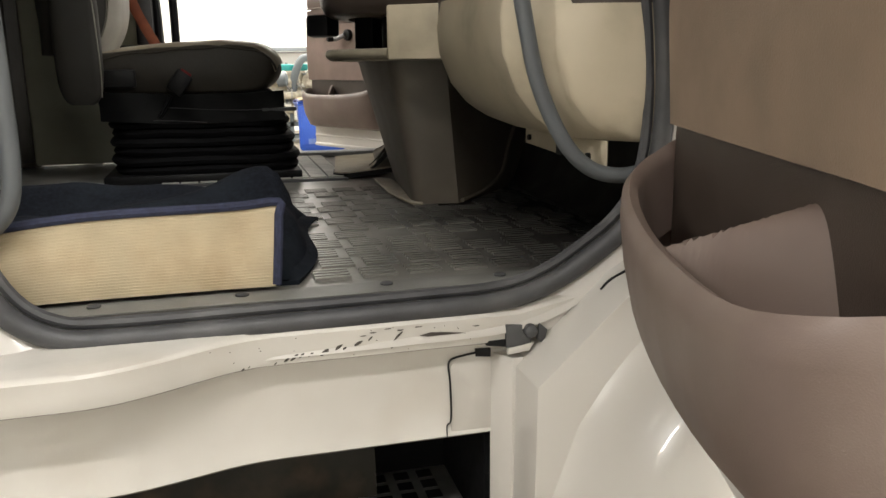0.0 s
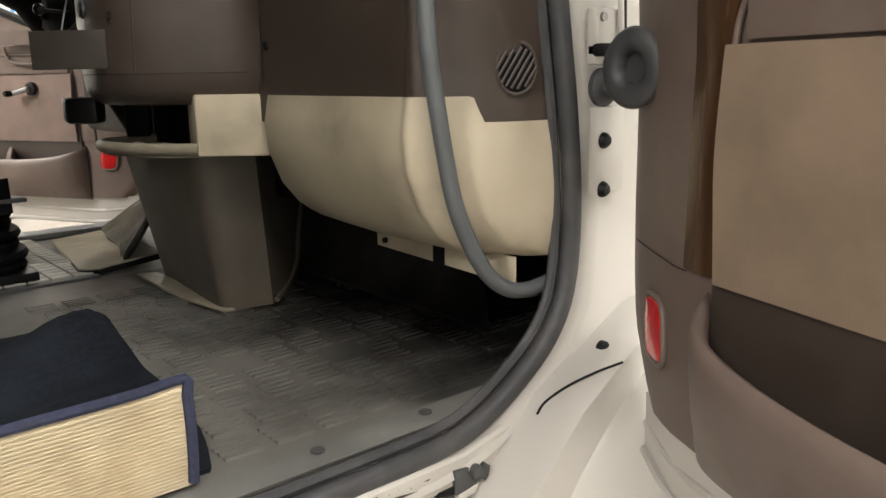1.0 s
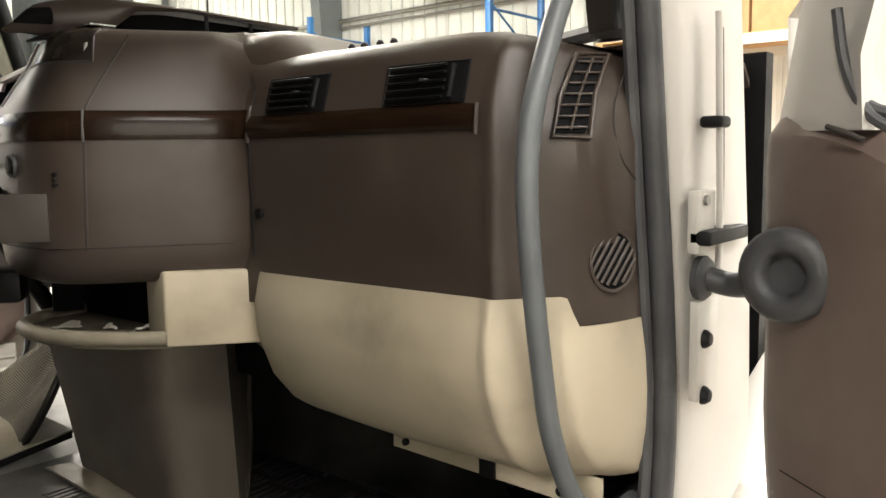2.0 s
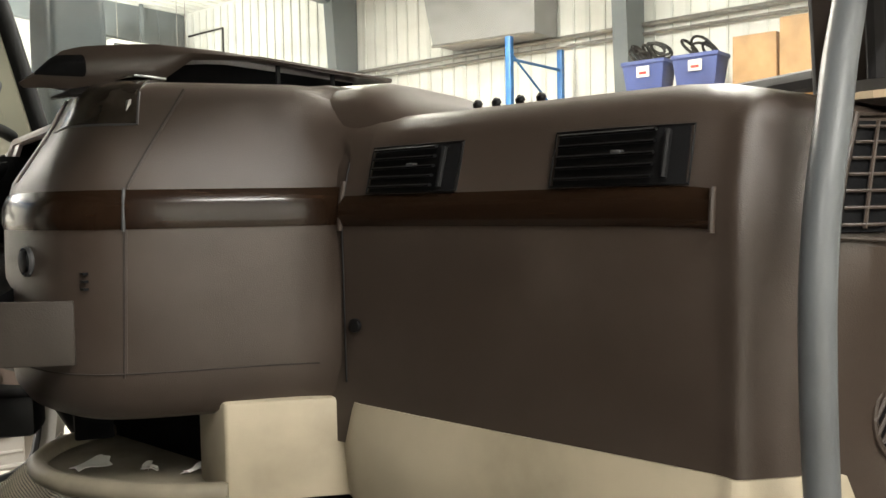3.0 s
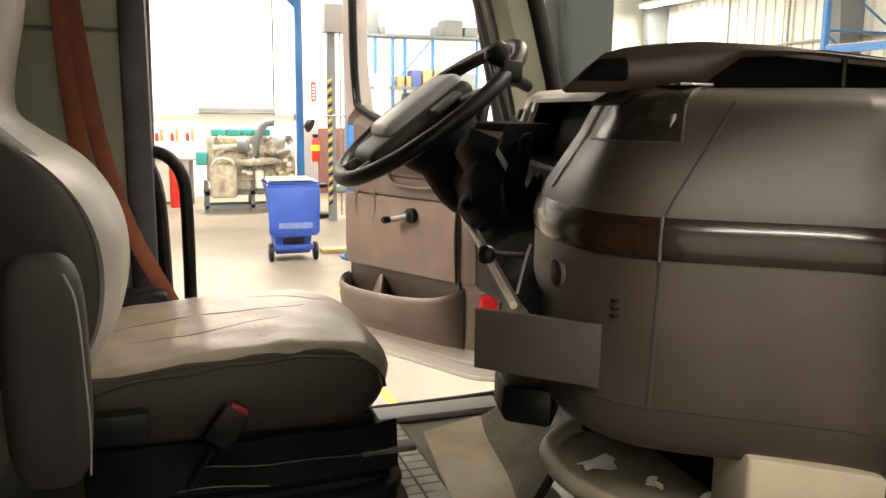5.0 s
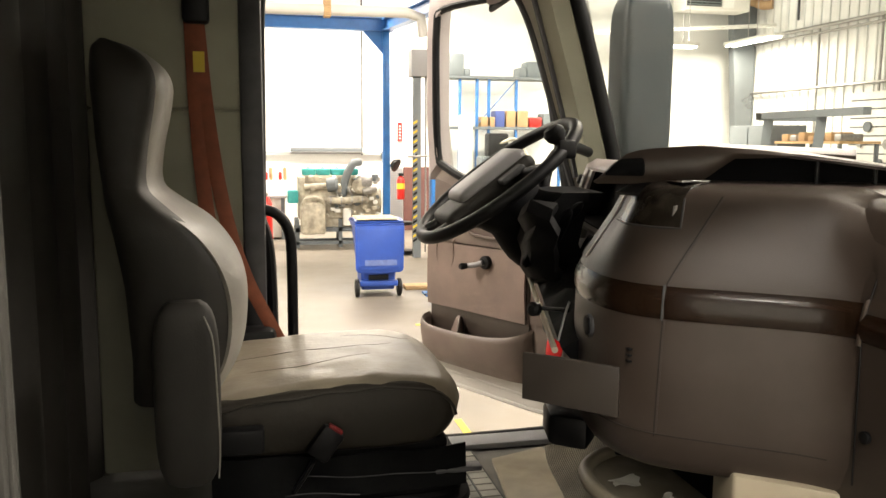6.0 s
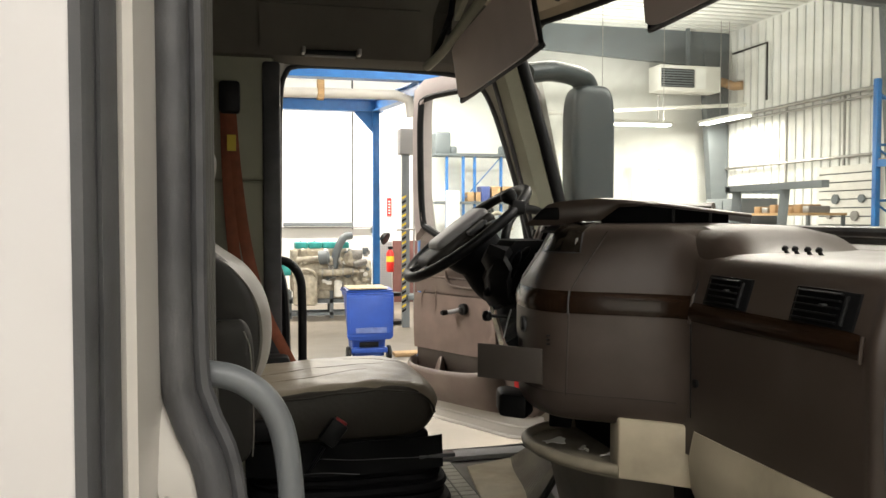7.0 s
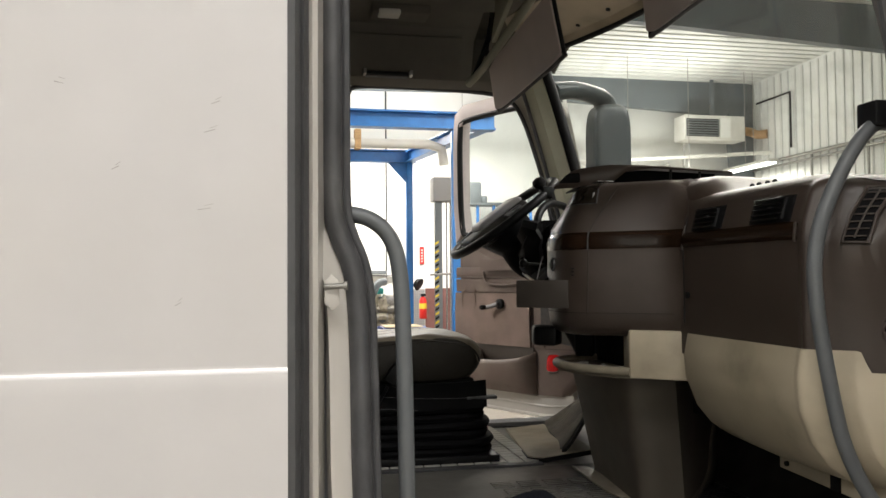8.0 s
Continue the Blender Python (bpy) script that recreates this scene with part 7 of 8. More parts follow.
for x, y, top in ((2.20, FB, 4.53), (2.02, NB, 4.24), (-6.0, NB, 4.24), (-6.0, FB, 4.53)):
    post = part("post", B(x - 0.075, x + 0.075, y - 0.075, y + 0.075, 0.02, top, b=0.01), BLUE_STEEL, gan)
    part("foot", B(x - 0.17, x + 0.17, y - 0.17, y + 0.17, 0.0, 0.025), BLUE_STEEL, post)
    if y == FB:
        part("gusset", prism([(x - 0.50, top), (x - 0.06, top - 0.48), (x - 0.06, top)], "y", y - 0.02, y + 0.02), BLUE_STEEL, post)
    part("foot_gusset", prism([(x - 0.16, 0.025), (x, 0.35), (x + 0.16, 0.025)], "y", y - 0.09, y - 0.075), BLUE_STEEL, post)
duct = thing("exhaust_duct", (-1, 13.5, 4.0), "grey overhead exhaust pipe", "duct")
part("pipe", T([(-6, 13.5, 4.36), (0, 13.5, 4.36), (2.0, 13.5, 4.38), (2.25, 13.5, 4.30), (2.3, 13.5, 4.0)], 0.09, seg=14, sub=1), PALE, duct)
for x in (-1.0, 0.62):
    part("clamp", B(x, x + 0.12, 13.40, 13.60, 4.25, 4.62, b=0.02), PALLET if x > 0 else STEEL, duct)
lines = thing("wall_services", (1.0, 19.9, 1.5), "cables and bench light strip on the white wall", "wall service")
part("strip_light", B(0.30, 2.05, 19.80, 19.93, 1.98, 2.08, b=0.01), FRAME_GREY, lines)
part("ledge", B(-3, 2.6, 19.88, 19.96, 1.93, 1.97), SHOP_GREY, lines)
part("cable", T([(2.05, 19.93, 7), (2.06, 19.93, 4), (2.05, 19.93, 1.9)], 0.018, seg=6, sub=1), BLACK, lines)
part("socket", B(2.52, 2.66, 19.93, 19.97, 1.80, 1.98, b=0.01), FRAME_GREY, lines)
part("sign", B(2.95, 3.07, 19.96, 19.985, 2.25, 2.71), EXT_RED, lines, "red wall sign")
sb = bmesh.new()
for k in range(5):
    box(sb, 2.985, 3.035, 19.95, 19.96, 2.30 + k * 0.075, 2.335 + k * 0.075)
part("sign_bar", sb, PALE, lines)

# engine on its stand
eng = thing("engine_block", (1.1, 17.2, 0.55), "greasy stripped diesel engine with teal valve covers", "engine")
part("block", B(0.45, 1.95, 16.9, 17.5, 0.62, 1.30, b=0.03), ENGINE, eng)
part("head", B(0.42, 1.55, 16.95, 17.45, 1.30, 1.52, b=0.03), ENGINE, eng)
for k in range(4):
    cover = part("valve_cover", B(0.42 + 0.30 * k, 0.70 + 0.30 * k, 16.98, 17.42, 1.52, 1.66, b=0.03), TEAL, eng, "teal valve cover")
    part("cover_bolt", D((0.56 + 0.30 * k, 17.2, 1.67), 0.03, 0.04, (0, 0, 1), seg=10), STEEL, cover)
part("gear_case", B(0.36, 0.88, 16.66, 16.92, 0.30, 0.96, b=0.06), ENGINE, eng, "pale cast gear case")
part("case_arch", T([(0.40, 16.68, 0.92), (0.46, 16.66, 1.04), (0.62, 16.65, 1.08), (0.78, 16.66, 1.03), (0.84, 16.68, 0.92)], 0.035, seg=8), ENGINE, eng)
part("log_pipe", T([(0.92, 16.72, 1.02), (1.2, 16.70, 1.00), (1.55, 16.72, 1.03), (1.75, 16.8, 1.0)], 0.075, seg=12), ENGINE, eng)
for k in range(4):
    part("pipe_flange", D((0.98 + 0.22 * k, 16.71, 1.01), 0.095, 0.03, (1, 0, 0), seg=16), STEEL, eng)
part("turbo_inlet", lathe([(0.06, -0.12), (0.15, -0.10), (0.15, 0.08), (0.09, 0.12)], (1.02, 16.74, 1.34), (1, -0.2, 0.1), 20), FRAME_GREY, eng)
part("starter", lathe([(0.06, -0.16), (0.08, -0.14), (0.08, 0.12), (0.05, 0.16)], (1.80, 16.74, 1.22), (1, 0, 0.25), 16), STEEL, eng)
part("pump_block", B(1.62, 1.86, 16.70, 16.9, 1.28, 1.50, b=0.03), STEEL, eng)
part("manifold", T([(0.45, 16.84, 1.28), (0.9, 16.80, 1.30), (1.4, 16.82, 1.27)], 0.07, seg=10), ENGINE, eng)
part("intake", T([(1.25, 16.85, 1.10), (1.30, 16.78, 1.45), (1.45, 16.80, 1.75), (1.62, 16.9, 1.80)], 0.085, seg=12), FRAME_GREY, eng)
part("turbo", lathe([(0.05, -0.1), (0.16, -0.06), (0.18, 0.02), (0.12, 0.1)], (1.62, 16.8, 1.30), (0.2, -1, 0.1), 20), ENGINE, eng)
part("flywheel_case", lathe([(0.32, -0.08), (0.36, 0.0), (0.34, 0.10)], (1.98, 17.2, 0.98), (1, 0, 0), 24), ENGINE, eng)
part("filter", lathe([(0.02, -0.18), (0.085, -0.17), (0.085, 0.15), (0.05, 0.18)], (1.32, 16.72, 0.66), (0, 0, 1), 16), PALE, eng, "white oil filter")
part("gear_cover", B(0.33, 0.47, 16.88, 17.5, 0.6, 1.5, b=0.03), ENGINE, eng)
part("teal_guard", B(0.10, 0.32, 16.75, 16.95, 0.95, 1.22, b=0.03), TEAL, eng)
part("oil_pan", B(0.62, 1.75, 16.95, 17.45, 0.42, 0.63, b=0.04), ENGINE, eng)
rng = random.Random(8)
for q, m in enumerate((ENGINE, STEEL, FRAME_GREY, PALE)):
    bits = bmesh.new()
    for k in range(30 if q == 0 else 16):
        x, z = rng.uniform(0.45, 1.95) if q == 0 else rng.uniform(0.95, 2.0), rng.uniform(0.66, 1.50)
        w = rng.uniform(0.02, 0.065)
        if k % 3:
            disc(bits, (x, 16.86, z), w, rng.uniform(0.06, 0.2), (rng.uniform(-0.3, 0.3), -1, rng.uniform(-0.3, 0.3)), seg=9, b=0.006)
        else:
            box(bits, x - w, x + w, 16.76, 16.92, z - w * 0.7, z + w * 0.7, 0.01, 1)
    part("fitting", bits, m, eng)["kind"] = "stuff"
for k in range(3):
    x = 1.05 + 0.27 * k
    part("pipe", T([(x, 16.84, 1.40), (x + 0.05, 16.72, 1.22), (x + 0.16, 16.76, 1.08)], 0.024, seg=8), STEEL, eng)
stand = thing("engine_stand", (1.1, 17.2, 0), "dark steel engine stand", "engine stand")
for y in (16.95, 17.45):
    part("rail", B(0.25, 2.25, y - 0.04, y + 0.04, 0.33, 0.42), FRAME_GREY, stand)
    part("low_rail", B(0.25, 2.25, y - 0.04, y + 0.04, 0.06, 0.13), FRAME_GREY, stand)
    for x in (0.30, 1.2, 2.20):
        part("leg", B(x - 0.04, x + 0.04, y - 0.04, y + 0.04, 0, 0.6), FRAME_GREY, stand)
bench = thing("far_workbench", (-1.2, 18.8, 0), "cluttered grey workbench with parts", "workbench")
part("top", B(-3.2, 0.15, 18.4, 19.3, 0.95, 1.0), SHOP_GREY, bench)
for x in (-3.1, -1.5, 0.05):
    part("leg", B(x - 0.04, x + 0.04, 18.45, 18.53, 0, 0.95), FRAME_GREY, bench)
part("cabinet", B(-0.75, 0.12, 18.5, 19.2, 0.05, 1.35, b=0.02), PALE, bench, "pale steel cabinet")
rng = random.Random(5)
for k in range(18):
    x, h = rng.uniform(-3.1, -0.9), rng.uniform(0.08, 0.32)
    zb = 1.0
    m = rng.choice([EXT_RED, STEEL, CARTON, FRAME_GREY, PALE])
    w = rng.uniform(0.05, 0.12)
    ob = solo("bench_part", B(x - w, x + w, 18.55, 18.75, zb, zb + h, b=0.012), m, "small workshop part on the bench", "part", "parts on the bench")
for k in range(8):
    x, h = -0.62 + 0.105 * k, 0.16 + 0.05 * ((k * 5) % 3)
    m, w = ((EXT_RED, "red"), (PALE, "white"), (CARTON, "tan"))[(k * 2) % 3]
    can = thing("spray_can", (x, 18.62, 1.35), "%s can standing on the pale cabinet" % w, "can", "cans on the cabinet")
    part("can_body", lathe([(0.036, 0.0), (0.04, 0.01), (0.04, h), (0.03, h + 0.02), (0.012, h + 0.03)], (x, 18.62, 1.35), (0, 0, 1), 12), m, can)
    part("cap", lathe([(0.024, 0.0), (0.024, 0.035), (0.01, 0.04)], (x, 18.62, 1.35 + h + 0.025), (0, 0, 1), 10), PALE, can)
peg = thing("peg_panel", (2.91, 19.95, 0.3), "grey perforated tool panel on the wall", "tool panel")
part("board", B(2.74, 3.08, 19.955, 19.985, 0.30, 1.58), SHOP_GREY, peg)
dots = bmesh.new()
for a in range(6):
    for b in range(20):
        box(dots, 2.775 + a * 0.05, 2.797 + a * 0.05, 19.949, 19.957, 0.36 + b * 0.06, 0.382 + b * 0.06)
part("peg_hole", dots, FRAME_GREY, peg)["kind"] = "stuff"
slab("wall_dado", 3.10, 3.95, 19.95, 19.99, 0.0, 1.60, MAROON, "dull maroon dado panel on the workshop wall", "wall panel")
cyl = thing("red_gas_bottle", (-0.35, 16.2, 0), "red gas bottle beside the engine stand", "gas bottle")
part("bottle", lathe([(0.10, 0.0), (0.11, 0.03), (0.11, 0.85), (0.06, 0.98), (0.03, 1.02)], (-0.30, 17.9, 0), (0, 0, 1), 18), EXT_RED, cyl)
part("valve", D((-0.30, 17.9, 1.06), 0.03, 0.08, (0, 0, 1), seg=12), STEEL, cyl)

# wheeled bin
bn = thing("wheeled_bin", (1.17, 11.2, 0), "blue wheeled plastic bin with a cardboard sheet on top", "bin")
rows = []
for z, w, d in ((0.10, 0.235, 0.25), (0.36, 0.255, 0.28), (0.40, 0.262, 0.285), (0.98, 0.315, 0.35), (1.0, 0.335, 0.37), (1.06, 0.34, 0.375)):
    rows.append([(1.175 + w * a, 11.45 + d * b, z) for a, b in ((-1, -0.9), (-0.9, -1), (0.9, -1), (1, -0.9), (1, 0.9), (0.9, 1), (-0.9, 1), (-1, 0.9))])
part("body", loft(rows, close_v=True, caps=True), BIN_BLUE, bn)
hang = [(0.822, 1.045), (0.832, 0.45)] + [(0.892 - 0.06 * math.cos(a), 0.432 - 0.06 * math.sin(a)) for a in np.linspace(0, math.pi / 2, 6)] + [(1.458 + 0.06 * math.sin(a), 0.432 - 0.06 * math.cos(a)) for a in np.linspace(0, math.pi / 2, 6)] + [(1.518, 0.45), (1.528, 1.045)]
flap = part("hanging_lid", prism(hang, "y", 11.03, 11.065, 0.010), BIN_BLUE, bn, "blue lid hanging open down the back")
part("lid_recess", prism([(x * 0.86 + 1.175 * 0.14, z * 0.86 + 0.72 * 0.14) for x, z in hang], "y", 11.022, 11.034, 0.004), BIN_BLUE, flap)
part("pale_label", B(0.96, 1.42, 11.014, 11.022, 0.475, 0.555), BIN_PALE, flap, "faded pale label")
part("rim", B(0.82, 1.53, 11.04, 11.86, 1.045, 1.075, b=0.012), BIN_BLUE, bn)
lidb = part("lid", loft([[(x, y, 1.10 + 0.03 * math.sin((y - 11.0) * 4)) for x in (0.83, 0.9, 1.2, 1.45, 1.52)] for y in (11.05, 11.3, 11.6, 11.85)], 0.02), BIN_BLUE, bn)
part("axle_housing", B(0.90, 1.45, 11.10, 11.22, 0.16, 0.24, b=0.015), BIN_BLUE, bn)
part("foot_recess", B(1.03, 1.32, 11.155, 11.20, 0.24, 0.32, b=0.01), BLACK, bn)
for x in (0.868, 1.482):
    wh = part("bin_wheel", D((x, 11.20, 0.13), 0.13, 0.055, (1, 0, 0), seg=24, b=0.012), BLACK, bn)
    part("hubcap", D((x, 11.20, 0.13), 0.06, 0.07, (1, 0, 0), seg=16), SEAL_GREY, wh)
solo("cardboard_lid_sheet", B(0.86, 1.45, 11.06, 11.7, 1.128, 1.14), BACKING, "tan cardboard sheet on the bin", "cardboard")

# extinguisher, mast with striped guard, stool, hand tools at the wall
ext = thing("fire_extinguisher", (2.95, 19.5, 0.6), "red fire extinguisher on the wall", "extinguisher")
part("bottle", lathe([(0.085, 0.0), (0.10, 0.03), (0.10, 0.46), (0.06, 0.55), (0.03, 0.58)], (2.95, 19.5, 0.82), (0, 0, 1), 18), EXT_RED, ext)
part("label_band", lathe([(0.102, 0.0), (0.102, 0.14)], (2.95, 19.5, 1.08), (0, 0, 1), 18), YELLOW, ext, "yellow label")
part("valve", B(2.89, 3.01, 19.42, 19.55, 1.40, 1.47, b=0.01), BLACK, ext)
mast = thing("lift_mast", (2.45, 15.0, 0), "dark lift mast with a yellow and black striped edge", "lift mast")
part("column", B(2.42, 2.56, 15.0, 15.14, 0, 3.9), FRAME_GREY, mast)
part("head_box", B(2.36, 2.80, 14.9, 15.3, 3.45, 3.95, b=0.02), SHOP_GREY, mast)
for k in range(26):
    z = 0.3 + k * 0.09
    part("stripe", prism([(2.405, z), (2.485, z + 0.05), (2.485, z + 0.095), (2.405, z + 0.045)], "y", 14.985, 14.998), YELLOW if k % 2 else BLACK, mast)
for x in (2.66, 2.74):
    part("rod", T([(x, 15.05, 0.1), (x, 15.05, 3.5)], 0.018, seg=8, sub=1), STEEL, mast)
part("cross_arm", T([(2.30, 15.0, 1.95), (2.80, 15.0, 1.97)], 0.022, seg=8, sub=1), STEEL, mast)
part("carriage", B(2.50, 2.70, 14.9, 15.3, 0.55, 0.66, b=0.02), FRAME_GREY, mast)
stool = thing("work_stool", (2.35, 14.2, 0), "black round work stool", "stool")
part("seat", D((2.32, 15.6, 0.62), 0.19, 0.07, (0, 0, 1), seg=22, b=0.015), BLACK, stool)
part("post", T([(2.32, 15.6, 0.1), (2.32, 15.6, 0.6)], 0.03, seg=8, sub=1), STEEL, stool)
part("base", D((2.32, 15.6, 0.05), 0.22, 0.06, (0, 0, 1), seg=22), BLACK, stool)
solo("black_helmet", lathe([(0.05, -0.06), (0.10, -0.05), (0.14, 0.02), (0.15, 0.05), (0.08, 0.06)], (2.36, 16.85, 1.75), (0.8, -0.6, -0.5), 18), BLACK, "black round cover hanging on the blue post", "cover")
hose = solo("floor_hose", T([(1.85, 11.1, 0.02), (2.0, 10.9, 0.02), (2.2, 11.2, 0.02), (2.35, 11.7, 0.03), (2.4, 12.4, 0.02)], 0.02, seg=8), BLACK, "black hose on the floor", "hose")
solo("floor_board", B(1.65, 2.1, 11.6, 11.85, 0.0, 0.06, b=0.005), PALLET, "timber offcut by the gantry foot", "timber")
for i, (x0, x1, y0, y1) in enumerate(((1.35, 1.75, 9.2, 9.28), (1.0, 1.06, 5.2, 5.8), (1.55, 1.85, 5.05, 5.12))):
    solo("floor_mark", B(x0, x1, y0, y1, 0.0, 0.004), YELLOW, "worn yellow paint line on the floor", "floor marking", kind="structure")

# heater, rack and shelves along the ribbed wall
ht = thing("unit_heater", (10.8, 18.9, 5.4), "beige unit heater hung below the ceiling", "heater")
part("casing", B(9.95, 11.75, 18.6, 19.2, 5.55, 6.22, b=0.02), PALE, ht)
part("grille_back", B(10.0, 10.95, 18.585, 18.6, 5.64, 6.12), BLACK, ht)
for k in range(7):
    part("slat", B(10.0, 10.95, 18.55, 18.60, 5.66 + k * 0.066, 5.69 + k * 0.066), FRAME_GREY, ht)
part("control_panel", B(11.0, 11.3, 18.58, 18.6, 5.62, 6.15), SHOP_WHITE, ht)
part("hanger", B(10.9, 11.0, 18.9, 18.95, 6.2, 7.3), FRAME_GREY, ht)
# brown pipe shape stands for a reflection on the windscreen
part("reflection_pipe", T([(11.75, 18.9, 5.9), (12.1, 18.9, 5.85), (12.2, 18.7, 5.75), (12.35, 18.5, 5.75)], 0.12, seg=12), CARTON, ht)


def rack(y0, y1, x0, x1, top, beam_mat, frames, label, shelf=3.10):
    ob = thing("pallet_rack", ((x0 + x1) / 2, (y0 + y1) / 2, 0), label, "rack", "pallet racks")
    for y in frames:
        for x in (x0, x1):
            part("upright", B(x - 0.05, x + 0.05, y - 0.05, y + 0.05, 0, top, b=0.006), BLUE_STEEL, ob)
        for k, z in enumerate((0.5, 1.5, 2.5, 3.5, top - 0.35)):
            part("brace", T([(x0, y, z), (x1, y, z)], 0.025, seg=6, sub=1), BLUE_STEEL, ob)
            if k < 4:
                part("diagonal", T([(x0, y, z + 0.95), (x1, y, z)], 0.02, seg=6, sub=1), BLUE_STEEL, ob)
    for z in (1.4, shelf):
        for x in (x0, x1):
            part("beam", B(x - 0.03, x + 0.03, y0 - 0.05, y1 + 0.05, z, z + 0.13), beam_mat, ob)
        part("deck", B(x0, x1, y0 - 0.05, y1 + 0.05, z + 0.13, z + 0.15), PALLET, ob)
    return ob


rack(7.15, 0.4, 10.4, 11.97, 4.68, PALE, (0.4,), "pallet rack bay with white shelf beams", 3.36)
rack(11.5, 7.26, 10.4, 11.97, 4.68, BLUE_STEEL, (11.5, 7.26), "blue pallet rack bay with blue beams")
# stores rack on the far wall, seen through the driver door glass
sr = thing("stores_rack", (5.6, 19.3, 0), "blue stores rack with boxes and machines on its shelves", "rack")
for x in (4.32, 4.75, 5.05, 5.75, 6.9):
    part("upright", B(x - 0.03, x + 0.03, 19.0, 19.1, 0, 3.75, b=0.005), BLUE_STEEL, sr)
for z in (2.55, 3.76):
    part("shelf", B(4.0, 7.0, 18.95, 19.6, z, z + 0.06), FRAME_GREY, sr)
part("brace", T([(4.8, 19.05, 2.7), (5.7, 19.05, 3.7)], 0.015, seg=6, sub=1), BLUE_STEEL, sr)
for x0, x1, z0, z1 in ((4.02, 4.42, 3.82, 4.35), (4.42, 4.58, 3.82, 4.0), (5.80, 6.0, 3.82, 4.05), (6.0, 6.5, 3.82, 4.2), (6.55, 6.9, 3.82, 4.05)):
    solo("stored_machine", B(x0, x1, 19.0, 19.5, z0, z1, b=0.04), FRAME_GREY, "grey machine part on top of the stores rack", "machine part", "machines on the rack")
for x0, x1, z1, m, w in ((4.85, 5.2, 2.85, CARTON, "brown"), (5.22, 5.45, 3.0, TOTE, "blue"), (5.5, 6.05, 3.0, CARTON, "tan"), (6.1, 6.4, 2.85, EXT_RED, "red"), (6.45, 6.85, 2.95, FRAME_GREY, "grey")):
    solo("stores_box", B(x0, x1, 19.0, 19.45, 2.61, z1, b=0.01), m, "%s box on the stores rack shelf" % w, "box", "boxes on the stores rack")
solo("white_board", B(4.27, 4.62, 18.9, 18.94, 0.0, 2.88, b=0.01), PALE, "white board standing before the stores rack", "board")
sm = thing("shop_machine", (5.2, 18.6, 0), "dark greasy machine below the stores rack", "machine")
part("body", B(4.7, 5.7, 18.4, 18.9, 0.0, 1.9, b=0.05), FRAME_GREY, sm)
part("head", B(4.85, 5.35, 18.3, 18.7, 1.9, 2.45, b=0.05), BLACK, sm)
part("arm", T([(5.1, 18.35, 2.2), (5.5, 18.3, 2.3), (5.8, 18.3, 1.9)], 0.05, seg=8), ENGINE, sm)
solo("red_drum", lathe([(0.27, 0.0), (0.29, 0.02), (0.29, 0.85), (0.27, 0.88), (0.02, 0.88)], (4.25, 18.5, 0.0), (0, 0, 1), 20), EXT_RED, "red steel drum on the workshop floor", "drum")


def pallet(x, y, z):
    ob = thing("wooden_pallet", (x, y, z), "raw wooden pallet on the rack shelf", "pallet", "pallets")
    for k in range(3):
        part("runner", B(x - 0.5, x + 0.5, y - 0.62 + 0.57 * k, y - 0.52 + 0.57 * k, z, z + 0.13), PALLET, ob)
    for k in range(6):
        part("slat", B(x - 0.5 + k * 0.18, x - 0.38 + k * 0.18, y - 0.65, y + 0.65, z + 0.13, z + 0.155), PALLET, ob)
    return ob


pallet(11.45, 5.0, 3.51)
pallet(11.45, 9.0, 3.25)


def tote(x, y, z, filled):
    ob = thing("storage_tote", (x, y, z), "dark blue plastic tote full of cables" if filled else "dark blue plastic tote with a white label", "tote", "totes on the pallet")
    rows = [[(x + w * a, y + d * b, z + h) for a, b in ((-1, -0.92), (-0.92, -1), (0.92, -1), (1, -0.92), (1, 0.92), (0.92, 1), (-0.92, 1), (-1, 0.92))] for h, w, d in ((0, 0.20, 0.28), (0.38, 0.24, 0.33), (0.40, 0.26, 0.35), (0.45, 0.26, 0.35))]
    part("body", loft(rows, close_v=True, caps=True), TOTE, ob)
    part("paper_label", B(x - 0.262, x - 0.25, y - 0.12, y + 0.08, z + 0.20, z + 0.36), PALE, ob, "white label")
    part("label_mark", B(x - 0.265, x - 0.26, y - 0.08, y + 0.04, z + 0.24, z + 0.28), EXT_RED, ob)
    return ob


tote(11.2, 5.25, 3.67, True)
tote(11.2, 4.45, 3.67, False)
rng = random.Random(3)
for yc, n_loops in ((5.25, 9), (4.45, 4)):
    b = bmesh.new()
    for k in range(n_loops):
        r, cy, cz = rng.uniform(0.08, 0.2), yc + rng.uniform(-0.2, 0.2), 4.18 + rng.uniform(-0.05, 0.14)
        ang = rng.uniform(0, 3.1)
        tube(b, [(11.2 + r * math.cos(a) * math.cos(ang) * 0.6, cy + r * math.cos(a) * math.sin(ang) + 0.1 * math.sin(a), cz + r * 0.8 * math.sin(a)) for a in np.linspace(0, 2 * math.pi, 15)[:-1]], 0.022, seg=6, sub=1, closed=True)
    solo("coiled_cables", b, BLACK, "tangle of black coiled cables in the tote", "cables", "cables in the totes")
solo("carton", B(11.1, 11.6, 3.35, 3.95, 3.51, 4.3, b=0.01), CARTON, "open brown cardboard box", "cardboard box", "cartons on the rack")
solo("carton", B(11.0, 11.5, 2.6, 3.28, 3.51, 4.45, b=0.01), CARTON, "tall brown cardboard box", "cardboard box", "cartons on the rack")
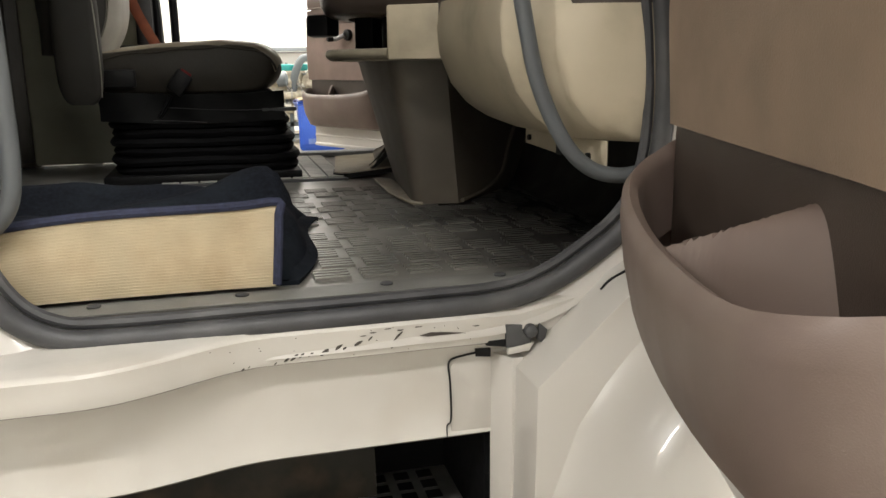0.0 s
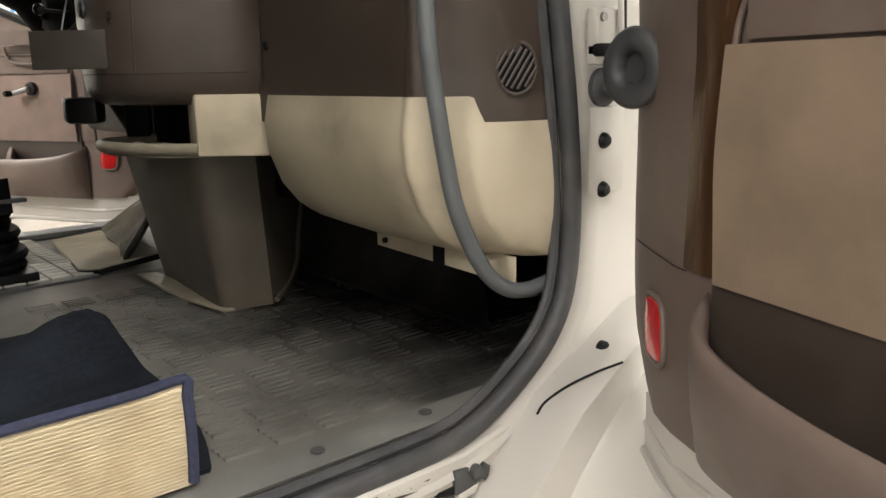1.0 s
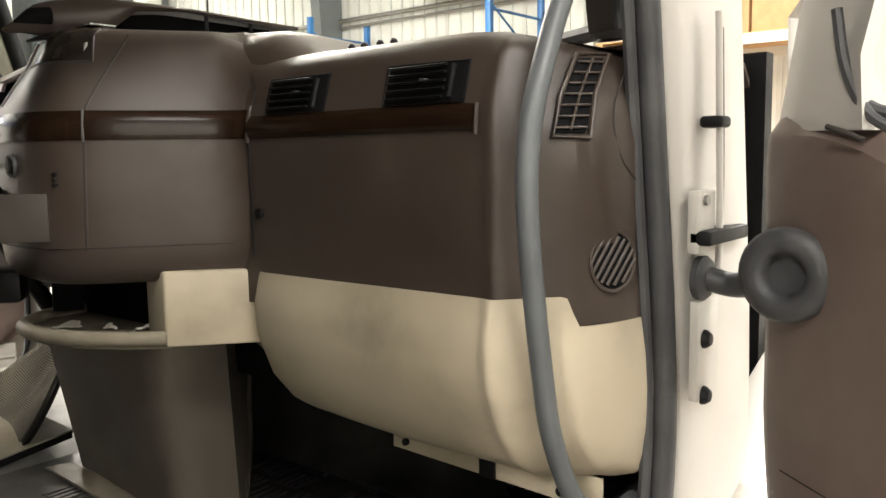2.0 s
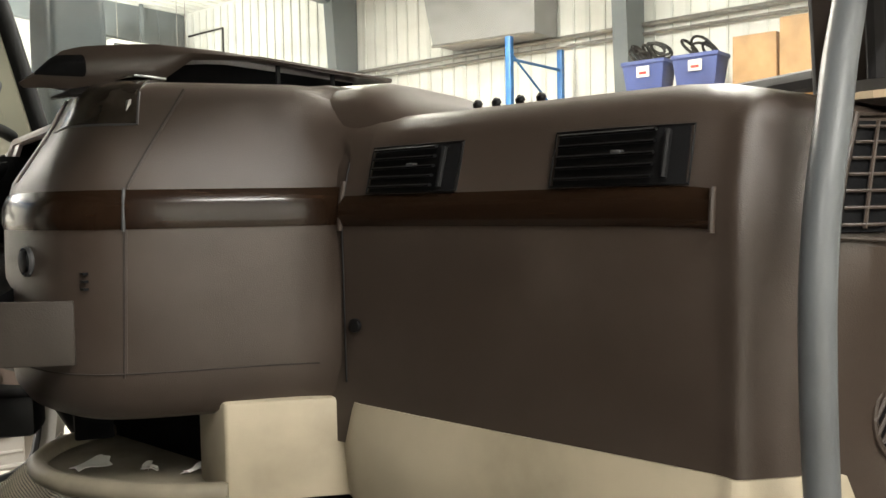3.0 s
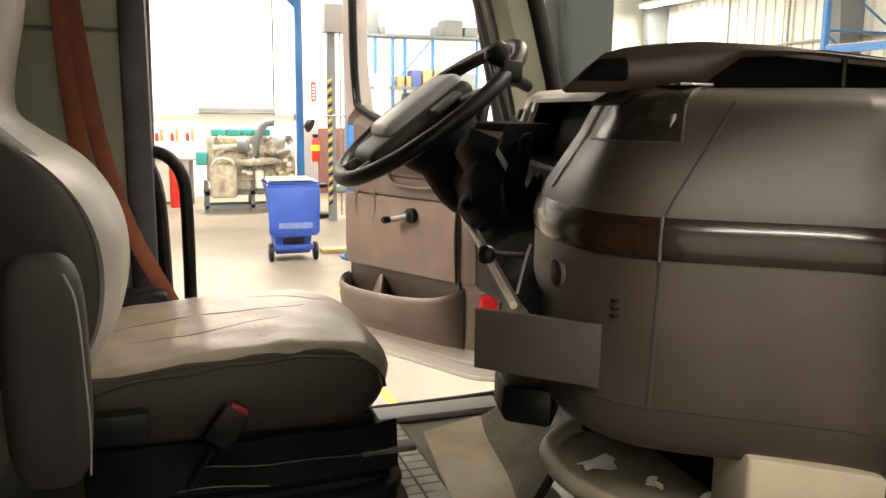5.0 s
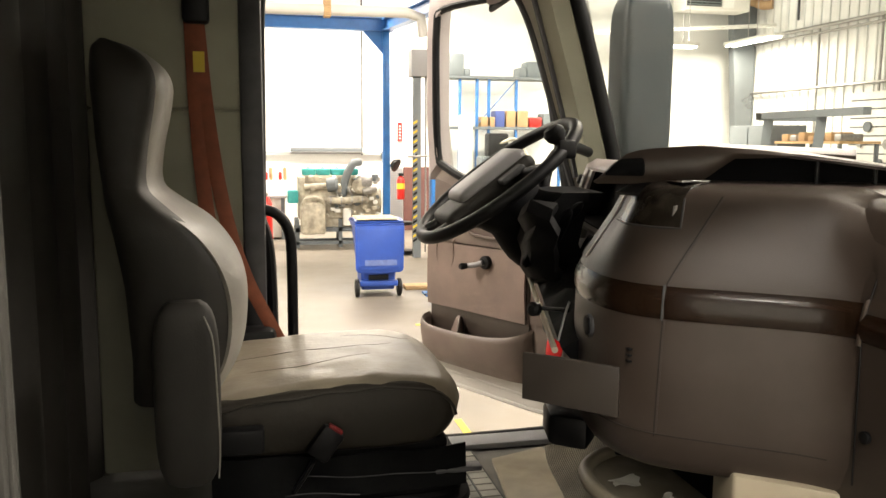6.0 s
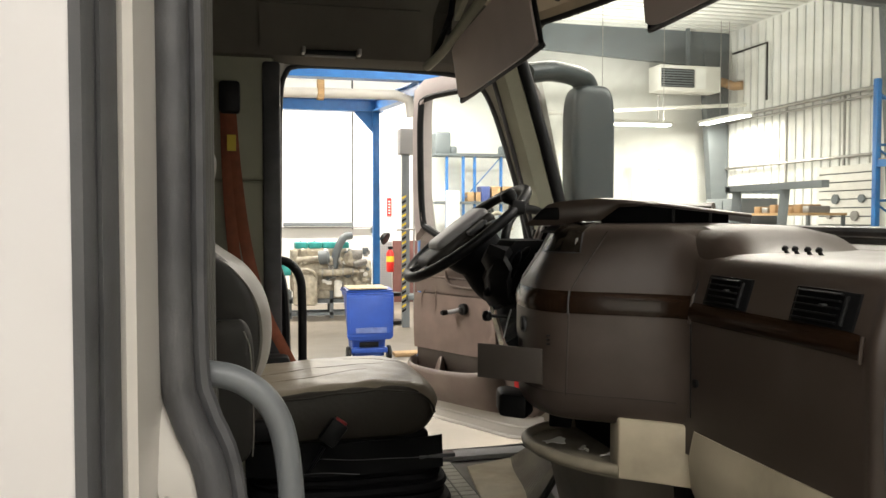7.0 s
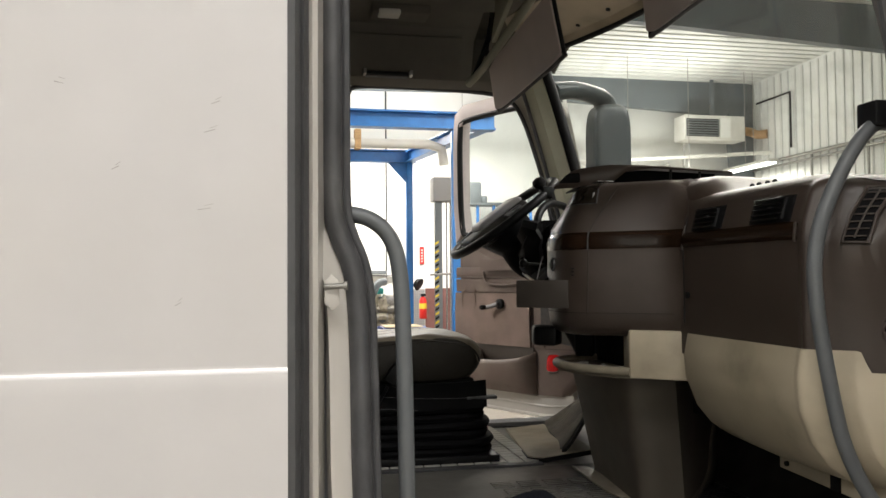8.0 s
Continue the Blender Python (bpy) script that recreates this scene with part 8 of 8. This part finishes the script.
for k in range(14):
    y = rng.uniform(7.9, 10.2)
    solo("rack_part", B(11.1, 11.1 + rng.uniform(0.15, 0.5), y, y + rng.uniform(0.1, 0.3), 3.25 if abs(y - 9) > 0.65 else 3.41, 3.5 + rng.uniform(0, 0.25), b=0.02), rng.choice([STEEL, FRAME_GREY, CARTON, ENGINE, PALE]), "mixed metal part stored on the rack", "part", "parts on the rack")
ac = thing("wall_duct_box", (12.1, 8.7, 5.0), "grey sheet metal duct hood on the wall", "duct")
part("hood", prism([(9.85, 5.05), (10.2, 6.6), (7.55, 6.6), (7.55, 4.98)], "x", 11.6, 12.35, 0.01), SHOP_GREY, ac)
part("edge", T([(11.6, 9.86, 5.04), (11.6, 7.55, 4.97)], 0.03, seg=6, sub=1), STEEL, ac)
pegs = thing("slat_panel", (12.2, 13.6, 1.0), "white slatted tool panel with tools", "tool panel")
for k in range(12):
    part("slat", B(12.25, 12.30, 13.6, 15.4, 1.1 + k * 0.19, 1.262 + k * 0.19), PALE, pegs)
part("board", B(12.31, 12.34, 13.6, 15.4, 1.1, 3.35), FRAME_GREY, pegs)
for k in range(7):
    part("hung_tool", D((12.22, 13.75 + 0.2 * k, 1.5 + 0.37 * ((k * 3) % 4)), 0.07 + 0.02 * (k % 3), 0.05, (1, 0, 0), seg=14), FRAME_GREY if k % 2 else STEEL, pegs)
wb = thing("parts_shelf", (10.5, 13.8, 0), "tall grey parts shelf with brown goods on top", "shelf")
part("top", B(10.0, 10.9, 12.8, 14.75, 2.24, 2.29), PALLET, wb)
part("middle", B(10.0, 10.9, 12.8, 14.75, 1.2, 1.25), FRAME_GREY, wb)
for x in (10.05, 10.85):
    for y in (12.85, 14.7):
        part("leg", B(x - 0.03, x + 0.03, y - 0.03, y + 0.03, 0, 2.24), FRAME_GREY, wb)
rng = random.Random(11)
for k in range(7):
    y = 12.9 + 0.26 * k
    solo("shelf_goods", B(10.1, 10.6, y, y + rng.uniform(0.14, 0.24), 2.29, 2.36 + rng.uniform(0.0, 0.12), b=0.02), rng.choice([CARTON, CARTON, PALLET, STEEL]), "brown goods stacked on the parts shelf", "goods", "goods on the parts shelf")
for k in range(4):
    solo("stored_tub", B(10.15, 10.7, 12.95 + 0.45 * k, 13.3 + 0.45 * k, 1.25, 1.6, b=0.03), (TOTE, PALE, TOTE, FRAME_GREY)[k], "plastic tub on the middle shelf", "tub", "tubs on the parts shelf")
tb = thing("tall_cabinet", (10.5, 15.6, 0), "dark tall tool cabinet by the wall", "cabinet")
part("body", B(10.0, 10.9, 14.95, 16.4, 0.0, 2.63, b=0.02), FRAME_GREY, tb)
for k in range(2):
    dr = part("door", B(9.98, 10.0, 14.98 + 0.72 * k, 15.66 + 0.72 * k, 0.1, 2.58, b=0.004), FRAME_GREY, tb)
    part("pull", B(9.95, 9.98, 15.58 + 0.2 * k, 15.62 + 0.2 * k, 1.2, 1.5), BLACK, dr)
fk = thing("lift_truck_guard", (7.6, 10.2, 0), "grey overhead guard of a lift truck", "lift truck")
part("top_bar", B(7.0, 7.12, 8.65, 10.95, 2.60, 2.70), FRAME_GREY, fk)
part("roof_bar", B(7.0, 8.1, 10.8, 10.92, 2.58, 2.68), FRAME_GREY, fk)
for y in (9.55, 10.75):
    b = bmesh.new()
    obox(b, (7.1, y, 2.62), (7.0, y + 0.08, 1.0), 0.12, 0.13)
    part("leg", b, FRAME_GREY, fk)
part("body", B(6.9, 8.6, 9.2, 10.9, 0.0, 1.1, b=0.05), FRAME_GREY, fk)
pst = solo("white_plank", (lambda b: (obox(b, (9.9, 19.7, 0.02), (9.75, 19.90, 3.6), 0.10, 0.12), b)[1])(bmesh.new()), PALE, "white board leaning on the wall", "board")
